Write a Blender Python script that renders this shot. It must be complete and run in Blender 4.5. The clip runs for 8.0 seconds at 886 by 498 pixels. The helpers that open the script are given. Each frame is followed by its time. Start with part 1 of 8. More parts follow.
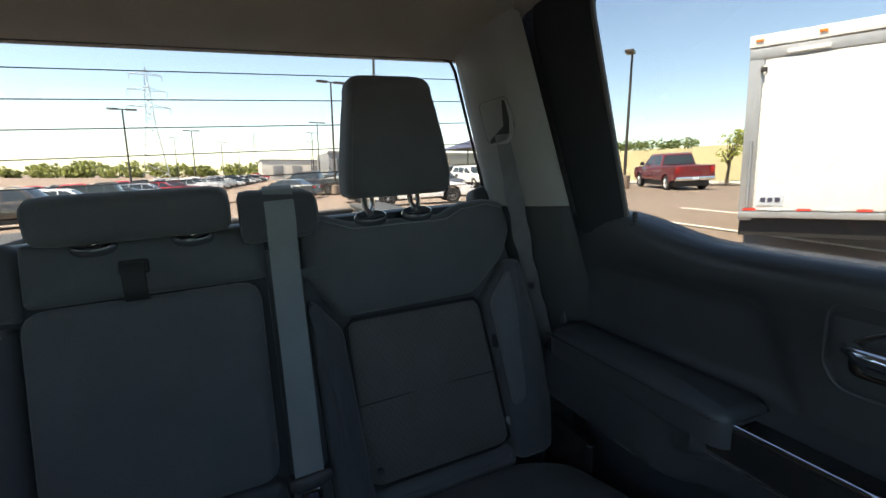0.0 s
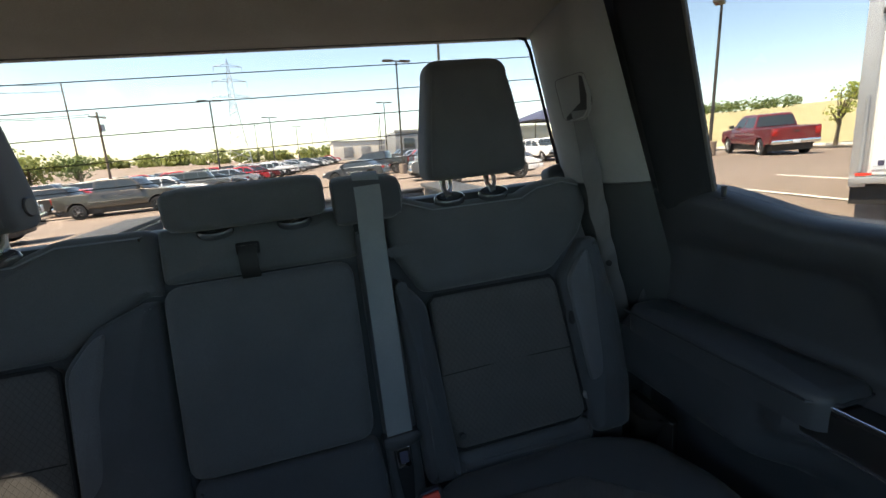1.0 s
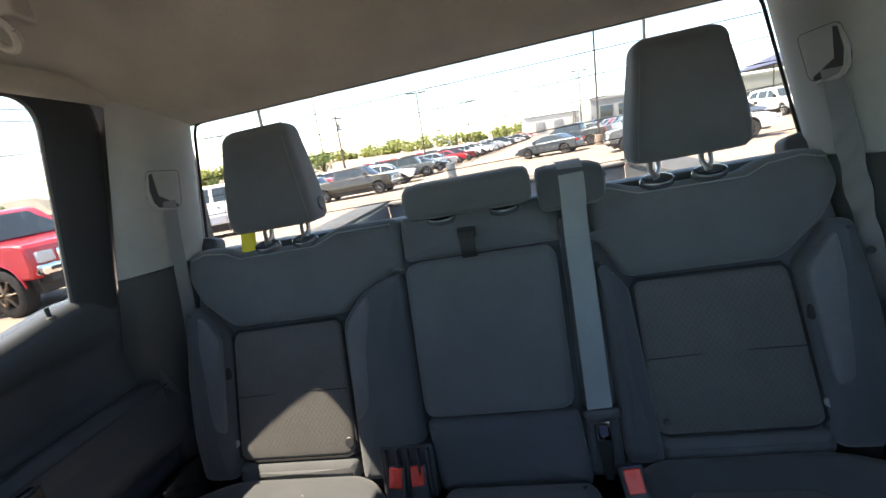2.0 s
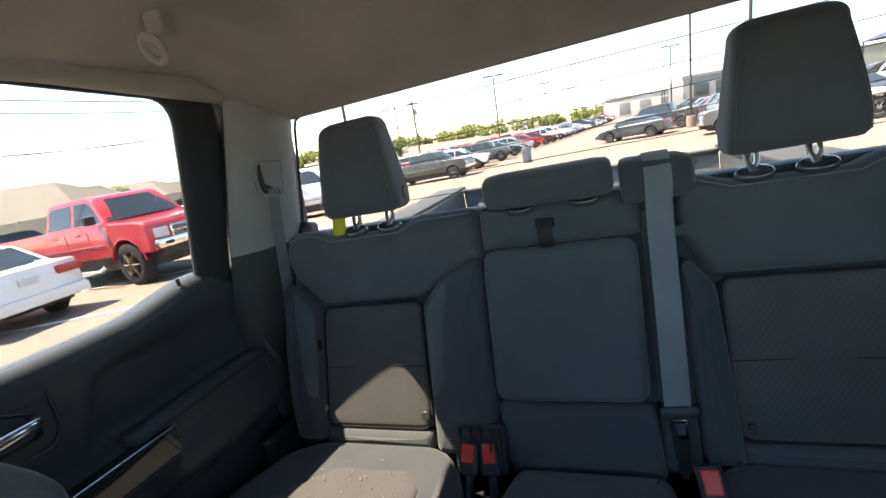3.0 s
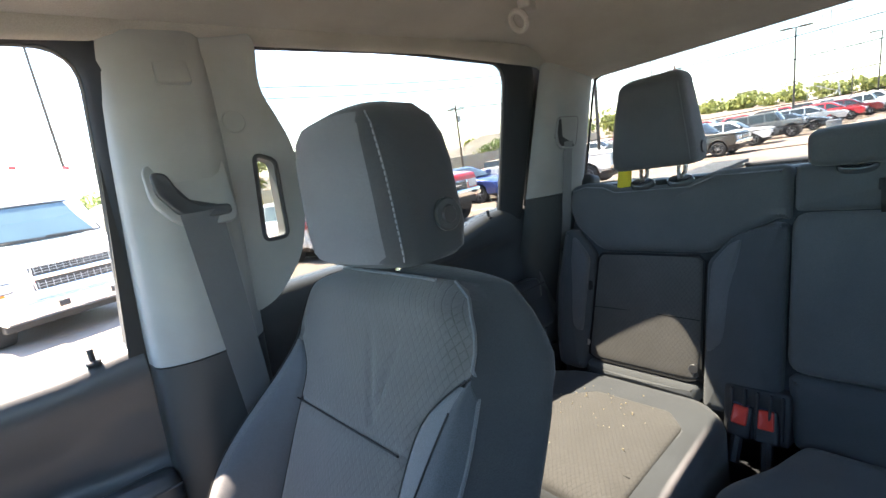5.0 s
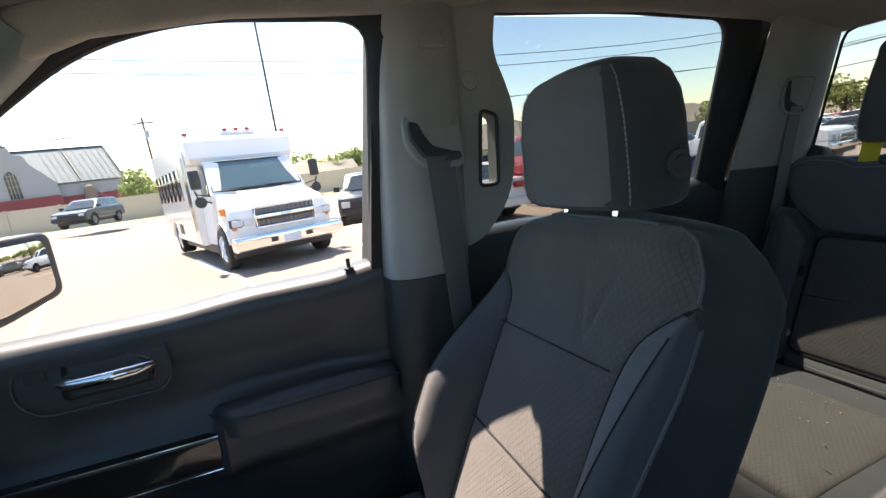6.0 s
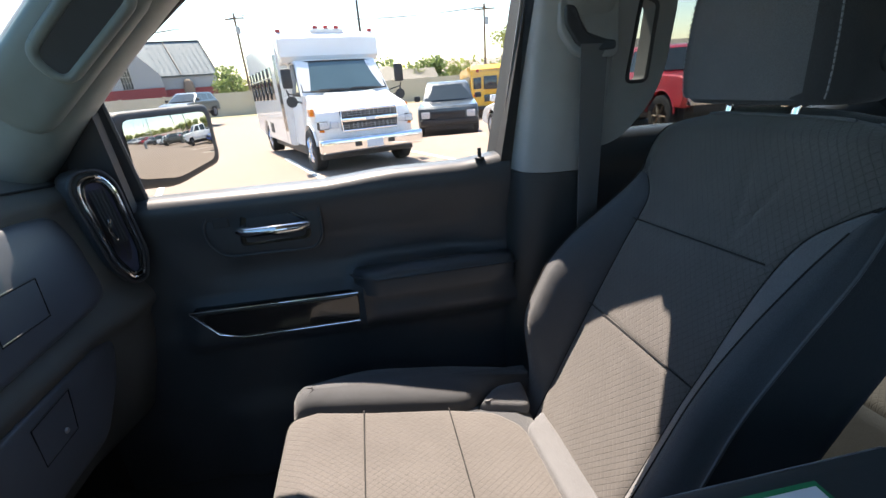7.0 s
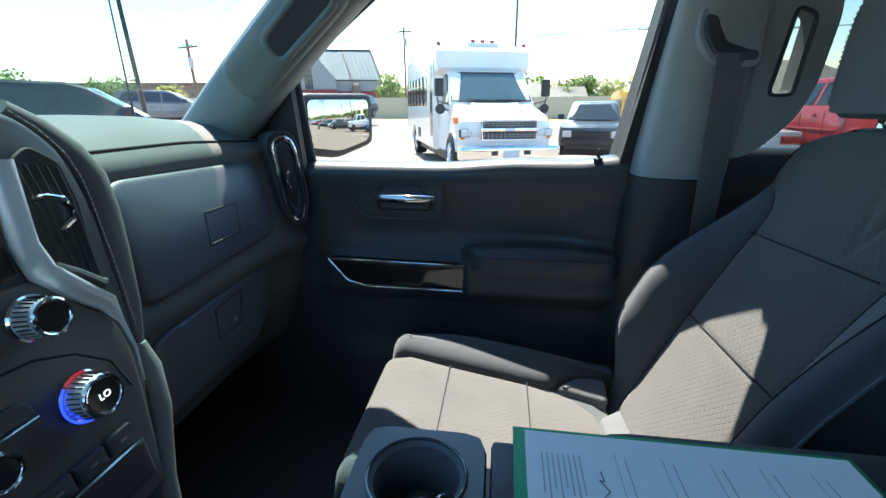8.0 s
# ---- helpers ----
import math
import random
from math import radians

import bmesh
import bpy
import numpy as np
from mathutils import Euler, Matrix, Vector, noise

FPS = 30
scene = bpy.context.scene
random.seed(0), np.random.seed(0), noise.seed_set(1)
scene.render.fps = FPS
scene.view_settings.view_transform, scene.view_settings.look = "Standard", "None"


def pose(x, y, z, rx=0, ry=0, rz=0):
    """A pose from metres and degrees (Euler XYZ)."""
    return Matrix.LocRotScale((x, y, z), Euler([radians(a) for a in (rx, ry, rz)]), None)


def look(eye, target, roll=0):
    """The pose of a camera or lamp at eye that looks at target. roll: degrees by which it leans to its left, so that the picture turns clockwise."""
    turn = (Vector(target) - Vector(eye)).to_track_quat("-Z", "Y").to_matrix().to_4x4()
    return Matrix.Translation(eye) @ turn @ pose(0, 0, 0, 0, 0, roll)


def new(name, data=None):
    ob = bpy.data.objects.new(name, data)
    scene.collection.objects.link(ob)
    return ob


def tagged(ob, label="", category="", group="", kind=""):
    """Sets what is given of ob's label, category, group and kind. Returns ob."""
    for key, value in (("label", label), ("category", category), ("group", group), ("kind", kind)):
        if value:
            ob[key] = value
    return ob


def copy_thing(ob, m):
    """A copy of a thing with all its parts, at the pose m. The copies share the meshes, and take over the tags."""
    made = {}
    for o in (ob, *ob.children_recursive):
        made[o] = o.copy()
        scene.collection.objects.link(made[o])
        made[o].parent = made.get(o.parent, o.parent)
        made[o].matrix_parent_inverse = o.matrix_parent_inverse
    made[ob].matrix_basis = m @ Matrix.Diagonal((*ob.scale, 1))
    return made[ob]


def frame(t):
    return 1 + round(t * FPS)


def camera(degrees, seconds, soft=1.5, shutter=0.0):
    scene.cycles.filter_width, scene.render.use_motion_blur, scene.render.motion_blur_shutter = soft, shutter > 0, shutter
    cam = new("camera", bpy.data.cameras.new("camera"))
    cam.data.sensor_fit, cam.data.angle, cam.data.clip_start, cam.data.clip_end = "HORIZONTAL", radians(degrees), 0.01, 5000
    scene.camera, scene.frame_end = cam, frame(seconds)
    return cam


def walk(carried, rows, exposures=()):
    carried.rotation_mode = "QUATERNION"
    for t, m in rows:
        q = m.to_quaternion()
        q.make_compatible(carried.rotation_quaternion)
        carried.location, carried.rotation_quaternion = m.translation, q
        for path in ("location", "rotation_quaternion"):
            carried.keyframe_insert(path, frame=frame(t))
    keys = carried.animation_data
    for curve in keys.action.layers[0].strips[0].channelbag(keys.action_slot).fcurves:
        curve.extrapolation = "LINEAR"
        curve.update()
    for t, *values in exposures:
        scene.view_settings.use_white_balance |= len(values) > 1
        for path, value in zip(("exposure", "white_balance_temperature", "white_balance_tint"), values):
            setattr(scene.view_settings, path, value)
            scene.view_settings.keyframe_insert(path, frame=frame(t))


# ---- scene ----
cam = camera(91.0, 8.0)
PATH = [
    (0, (0.187, 0.319, 1.484), (0.965, 2.12, 1.097), -3.1),
    (0.5, (0.177, 0.317, 1.484), (0.872, 2.135, 1.024), -4.2),
    (1, (0.156, 0.295, 1.498), (0.632, 2.18, 1.029), -5.8),
    (1.5, (0.149, 0.26, 1.52), (0.165, 2.206, 1.06), -9.1),
    (2, (0.131, 0.225, 1.533), (-0.256, 2.136, 1.087), -11.3),
    (2.2, (0.128, 0.215, 1.547), (-0.4, 2.088, 1.089), -12.2),
    (3.5, (0.126, 0.163, 1.551), (-0.659, 1.951, 1.12), -11.6),
    (4, (0.116, 0.114, 1.546), (-0.894, 1.794, 1.147), -12.4),
    (4.5, (0.103, 0.051, 1.534), (-1.192, 1.525, 1.146), -11.8),
    (5, (0.088, -0.029, 1.524), (-1.444, 1.206, 1.164), -10.3),
    (5.2, (0.088, -0.07, 1.528), (-1.572, 0.992, 1.192), -10.6),
    (6.3, (0.125, -0.197, 1.486), (-1.746, 0.378, 1.074), -6.3),
    (6.5, (0.13, -0.22, 1.473), (-1.729, 0.345, 0.998), -4.4),
    (7, (0.136, -0.315, 1.471), (-1.716, -0.027, 0.774), -4.5),
    (7.5, (0.176, -0.332, 1.455), (-1.713, -0.407, 0.804), -3.5),
    (8, (0.254, -0.291, 1.430), (-1.631, -0.542, 0.812), -0.1),
]
LIGHT = [(0.0, 2.83, 7600, 17), (1.0, 2.85, 7600, 18), (1.7, 3.80, 7350, 19), (2.2, 3.85, 7350, 19), (3.5, 3.50, 7400, 18), (4.5, 3.65, 7200, 17), (5.2, 3.90, 7000, 16), (6.3, 2.0, 6950, 16), (7.0, 2.15, 6650, 13), (7.5, 2.25, 6300, 6), (8.0, 2.28, 5850, 1)]
# the car park falls 3 degrees towards the passenger side; the truck and all that stands on the paving lean with it
LEAN = Matrix.Rotation(radians(-3.0), 4, 'Y')
walk(cam, [(t, LEAN @ look(eye, target, roll)) for t, eye, target, roll in PATH], LIGHT)

# ---- world, sun, light ----
SUN_DIR = (LEAN.to_3x3() @ Vector((0.515, 0.162, -1.0))).normalized()      # the way the sunlight travels
world = bpy.data.worlds.new("sky")
scene.world = world
world.use_nodes = True
wn, wl = world.node_tree.nodes, world.node_tree.links
sky = wn.new("ShaderNodeTexSky")
sky.sky_type = 'NISHITA'
sky.sun_disc = False
sky.sun_elevation = math.asin(-SUN_DIR.z)
sky.sun_rotation = math.atan2(-SUN_DIR.x, -SUN_DIR.y)
sky.air_density, sky.dust_density, sky.ozone_density = 1.0, 0.2, 1.0
wl.new(sky.outputs[0], wn["Background"].inputs[0])
wn["Background"].inputs[1].default_value = 0.108
sun_data = bpy.data.lights.new("sun", 'SUN')
sun_data.energy, sun_data.angle, sun_data.color = 4.8, radians(0.53), (1.0, 0.87, 0.73)
sun = new("sun", sun_data)
sun.matrix_world = look((0, 0, 30), Vector((0, 0, 30)) + SUN_DIR)

# ---- materials ----
class Nodes:
    """A material's node tree, with short calls to add nodes."""
    def __init__(self, name):
        self.mat = bpy.data.materials.new(name)
        self.mat.use_nodes = True
        self.tree = self.mat.node_tree
        self.bsdf = self.tree.nodes["Principled BSDF"]
        self.out = self.tree.nodes["Material Output"]
        self.coord = self.tree.nodes.new("ShaderNodeTexCoord").outputs["Object"]

    def put(self, a, b):
        if isinstance(a, (int, float)):
            b.default_value = a
        elif isinstance(a, tuple):
            b.default_value = (*a, 1.0) if len(a) == 3 else a
        else:
            self.tree.links.new(a, b)

    def math(self, op, a, b=0.0, c=0.0):
        n = self.tree.nodes.new("ShaderNodeMath")
        n.operation = op
        for v, s in zip((a, b, c), n.inputs):
            self.put(v, s)
        return n.outputs[0]

    def noise(self, scale, detail=3.0, rough=0.55, coord=None):
        n = self.tree.nodes.new("ShaderNodeTexNoise")
        n.inputs["Scale"].default_value = scale
        n.inputs["Detail"].default_value = detail
        n.inputs["Roughness"].default_value = rough
        self.tree.links.new(coord or self.coord, n.inputs["Vector"])
        return n.outputs["Fac"]

    def span(self, v, a, b, lo=0.0, hi=1.0):
        n = self.tree.nodes.new("ShaderNodeMapRange")
        for x, s in zip((v, a, b, lo, hi), n.inputs):
            self.put(x, s)
        return n.outputs[0]

    def mix(self, f, a, b):
        n = self.tree.nodes.new("ShaderNodeMix")
        n.data_type = 'RGBA'
        self.put(f, n.inputs[0])
        self.put(a, n.inputs[6])
        self.put(b, n.inputs[7])
        return n.outputs[2]

    def axes(self):
        n = self.tree.nodes.new("ShaderNodeSeparateXYZ")
        self.tree.links.new(self.coord, n.inputs[0])
        return n.outputs

    def bump(self, height, dist, strength=1.0):
        n = self.tree.nodes.new("ShaderNodeBump")
        n.inputs["Strength"].default_value = strength
        n.inputs["Distance"].default_value = dist
        self.put(height, n.inputs["Height"])
        self.tree.links.new(n.outputs[0], self.bsdf.inputs["Normal"])

    def set(self, **kw):
        for k, v in kw.items():
            self.put(v, self.bsdf.inputs[k.replace("_", " ")])
        return self.mat


def tint(c, f):
    return tuple(min(1.0, v * f) for v in c)


def plain(name, c, rough=0.6, metal=0.0, vary=0.12, grain=60.0, bump=0.0, coat=0.0, spec=0.5):
    """A surface with soft blotches, fine grain and, if wanted, a fine relief."""
    n = Nodes(name)
    big, fine = n.noise(3.0, 4), n.noise(grain, 3)
    f = n.math('ADD', n.math('MULTIPLY', big, 0.6), n.math('MULTIPLY', fine, 0.4))
    n.set(Base_Color=n.mix(n.span(f, 0.3, 0.7), tint(c, 1 - vary), tint(c, 1 + vary)), Metallic=metal, Coat_Weight=coat)
    n.set(Roughness=n.span(big, 0.3, 0.7, rough * 0.9, min(1.0, rough * 1.1)), Specular_IOR_Level=spec)
    if bump:
        n.bump(fine, bump)
    return n.mat


def fabric(name, c, diamonds=False, thread=900.0, weave=0.72):
    """Woven seat cloth; with diamonds, the quilted insert cloth whose lozenges show as fine lines."""
    n = Nodes(name)
    fine, big = n.noise(thread, 2, 0.7), n.noise(9.0, 4)
    col = n.mix(n.span(big, 0.3, 0.7), tint(c, 0.85), tint(c, 1.15))
    col = n.mix(n.span(fine, 0.35, 0.65), tint(c, weave), col)
    height = fine
    if diamonds:
        x, y, z = n.axes()
        a = n.math('DIVIDE', x, 0.0112)
        b = n.math('DIVIDE', y, 0.0150)
        l1 = n.math('ABSOLUTE', n.math('SUBTRACT', n.math('FRACT', n.math('ADD', n.math('ADD', a, b), 100.0)), 0.5))
        l2 = n.math('ABSOLUTE', n.math('SUBTRACT', n.math('FRACT', n.math('ADD', n.math('SUBTRACT', a, b), 100.0)), 0.5))
        line = n.span(n.math('MAXIMUM', l1, l2), 0.40, 0.49)
        speck = n.noise(260.0, 2)
        col = n.mix(n.math('MULTIPLY', line, n.span(speck, 0.35, 0.6, 0.25, 0.65)), col, tint(c, 0.36))
        height = n.math('SUBTRACT', n.math('MULTIPLY', fine, 0.35), line)
    n.set(Base_Color=col, Roughness=0.92, Specular_IOR_Level=0.25, Sheen_Weight=0.20, Sheen_Roughness=0.5)
    n.bump(height, 0.0006 if diamonds else 0.0010, 0.6)
    return n.mat


def leather_grain(name, c, rough=0.5, spec=0.45):
    """Soft-touch moulded plastic with a fine leather grain."""
    n = Nodes(name)
    v = n.tree.nodes.new("ShaderNodeTexVoronoi")
    v.inputs["Scale"].default_value = 420.0
    n.tree.links.new(n.coord, v.inputs["Vector"])
    big = n.noise(5.0, 5)
    n.set(Base_Color=n.mix(n.span(big, 0.3, 0.7), tint(c, 0.85), tint(c, 1.15)), Roughness=n.span(big, 0.3, 0.7, rough * 0.85, rough * 1.15), Specular_IOR_Level=spec)
    n.bump(v.outputs["Distance"], 0.0003, 0.22)
    return n.mat


def pane_material(name, c, gloss=0.06, rough=0.0):
    n = Nodes(name)
    t = n.tree.nodes.new("ShaderNodeBsdfTransparent")
    t.inputs[0].default_value = (*c, 1)
    g = n.tree.nodes.new("ShaderNodeBsdfGlossy")
    g.inputs["Roughness"].default_value = rough
    m = n.tree.nodes.new("ShaderNodeMixShader")
    fr = n.tree.nodes.new("ShaderNodeLayerWeight")
    fr.inputs[0].default_value = 0.5
    n.put(n.math('ADD', n.math('MULTIPLY', n.math('POWER', fr.outputs["Facing"], 5.0), 0.5), gloss), m.inputs[0])
    n.put(t.outputs[0], m.inputs[1])
    n.put(g.outputs[0], m.inputs[2])
    n.put(m.outputs[0], n.out.inputs[0])
    return n.mat


def paint(name, c, metal=0.0, rough=0.35):
    n = Nodes(name)
    dust = n.noise(2.5, 5)
    flake = n.noise(900.0, 1)
    col = n.mix(n.span(flake, 0.4, 0.6), tint(c, 0.92), tint(c, 1.08))
    col = n.mix(n.span(dust, 0.45, 0.8, 0.0, 0.16), col, (0.35, 0.31, 0.26))
    n.set(Base_Color=col, Metallic=metal, Roughness=n.span(dust, 0.3, 0.8, rough * 0.8, rough * 1.4), Coat_Weight=0.8, Coat_Roughness=0.06)
    return n.mat


SEAT = fabric("seat_cloth", (0.104, 0.109, 0.116))
SEAT_SIDE = fabric("seat_side_cloth", (0.076, 0.081, 0.090))
SEAT_BAND = fabric("seat_band_cloth", (0.128, 0.132, 0.142))
INSERT = fabric("insert_cloth", (0.110, 0.104, 0.101), diamonds=True)
# front seat and headrest flanks: their shade is put into a darker cloth
FLANK = fabric("shaded_flank_cloth", (0.046, 0.048, 0.052))
# near-black: shade in seams and gaps drawn as colour; also the black straps
GAP = plain("black_cloth_seam_shade", (0.015, 0.015, 0.016), 0.95)
THREAD = plain("stitch_thread", (0.20, 0.21, 0.23), 0.8)
LINER = fabric("headliner_cloth", (0.38, 0.36, 0.32), thread=700.0, weave=0.85)
PILLAR = leather_grain("pillar_grey_plastic", (0.265, 0.27, 0.27), 0.6)
PILLAR2 = leather_grain("windscreen_pillar_plastic", (0.17, 0.20, 0.20), 0.5)
LOWTRIM = leather_grain("black_lower_trim", (0.040, 0.045, 0.048), 0.5)
DARK = leather_grain("dark_soft_plastic", (0.050, 0.055, 0.062), 0.40)
DASHPAD = leather_grain("dashboard_pad_plastic", (0.105, 0.108, 0.104), 0.70, 0.25)
LIDGREY = leather_grain("glove_box_plastic", (0.088, 0.096, 0.110), 0.42)
DARKER = leather_grain("black_plastic", (0.034, 0.035, 0.040), 0.5)
FRAME = leather_grain("black_frame_plastic", (0.020, 0.024, 0.030), 0.85)
SEAL = plain("grey_seal_rubber", (0.09, 0.09, 0.092), 0.6)
RUBBER = plain("black_rubber", (0.018, 0.018, 0.019), 0.75, vary=0.2)
GLOSSBLK = plain("piano_black", (0.022, 0.020, 0.019), 0.12, coat=0.6)
CHROME = plain("chrome", (0.80, 0.81, 0.83), 0.08, metal=1.0, vary=0.03)
SATIN = plain("satin_silver_plastic", (0.60, 0.62, 0.64), 0.36, metal=0.3, vary=0.05)
WEB = fabric("belt_webbing", (0.23, 0.25, 0.265), thread=900.0, weave=0.82)
# darker copy of the webbing: the front belt's shade is in its colour
WEBDARK = fabric("shaded_belt_webbing", (0.15, 0.16, 0.17), thread=900.0, weave=0.8)
WEBGREY = fabric("grey_belt_webbing", (0.19, 0.195, 0.205), thread=900.0, weave=0.8)
COLLAR = plain("collar_plastic", (0.060, 0.066, 0.075), 0.10, coat=0.8)
RED = plain("red_button_plastic", (0.80, 0.06, 0.04), 0.35)
STRAP = plain("black_strap_nylon", (0.008, 0.008, 0.009), 0.6)
YELLOW = plain("yellow_tag_cloth", (0.75, 0.60, 0.04), 0.8)
CARPET = fabric("carpet", (0.028, 0.028, 0.030), thread=300.0)
PAPER = plain("paper", (0.78, 0.80, 0.84), 0.8, vary=0.03)
GREEN = plain("green_card", (0.02, 0.27, 0.11), 0.6, vary=0.06)
PRINT = plain("faded_print", (0.46, 0.47, 0.50), 0.7)
INK = plain("ink", (0.05, 0.05, 0.09), 0.7)
POST = plain("bright_post_steel", (0.90, 0.90, 0.90), 0.30, metal=1.0, vary=0.03)
METAL = plain("bare_metal", (0.42, 0.42, 0.42), 0.4, metal=0.9)
GLASS_CLEAR = pane_material("clear_glass", (0.87, 0.90, 0.895), 0.02)
GLASS_FRONT = pane_material("windscreen_glass", (0.69, 0.80, 0.79), 0.02)
GLASS_TINT = pane_material("tinted_glass", (0.55, 0.58, 0.575), 0.02)
GLASS_DOOR = pane_material("tinted_door_glass", (0.485, 0.515, 0.51), 0.02)
MIRROR = plain("mirror_silver", (0.52, 0.54, 0.54), 0.01, metal=1.0, vary=0.01)
CARGLASS = plain("dark_car_glass", (0.035, 0.045, 0.050), 0.05, vary=0.15, spec=0.6)
TYRE = plain("tyre_rubber", (0.022, 0.022, 0.022), 0.85, bump=0.002)
RIM = plain("alloy_rim", (0.48, 0.48, 0.49), 0.3, metal=0.85)
DARKTRIM = plain("dark_car_trim", (0.025, 0.025, 0.026), 0.55)
LAMPRED = plain("red_lamp_lens", (0.35, 0.012, 0.01), 0.15, coat=0.5)
LAMPCLEAR = plain("clear_lamp_lens", (0.55, 0.56, 0.58), 0.12, coat=0.6)
LAMPAMBER = plain("amber_lamp_lens", (0.75, 0.20, 0.008), 0.2, coat=0.5)
PLATE = plain("plate_white", (0.55, 0.60, 0.66), 0.5)
STEELPOLE = plain("dark_bronze_pole", (0.055, 0.048, 0.042), 0.5, metal=0.3)
WOODPOLE = plain("weathered_pole_wood", (0.16, 0.12, 0.09), 0.9, vary=0.3)
GALV = plain("galvanised_steel", (0.38, 0.40, 0.42), 0.5, metal=0.6)

# ---- mesh helpers ----
WORLD_OF = {}


def thing(name, x=0.0, y=0.0, z=0.0, label="", category="", group="", kind=""):
    e = new(name)
    e.empty_display_size = 0.05
    e.matrix_basis = Matrix.Translation((x, y, z))
    WORLD_OF[e] = Matrix.Translation((x, y, z))
    return tagged(e, label, category, group, kind)


def mesh_from(name, bm, material, smooth=True, sharp=40):
    bmesh.ops.recalc_face_normals(bm, faces=bm.faces)
    for f in bm.faces:
        f.smooth = smooth
    if smooth:
        lim = radians(sharp)
        for e in bm.edges:
            if len(e.link_faces) == 2 and e.calc_face_angle(0) > lim:
                e.smooth = False
    me = bpy.data.meshes.new(name)
    bm.to_mesh(me)
    bm.free()
    me.materials.append(material)
    return me


def part(name, bm, material, parent=None, label="", m=None, smooth=True, sharp=40):
    """Links a bmesh as one mesh object under parent; the mesh stands in m's coordinates (the world's, if none)."""
    ob = new(name, mesh_from(name, bm, material, smooth, sharp))
    m = m or Matrix.Identity(4)
    WORLD_OF[ob] = m
    if parent:
        ob.parent = parent
        ob.matrix_basis = WORLD_OF[parent].inverted() @ m
    else:
        ob.matrix_basis = m
    return tagged(ob, label)


def setting(name, bm, material, label="", category="", sharp=40, m=None):
    return tagged(part(name, bm, material, None, label, m, sharp=sharp), category=category, kind="structure")


def loft(rings, closed=True, cap0=True, cap1=True, bm=None):
    """Skins rings of equal length; caps close the ends."""
    bm = bm or bmesh.new()
    vs = [[bm.verts.new(p) for p in r] for r in rings]
    n = len(vs[0])
    for a, b in zip(vs, vs[1:]):
        for i in range(n if closed else n - 1):
            j = (i + 1) % n
            bm.faces.new((a[i], a[j], b[j], b[i]))
    if closed and cap0:
        bm.faces.new(vs[0][::-1])
    if closed and cap1:
        bm.faces.new(vs[-1])
    return bm


def box(x0, x1, y0, y1, z0, z1, r=0.0, bm=None, seg=2):
    """A block, its edges rounded by r."""
    b = bmesh.new()
    bmesh.ops.create_cube(b, size=1.0)
    bmesh.ops.scale(b, vec=(x1 - x0, y1 - y0, z1 - z0), verts=b.verts)
    bmesh.ops.translate(b, vec=((x0 + x1) / 2, (y0 + y1) / 2, (z0 + z1) / 2), verts=b.verts)
    if r:
        bmesh.ops.bevel(b, geom=list(b.edges), offset=r, segments=seg, profile=0.6, affect='EDGES')
    return merge(bm, b)


def merge(bm, b):
    if bm is None:
        return b
    me = bpy.data.meshes.new("tmp")
    b.to_mesh(me)
    b.free()
    bm.from_mesh(me)
    bpy.data.meshes.remove(me)
    return bm


def tube(points, r, sides=8, bm=None, flat=1.0):
    """A round bar along points; flat squashes it."""
    pts = [Vector(p) for p in points]
    rings = []
    side = None
    for i, p in enumerate(pts):
        d = (pts[min(i + 1, len(pts) - 1)] - pts[max(i - 1, 0)]).normalized()
        if side is None:
            side = d.cross(Vector((0, 0, 1)))
            if side.length < 1e-3:
                side = d.cross(Vector((1, 0, 0)))
        side = (side - d * side.dot(d)).normalized()
        up = side.cross(d)
        rr = r[i] if isinstance(r, (list, tuple)) else r
        rings.append([p + rr * (math.cos(a) * side + flat * math.sin(a) * up) for a in [2 * math.pi * k / sides for k in range(sides)]])
    return loft(rings, bm=bm)


def rod(a, b, r, sides=10, bm=None, r2=None):
    return tube([a, b], [r, r2 if r2 is not None else r], sides, bm)


def rounded(poly, r, n=4):
    """A polygon with its corners rounded by r."""
    out, k = [], len(poly)
    for i in range(k):
        p0, p, p1 = (Vector(poly[(i + d) % k][:2]) for d in (-1, 0, 1))
        rr = poly[i][2] if len(poly[i]) > 2 else r
        a, b = (p0 - p), (p1 - p)
        d = min(rr, a.length * 0.48, b.length * 0.48)
        a, b = p + a.normalized() * d, p + b.normalized() * d
        for s in range(n + 1):
            t = s / n
            out.append(a * (1 - t) ** 2 + p * 2 * t * (1 - t) + b * t ** 2)
    return out


def dense(pts, step):
    out = []
    for a, b in zip(pts, pts[1:] + pts[:1]):
        k = max(1, int((b - a).length / step))
        out += [a.lerp(b, i / k) for i in range(k)]
    return out


def inset(pts, d):
    k = len(pts)
    area = sum(pts[i].x * pts[(i + 1) % k].y - pts[(i + 1) % k].x * pts[i].y for i in range(k))
    s = 1 if area > 0 else -1
    out = []
    for i in range(k):
        t = (pts[(i + 1) % k] - pts[i - 1])
        if t.length < 1e-9:
            t = Vector((1, 0))
        t.normalize()
        out.append(pts[i] + Vector((-t.y, t.x)) * s * d)
    return out


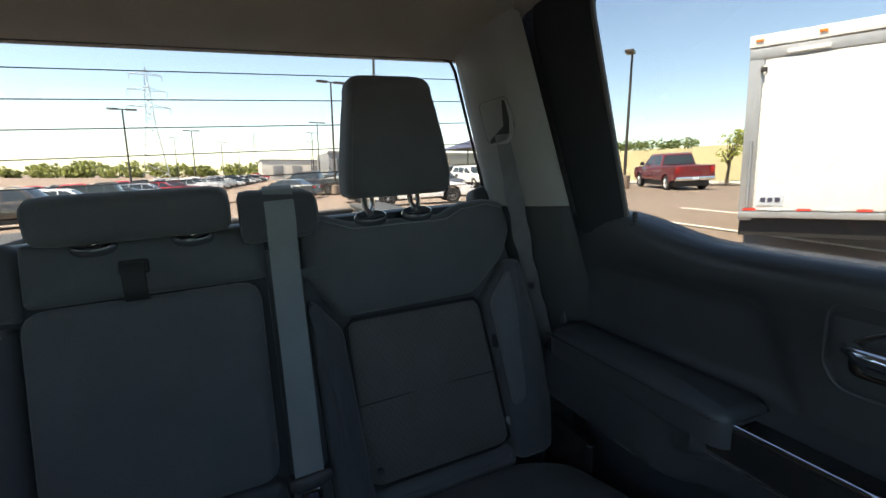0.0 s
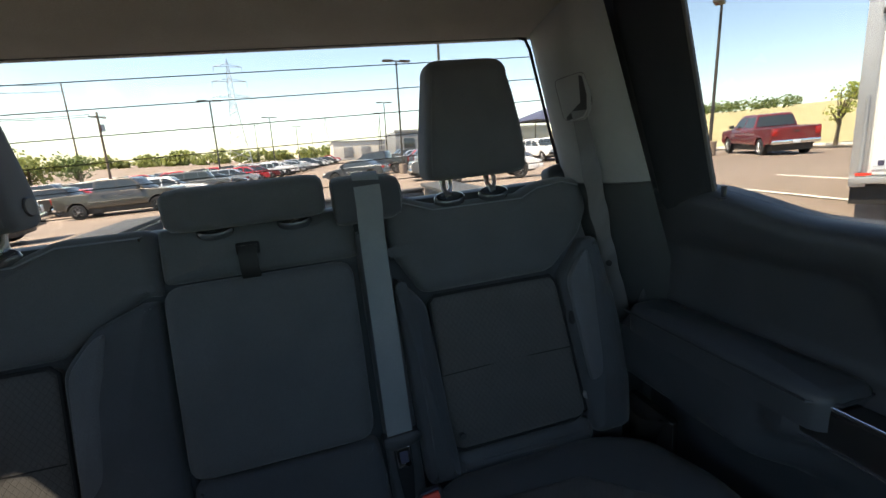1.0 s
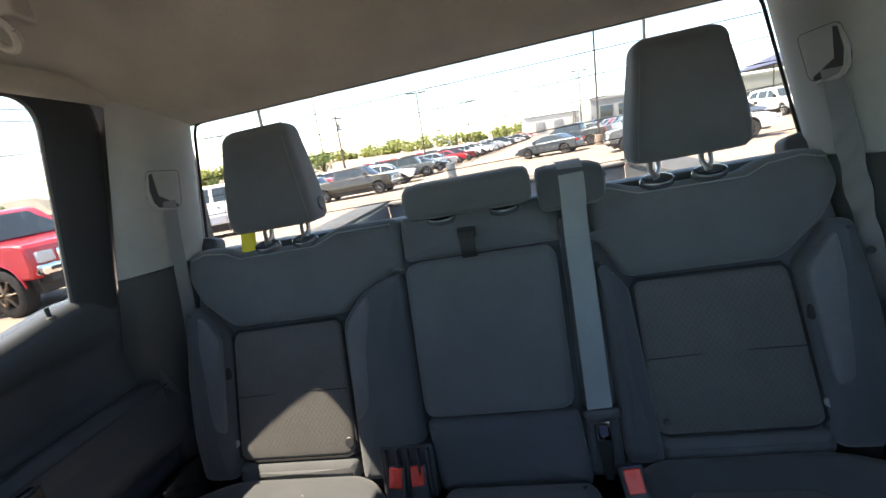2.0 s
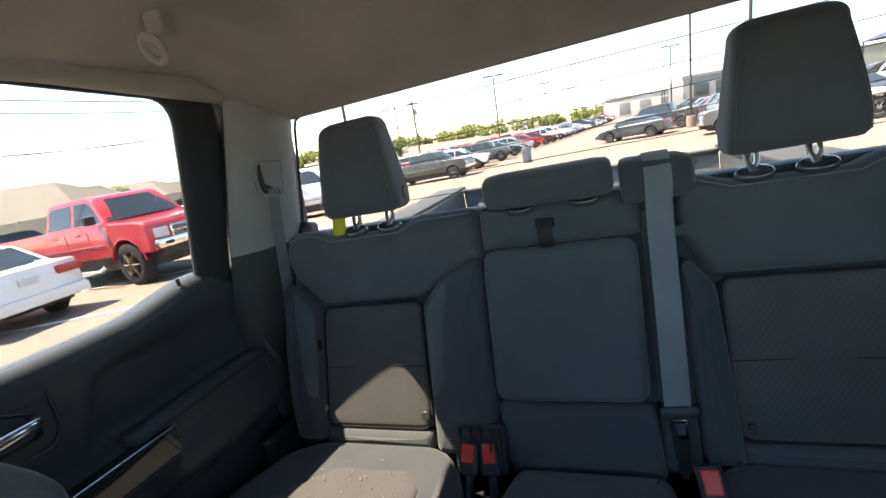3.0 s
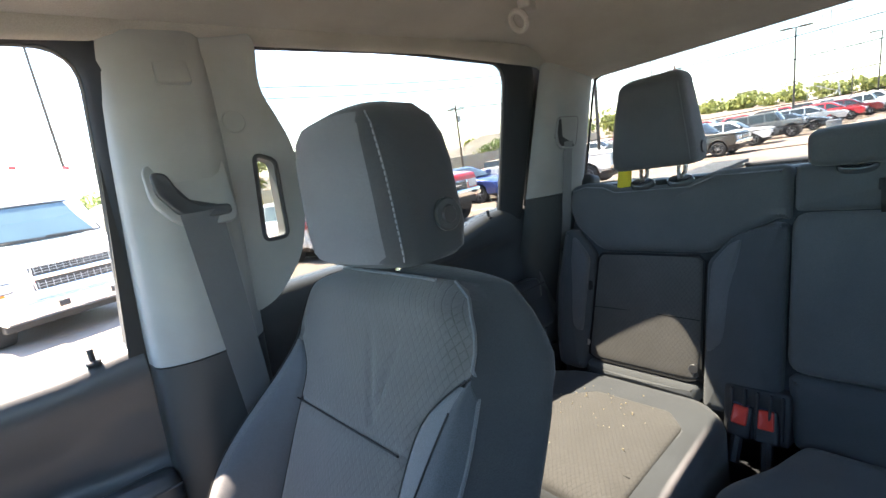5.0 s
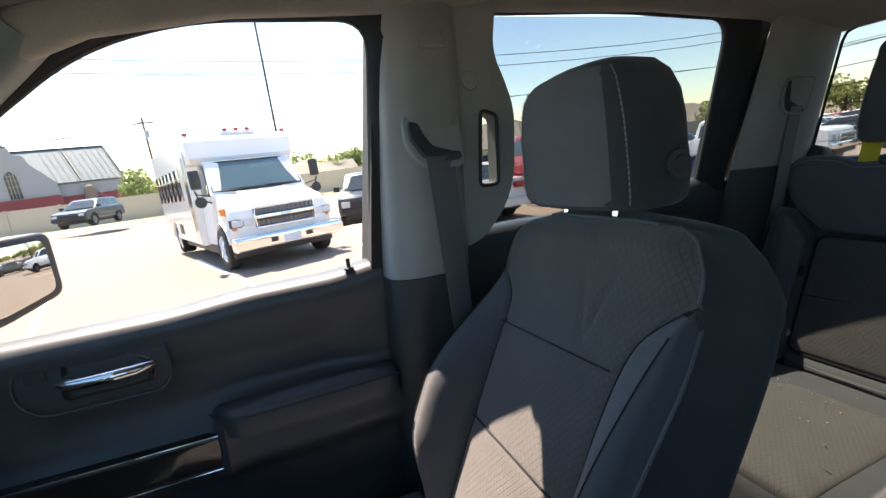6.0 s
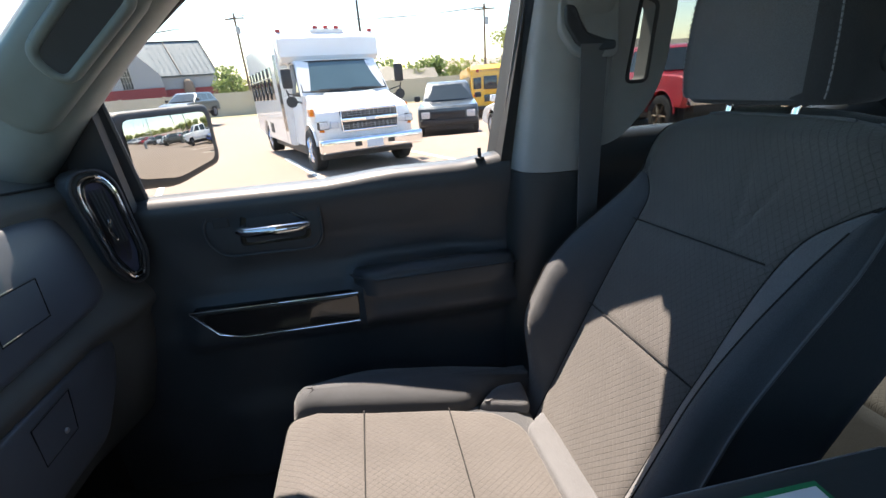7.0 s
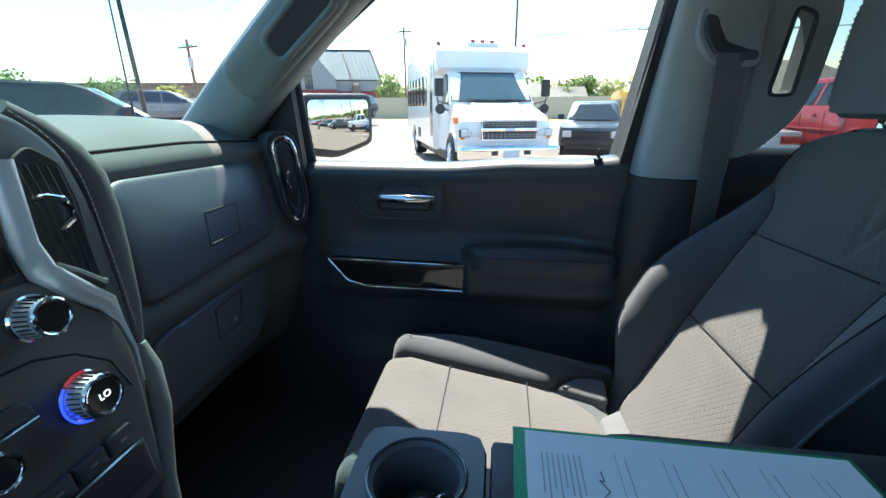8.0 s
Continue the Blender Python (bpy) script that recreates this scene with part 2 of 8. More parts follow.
def pad(poly, r=0.02, h=0.02, dome=0.006, back=0.05, corner=0.03, step=0.03, shape=None):
    """An upholstered pad: the outline (u, v) rises from -back to h with an edge rounded by r, and swells by dome in the middle.
    shape(u, v) adds height of its own."""
    out = dense(rounded(poly, corner), step)
    c = sum(out, Vector((0, 0))) / len(out)
    rings = [(out, -back), (out, h - r), (inset(out, r * 0.12), h - r * 0.55), (inset(out, r * 0.42), h - r * 0.16), (inset(out, r), h)]
    last = rings[-1][0]
    for s in (0.85, 0.65, 0.45, 0.22):
        rings.append(([c + (p - c) * s for p in last], h + dome * (1 - s * s)))
    f = shape or (lambda u, v: 0.0)
    bm = loft([[(p.x, p.y, w + (f(p.x, p.y) if w > -back else 0.0)) for p in ring] for ring, w in rings], cap1=False)
    bm.verts.ensure_lookup_table()
    n = len(out)
    top = bm.verts[len(bm.verts) - n:]
    mid = bm.verts.new((c.x, c.y, h + dome + f(c.x, c.y)))
    for i in range(n):
        bm.faces.new((top[i], top[(i + 1) % n], mid))
    return bm


def smooth_step(a, b, x):
    t = max(0.0, min(1.0, (x - a) / (b - a)))
    return t * t * (3 - 2 * t)


def band(x, a, b, e):
    return smooth_step(a - e, a + e, x) * (1 - smooth_step(b - e, b + e, x))


def squircle(cx, cy, a, b, z, n=28, p=3.5):
    out = []
    for k in range(n):
        t = 2 * math.pi * k / n
        c, s = math.cos(t), math.sin(t)
        out.append((cx + a * math.copysign(abs(c) ** (2 / p), c), cy + b * math.copysign(abs(s) ** (2 / p), s), z))
    return out


def disc(cx, cy, cz, r, h, axis='z', n=24, bm=None, edge=0.002, r2=None):
    """A short round button with a bevelled rim, along the axis given."""
    r2 = r if r2 is None else r2
    levels = [(0, r), (h - edge if h > 0 else h + edge, r2), (h, r2 - edge)]
    rings = []
    for d, rr in levels:
        ring = []
        for k in range(n):
            c, s = rr * math.cos(2 * math.pi * k / n), rr * math.sin(2 * math.pi * k / n)
            ring.append({'z': (cx + c, cy + s, cz + d), 'x': (cx + d, cy + c, cz + s), 'y': (cx + c, cy + d, cz + s)}[axis])
        rings.append(ring)
    return loft(rings, bm=bm)

# ---- the cab: floor, roof, pillars, glass ----
def side_x(z):
    """How far out the side glass stands at a height."""
    return 0.845 - (z - 1.33) * 0.27


setting("floor", box(-0.93, 0.93, -1.30, 1.24, 0.50, 0.56, 0.004), CARPET, "dark carpeted cab floor", "floor")
setting("wall_rear", box(-0.90, 0.90, 1.225, 1.275, 0.50, 1.388, 0.012), LOWTRIM, "dark plastic rear cab wall under the back window", "wall")
setting("wall_front", box(-0.93, 0.93, -1.42, -1.30, 0.40, 1.28, 0.02), DARKER, "dark cab firewall in front of the footwell", "wall")


def roof_z(x, y):
    a, b = 0.046 * smooth_step(0.45, 0.72, abs(x)), 0.140 * smooth_step(0.86, 1.235, y) + 0.05 * smooth_step(-0.2, -0.52, y)
    z = 1.845 - (a ** 4 + b ** 4) ** 0.25
    return z + 0.036 * (1 - smooth_step(0.41, 0.46, abs(x))) * band(y, -0.10, 1.01, 0.05)


rows = []
for i in range(49):
    y = -0.52 + (1.235 + 0.52) * i / 48
    rows.append([(x, y, roof_z(x, y)) for x in [-0.715 + 1.43 * k / 48 for k in range(49)]])
bm = loft(rows, closed=False)
up = bmesh.ops.extrude_face_region(bm, geom=list(bm.faces))
bmesh.ops.translate(bm, vec=(0, 0, 0.03), verts=[v for v in up["geom"] if isinstance(v, bmesh.types.BMVert)])
setting("ceiling", bm, LINER, "taupe cloth headliner moulded over the cab", "headliner")
setting("roof_skin", box(-0.745, 0.745, -0.60, 1.31, 1.875, 1.92, 0.02), plain("grey_body_paint", (0.10, 0.105, 0.11), 0.3, coat=0.6), "painted steel roof panel over the cab", "roof")

# trim between headliner and door openings, and the headers of windscreen and back window
for s, tag in ((-1, "passenger"), (1, "driver")):
    pts = [(-0.56, 1.705), (-0.40, 1.765), (-0.20, 1.79), (0.2, 1.795), (0.7, 1.79), (1.07, 1.765), (1.28, 1.745)]
    rail = tube([(s * 0.700, y, z + 0.024) for y, z in pts], 0.032, 12, flat=1.1)
    setting("trim_roof_rail", rail, LINER, "taupe roof rail trim above the %s side doors" % tag, "trim")
setting("trim_rear_header", box(-0.72, 0.72, 1.235, 1.30, 1.710, 1.88, 0.012), LINER, "taupe header trim over the back window", "trim")
setting("trim_front_header", box(-0.70, 0.70, -0.62, -0.50, 1.775, 1.88, 0.012), LINER, "taupe header trim over the windscreen", "trim")

# corner trims beside the back window: pale above, black below
def corner_edge(z, s):
    """The inner edge by the back window and the outer edge by the door, at a height."""
    a = Vector((s * (0.632 + (1.69 - z) * 0.225), 1.222, z))
    b = Vector((s * (0.795 - (z - 1.38) * 0.27), 1.045 + (z - 1.38) * 0.06, z))
    return a, b


def corner_trim(z0, z1, s, steps, proud=0.0):
    rows = []
    for i in range(steps + 1):
        z = z0 + (z1 - z0) * i / steps
        a, b = corner_edge(z, s)
        inward = Vector((-s, -1, 0)).normalized()
        row = []
        for k in range(13):
            t = k / 12
            p = a.lerp(b, t) + inward * (0.030 * math.sin(math.pi * t) ** 0.6 + proud)
            row.append(p)
        back = [p + Vector((s * 0.07, 0.09, 0)) for p in (row[-1], row[0])]
        rows.append(row + back)
    return loft(rows)


def trim_at(z, t, s, h=0.0):
    """A point on the corner trim: share t of the way from the back window to the door."""
    a, b = corner_edge(z, s)
    return a.lerp(b, t) + Vector((-s, -1, 0)).normalized() * (0.030 * math.sin(math.pi * min(max(t, 0.0), 1.0)) ** 0.6 + h)


for s, tag in ((-1, "passenger"), (1, "driver")):
    setting("trim_corner_upper", corner_trim(1.383, 1.80, s, 12), PILLAR, "pale grey plastic corner pillar trim, %s side" % tag, "pillar trim")
    setting("trim_corner_lower", corner_trim(0.62, 1.3815, s, 16, 0.004), LOWTRIM, "black plastic lower corner trim, %s side" % tag, "pillar trim")
    # belt guide plate let into the trim, with its hooked slot
    def on_trim(bm, h, s=s):
        """Lays a flat mesh of (share across, height, depth) on the corner trim."""
        for v in bm.verts:
            v.co = trim_at(v.co.y, v.co.x / 0.24, s, v.co.z + h)
        bm.normal_update()
        return bm
    g = thing("belt_guide", s * 0.70, 1.13, 1.50, "pale plastic belt guide plate with a dark hooked slot", "belt guide")
    W = 0.24
    rim_ = rounded([(0.232 * W, 1.520), (0.480 * W, 1.516), (0.630 * W, 1.550), (0.610 * W, 1.609), (0.228 * W, 1.602)], 0.013, 5)
    part("plate", on_trim(pad([(p.x, p.y) for p in rim_], 0.002, 0.0015, 0, 0.004, 0.001, 0.02), 0.0), PILLAR, g)
    loop_ = dense(rim_ + rim_[:1], 0.012)
    part("groove", tube([trim_at(p.y, p.x / W, s, 0.0008) for p in loop_], 0.0010, 5), SEAL, g, "dark joint round the plate")
    hook = [(0.540 * W, 1.603), (0.585 * W, 1.601), (0.604 * W, 1.582), (0.606 * W, 1.565), (0.594 * W, 1.546), (0.560 * W, 1.533), (0.500 * W, 1.525), (0.270 * W, 1.519), (0.272 * W, 1.527), (0.440 * W, 1.533), (0.500 * W, 1.542), (0.535 * W, 1.556), (0.550 * W, 1.575)]
    part("slot", on_trim(pad(hook, 0.001, 0.0032, 0, 0.002, 0.003, 0.008), 0.0), DARKER, g, "dark belt slot")
    part("lip", tube([trim_at(z, t, s, 0.004) for t, z in ((0.598, 1.602), (0.612, 1.565), (0.572, 1.536), (0.505, 1.521), (0.30, 1.515))], [0.002, 0.0045, 0.005, 0.005, 0.003], 8), PILLAR, g)
    belt = thing("rear_seat_belt", s * 0.70, 1.11, 1.1, "grey webbing seat belt hanging %s from the corner pillar" % ("straight" if s < 0 else "slack and rippled"), "seat belt")
    rows = []
    for i in range(41):
        k = i / 40
        z = 1.536 - 0.62 * k
        if s < 0:
            t, hw, rip = 0.375 - 0.10 * smooth_step(0.0, 0.55, k), 0.020, 0.0
        else:
            t, hw, rip = 0.445 - 0.065 * smooth_step(0.05, 0.5, k), 0.0235 + 0.004 * band(k, 0.1, 0.4, 0.1), band(k, 0.12, 0.62, 0.10)
        row = []
        for j in range(7):
            e = j / 6 * 2 - 1
            h = 0.006 + 0.010 * smooth_step(0.0, 0.2, k) + rip * 0.008 * math.sin(k * 44 + e * 1.6)
            row.append(trim_at(z, t + e * hw / 0.26, s, h))
        back = Vector((s, 1, 0)).normalized() * 0.0018
        rows.append(row + [p + back for p in row[::-1]])
    part("webbing", loft(rows), WEBGREY, belt)
    part("stop_button", disc(0, 0, 0, 0.007, 0.004, n=14), DARKER, belt, "small dark stop button", m=Matrix.Translation(trim_at(1.20, 0.30 if s < 0 else 0.375, s, 0.021)) @ pose(0, 0, 0, 90, 0, -45 * s))


def slotted(edge, hole, x_at, thick):
    """A plate on the cab's side, outlined by (y, z), with a slot through it."""
    bm = bmesh.new()
    loops = []
    for pts in (edge, hole):
        vs = [bm.verts.new((x_at(p.x, p.y), p.x, p.y)) for p in pts]
        loops += [bm.edges.new((vs[i], vs[(i + 1) % len(vs)])) for i in range(len(vs))]
    bmesh.ops.triangle_fill(bm, use_beauty=True, edges=loops)
    e = bmesh.ops.extrude_face_region(bm, geom=list(bm.faces))
    bmesh.ops.translate(bm, vec=(-thick, 0, 0), verts=[v for v in e["geom"] if isinstance(v, bmesh.types.BMVert)])
    return bm


# middle pillars with belt and assist handle
for s, tag in ((-1, "passenger"), (1, "driver")):
    def ring(z, s=s):
        k = (z - 1.0) / 0.78
        yf, yr, xi = -0.005 + 0.055 * k - 0.05 * smooth_step(1.72, 1.84, z) ** 2, 0.185 + 0.03 * k, 0.765 - 0.085 * k
        pts = rounded([(xi + 0.11, yf - 0.01), (xi + 0.03, yf), (xi, yf + 0.05), (xi, yr - 0.03), (xi + 0.04, yr), (xi + 0.11, yr)], 0.02, 3)
        return [(s * p.x, p.y, z) for p in pts]
    setting("trim_pillar_upper", loft([ring(1.283 + 0.57 * i / 16) for i in range(17)]), PILLAR, "pale grey plastic middle pillar trim, %s side" % tag, "pillar trim")
    setting("trim_pillar_lower", loft([ring(0.56 + 0.7205 * i / 10) for i in range(11)]), LOWTRIM, "black plastic lower pillar trim, %s side" % tag, "pillar trim")
    if s < 0:
        b = thing("front_seat_belt", -0.66, 0.12, 1.3, "grey seat belt, darkened as shade, in a scooped guide on the middle pillar", "seat belt")
        m = Matrix.Translation((-0.702, 0.125, 1.545)) @ pose(0, 0, 0, 90, 0, 90) @ pose(0, 0, 0, -8, 0, 0)
        part("guide", pad([(-0.052, 0.050), (-0.052, 0.015), (-0.030, -0.022), (0.0, -0.034), (0.048, -0.032), (0.048, -0.016), (0.006, -0.012), (-0.018, 0.008), (-0.030, 0.046)], 0.004, 0.010, -0.004, 0.02, 0.010), DARK, b, "dark scooped guide", m=m)
        part("bezel", pad([(-0.060, 0.062), (-0.060, 0.005), (-0.034, -0.034), (0.0, -0.046), (0.056, -0.044), (0.058, 0.066)], 0.003, 0.004, 0, 0.02, 0.016), PILLAR, b, m=m)
        rows = []
        for i in range(13):
            t = i / 12
            mid = Vector((-0.684 - 0.04 * t, 0.126 + 0.02 * t, 1.525 - 0.46 * t))
            d = Vector((-0.30, 0.9, 0)).normalized() * (0.034 - 0.008 * t)
            rows.append([mid - d, mid + d, mid + d - Vector((0.002, 0, 0)), mid - d - Vector((0.002, 0, 0))])
        part("webbing", loft(rows), WEBDARK, b)
        part("height_cap", pad([(-0.024, -0.020), (0.024, -0.020), (0.024, 0.020), (-0.024, 0.020)], 0.003, 0.005, 0, 0.02, 0.006), PILLAR, b, m=Matrix.Translation((-0.686, 0.138, 1.738)) @ pose(0, 0, 0, 90, 0, 90) @ pose(0, 0, 0, -8, 0, 0))
        h = thing("assist_handle", -0.71, 0.25, 1.45, "grey moulded assist handle with a slot on the middle pillar", "grab handle")
        edge = rounded([(0.165, 1.32), (0.225, 1.335), (0.285, 1.405), (0.306, 1.47), (0.312, 1.60), (0.296, 1.655), (0.262, 1.715), (0.272, 1.80), (0.165, 1.80)], 0.03, 4)
        hole = rounded([(0.226, 1.452), (0.268, 1.452), (0.272, 1.592), (0.238, 1.606)], 0.012, 4)
        part("moulding", slotted(edge, hole, lambda y, z: -0.735 + 0.10 * (z - 1.5) + 0.10 * (y - 0.2) + 0.022 * smooth_step(1.64, 1.76, z), 0.045), PILLAR, h)
        part("screw_cap", disc(-0.708, 0.215, 1.662, 0.019, 0.003, 'x', 24), PILLAR, h, "round cover cap")
        rim_pts = [Vector((-0.735 + 0.10 * (p.y - 1.5) + 0.10 * (p.x - 0.2), p.x, p.y)) for p in hole]
        part("slot_rim", tube([q + Vector((0.001, 0, 0)) for q in rim_pts + rim_pts[:1]], 0.004, 6), DARKER, h, "dark slot rim")

# windscreen pillars
for s, tag in ((-1, "passenger"), (1, "driver")):
    rows = []
    for i in range(17):
        t = -0.36 + 1.36 * i / 16
        c = Vector((s * (0.800 - 0.085 * t), -1.005 + 0.52 * t, 1.372 + 0.425 * t + 0.02 * math.sin(math.pi * t)))
        w1 = Vector((s, 0.05, 0.1)).normalized() * 0.058
        w2 = Vector((0, -0.62, 0.78)).normalized() * (0.080 - 0.012 * t)
        rows.append([c + math.copysign(abs(math.cos(a)) ** 0.75, math.cos(a)) * w1 + math.copysign(abs(math.sin(a)) ** 0.75, math.sin(a)) * w2 for a in [2 * math.pi * k / 24 for k in range(24)]])
    setting("trim_windscreen_pillar", loft(rows), PILLAR2, "grey plastic windscreen pillar trim, %s side" % tag, "pillar trim")
    if s < 0:
        h = thing("pillar_grab_handle", -0.74, -0.72, 1.6, "grey moulded grab handle with a finger pocket on the windscreen pillar", "grab handle")
        v_, w_ = Vector((0.085, 0.52, 0.425)).normalized(), Vector((0.90, 0.176, -0.3953)).normalized()
        u_ = v_.cross(w_)
        o_ = Vector((-0.678, -0.747, 1.562))
        gm = Matrix(((u_.x, v_.x, w_.x, o_.x), (u_.y, v_.y, w_.y, o_.y), (u_.z, v_.z, w_.z, o_.z), (0, 0, 0, 1)))
        part("mount", pad([(-0.060, -0.17), (0.050, -0.17), (0.052, 0.17), (-0.062, 0.17)], 0.022, -0.006, 0.003, 0.04, 0.045), PILLAR2, h, m=gm)
        ring_ = rounded([(-0.030, -0.035), (0.026, -0.045), (0.030, 0.14), (-0.032, 0.15)], 0.026, 6)
        part("grip", tube([gm @ Vector((p.x, p.y, -0.006)) for p in ring_ + ring_[:1]], 0.009, 10), PILLAR2, h)
        # the pocket's shading is put in as a pad of darker plastic
        part("recess", pad([(p.x * 0.96, p.y * 0.97) for p in ring_], 0.002, -0.001, -0.010, 0.002, 0.002), DARK, h, "finger pocket darkened as shade", m=gm)


def slab(pts, thick, bm=None):
    """A sheet of glass: the outline pts in space, thickened along its normal."""
    pts = [Vector(p) for p in pts]
    n = (pts[1] - pts[0]).cross(pts[2] - pts[0]).normalized() * thick
    return loft([[tuple(p) for p in pts], [tuple(p + n) for p in pts]], bm=bm)


def pane(name, pts, material, label, frames=()):
    ob = tagged(part(name, slab(pts, 0.004), material, None, label, smooth=False), category="window", kind="structure")
    ob.visible_shadow = material is not GLASS_CLEAR
    return ob


rw = [(-0.82, 1.285, 1.22), (0.82, 1.285, 1.22), (0.70, 1.262, 1.72), (-0.70, 1.262, 1.72)]
back = pane("window_back", rw, GLASS_TINT, "tinted back window with thin heater wires")
for k in range(8):
    z = 1.668 - k * 0.0475
    y = 1.285 - (z - 1.22) * 0.046 - 0.0065
    hw = 0.63 + (1.69 - z) * 0.225 + 0.02
    part("heater_wire", box(-hw, hw, y - 0.0004, y + 0.0004, z - 0.0009, z + 0.0009), RUBBER, back)
rim = bmesh.new()
tube([(-0.72, 1.252, 1.35), (-0.637, 1.240, 1.680), (-0.626, 1.238, 1.700), (-0.604, 1.238, 1.707), (0.604, 1.238, 1.707), (0.626, 1.238, 1.700), (0.637, 1.240, 1.680), (0.72, 1.252, 1.35)], 0.0035, 8, rim)
part("seal", rim, RUBBER, back)
ws = [(-0.80, -1.47, 1.30), (0.80, -1.47, 1.30), (0.70, -0.555, 1.815), (-0.70, -0.555, 1.815)]
pane("window_front", ws, GLASS_FRONT, "faintly green laminated windscreen")


# ---- doors ----
def sheet_ring(inner, outer, thick, s):
    """The soft rounded window frame between two outlines of (y, z) on the side of the cab."""
    def at(p, d):
        return (s * (side_x(p[1]) + d), p[0], p[1])
    bm = bmesh.new()
    loops = []
    for t, d in ((0.0, thick), (0.0, 0.004), (0.05, -0.003), (0.16, -0.010), (0.34, -0.018), (0.55, -0.024), (0.74, -0.026), (0.86, -0.023), (0.95, -0.014), (1.0, -0.002), (1.0, thick)):
        loops.append([bm.verts.new(at((p[0] + (q[0] - p[0]) * t, p[1] + (q[1] - p[1]) * t), d)) for p, q in zip(inner, outer)])
    n = len(inner)
    for r1, r2 in zip(loops, loops[1:] + loops[:1]):
        for i in range(n):
            j = (i + 1) % n
            bm.faces.new((r1[i], r1[j], r2[j], r2[i]))
    return bm


def outline(pts, r):
    return [(p.x, p.y) for p in dense(rounded(pts, r, 5), 0.08)]


def door_panel(s, y0, y1, sill, bulge):
    """The moulded inner panel: bulge(y, z) is how far it stands in from the door's skin."""
    rows, n = [], 60
    for i in range(n + 1):
        y = y0 + (y1 - y0) * i / n
        zs = sill(y)
        col = [(s * 0.945, y, 0.50)]
        col += [(s * (0.865 - bulge(y, z)), y, z) for z in [0.50 + (zs - 0.030 - 0.50) * k / 56 for k in range(57)]]
        top = 0.865 - bulge(y, zs - 0.030)
        col += [(s * (top + 0.030 * (1 - math.cos(a))), y, zs - 0.030 + 0.030 * math.sin(a)) for a in (0.4, 0.8, 1.2, 1.57)]
        col += [(s * 0.885, y, zs + 0.002), (s * 0.945, y, zs - 0.02)]
        rows.append(col)
    return loft(rows)


def lock_pin(s, y, z, door):
    part("lock_pin", disc(s * 0.838, y, z - 0.002, 0.011, 0.006, bm=rod((s * 0.838, y, z), (s * 0.838, y, z + 0.024), 0.0045, 10)), DARKER, door, "black lock pin")


def trim_spear(s, x, y0, y1, z0, z1, door, rear=True):
    """The dark gloss strip on the armrest with bright edges; it narrows towards the front."""
    m = Matrix.Translation((s * x, 0, 0)) @ Matrix(((0, 0, -s, 0), (1, 0, 0, 0), (0, 1, 0, 0), (0, 0, 0, 1)))
    poly = [(y1, z0), (y1, z1), (y0, z1 + 0.006), (y0 + 0.045, z0 + 0.018), (y0 + 0.09, z0 + 0.003)]
    if s > 0:
        poly = poly[::-1]
    strip = part("trim_strip", pad(poly, 0.004, 0.010, 0.001, 0.03, 0.006, 0.02), GLOSSBLK, door, "gloss dark trim strip", m=m)
    part("bright_edge", tube([(s * (x - 0.010), y1, z1 + 0.002), (s * (x - 0.010), y0, z1 + 0.008)], 0.0018, 8), CHROME, strip)
    part("bright_edge", tube([(s * (x - 0.010), y1, z0 - 0.002), (s * (x - 0.010), y0 + 0.10, z0), (s * (x - 0.010), y0 + 0.05, z0 + 0.014), (s * (x - 0.010), y0, z1 + 0.006)], 0.0014, 8), CHROME, strip)


def pull_handle(s, x, y0, y1, z, door):
    """The chrome inner handle in its recessed dark bezel."""
    m = Matrix.Translation((s * x, 0, 0)) @ Matrix(((0, 0, -s, 0), (1, 0, 0, 0), (0, 1, 0, 0), (0, 0, 0, 1)))
    o = 1 if s < 0 else -1
    ya, yb = y0 - 0.075, y1 + 0.03
    bez = part("handle_bezel", pad([(ya + 0.03, z - 0.055), (yb - 0.02, z - 0.058), (yb, z - 0.03), (yb, z + 0.055), (ya + 0.02, z + 0.05), (ya, z + 0.02), (ya, z - 0.02)][::o], 0.006, 0.008, 0, 0.03, 0.03), DARK, door, "dark handle bezel", m=m)
    rim = rounded([(ya + 0.03, z - 0.055), (yb - 0.02, z - 0.058), (yb, z - 0.03), (yb, z + 0.055), (ya + 0.02, z + 0.05), (ya, z + 0.02), (ya, z - 0.02)], 0.025, 4)
    part("bezel_edge", tube([(s * (x - 0.008), p.x, p.y) for p in rim + rim[:1]], 0.0035, 8), DARK, bez)
    part("recess", pad([(y0 - 0.01, z - 0.035), (y1 + 0.005, z - 0.035), (y1 + 0.005, z + 0.012), (y1 - 0.05, z + 0.045), (y0 + 0.005, z + 0.045)][::o], 0.003, 0.0095, -0.006, 0.0, 0.015), GLOSSBLK, bez, m=m)
    pts = [(s * (x - 0.012), y0 - 0.004, z), (s * (x - 0.030), y0 + 0.02, z), (s * (x - 0.036), (y0 + y1) / 2, z + 0.001), (s * (x - 0.032), y1 - 0.02, z + 0.001), (s * (x - 0.012), y1 + 0.002, z)]
    part("handle", tube(pts, [0.010, 0.012, 0.012, 0.012, 0.010], 12), CHROME, bez, "chrome pull handle")
    part("lock_switch", pad([(ya + 0.022, z + 0.012), (ya + 0.055, z + 0.012), (ya + 0.055, z + 0.034), (ya + 0.022, z + 0.034)][::o], 0.002, 0.012, 0, 0.0, 0.004), DARKER, bez, m=m)


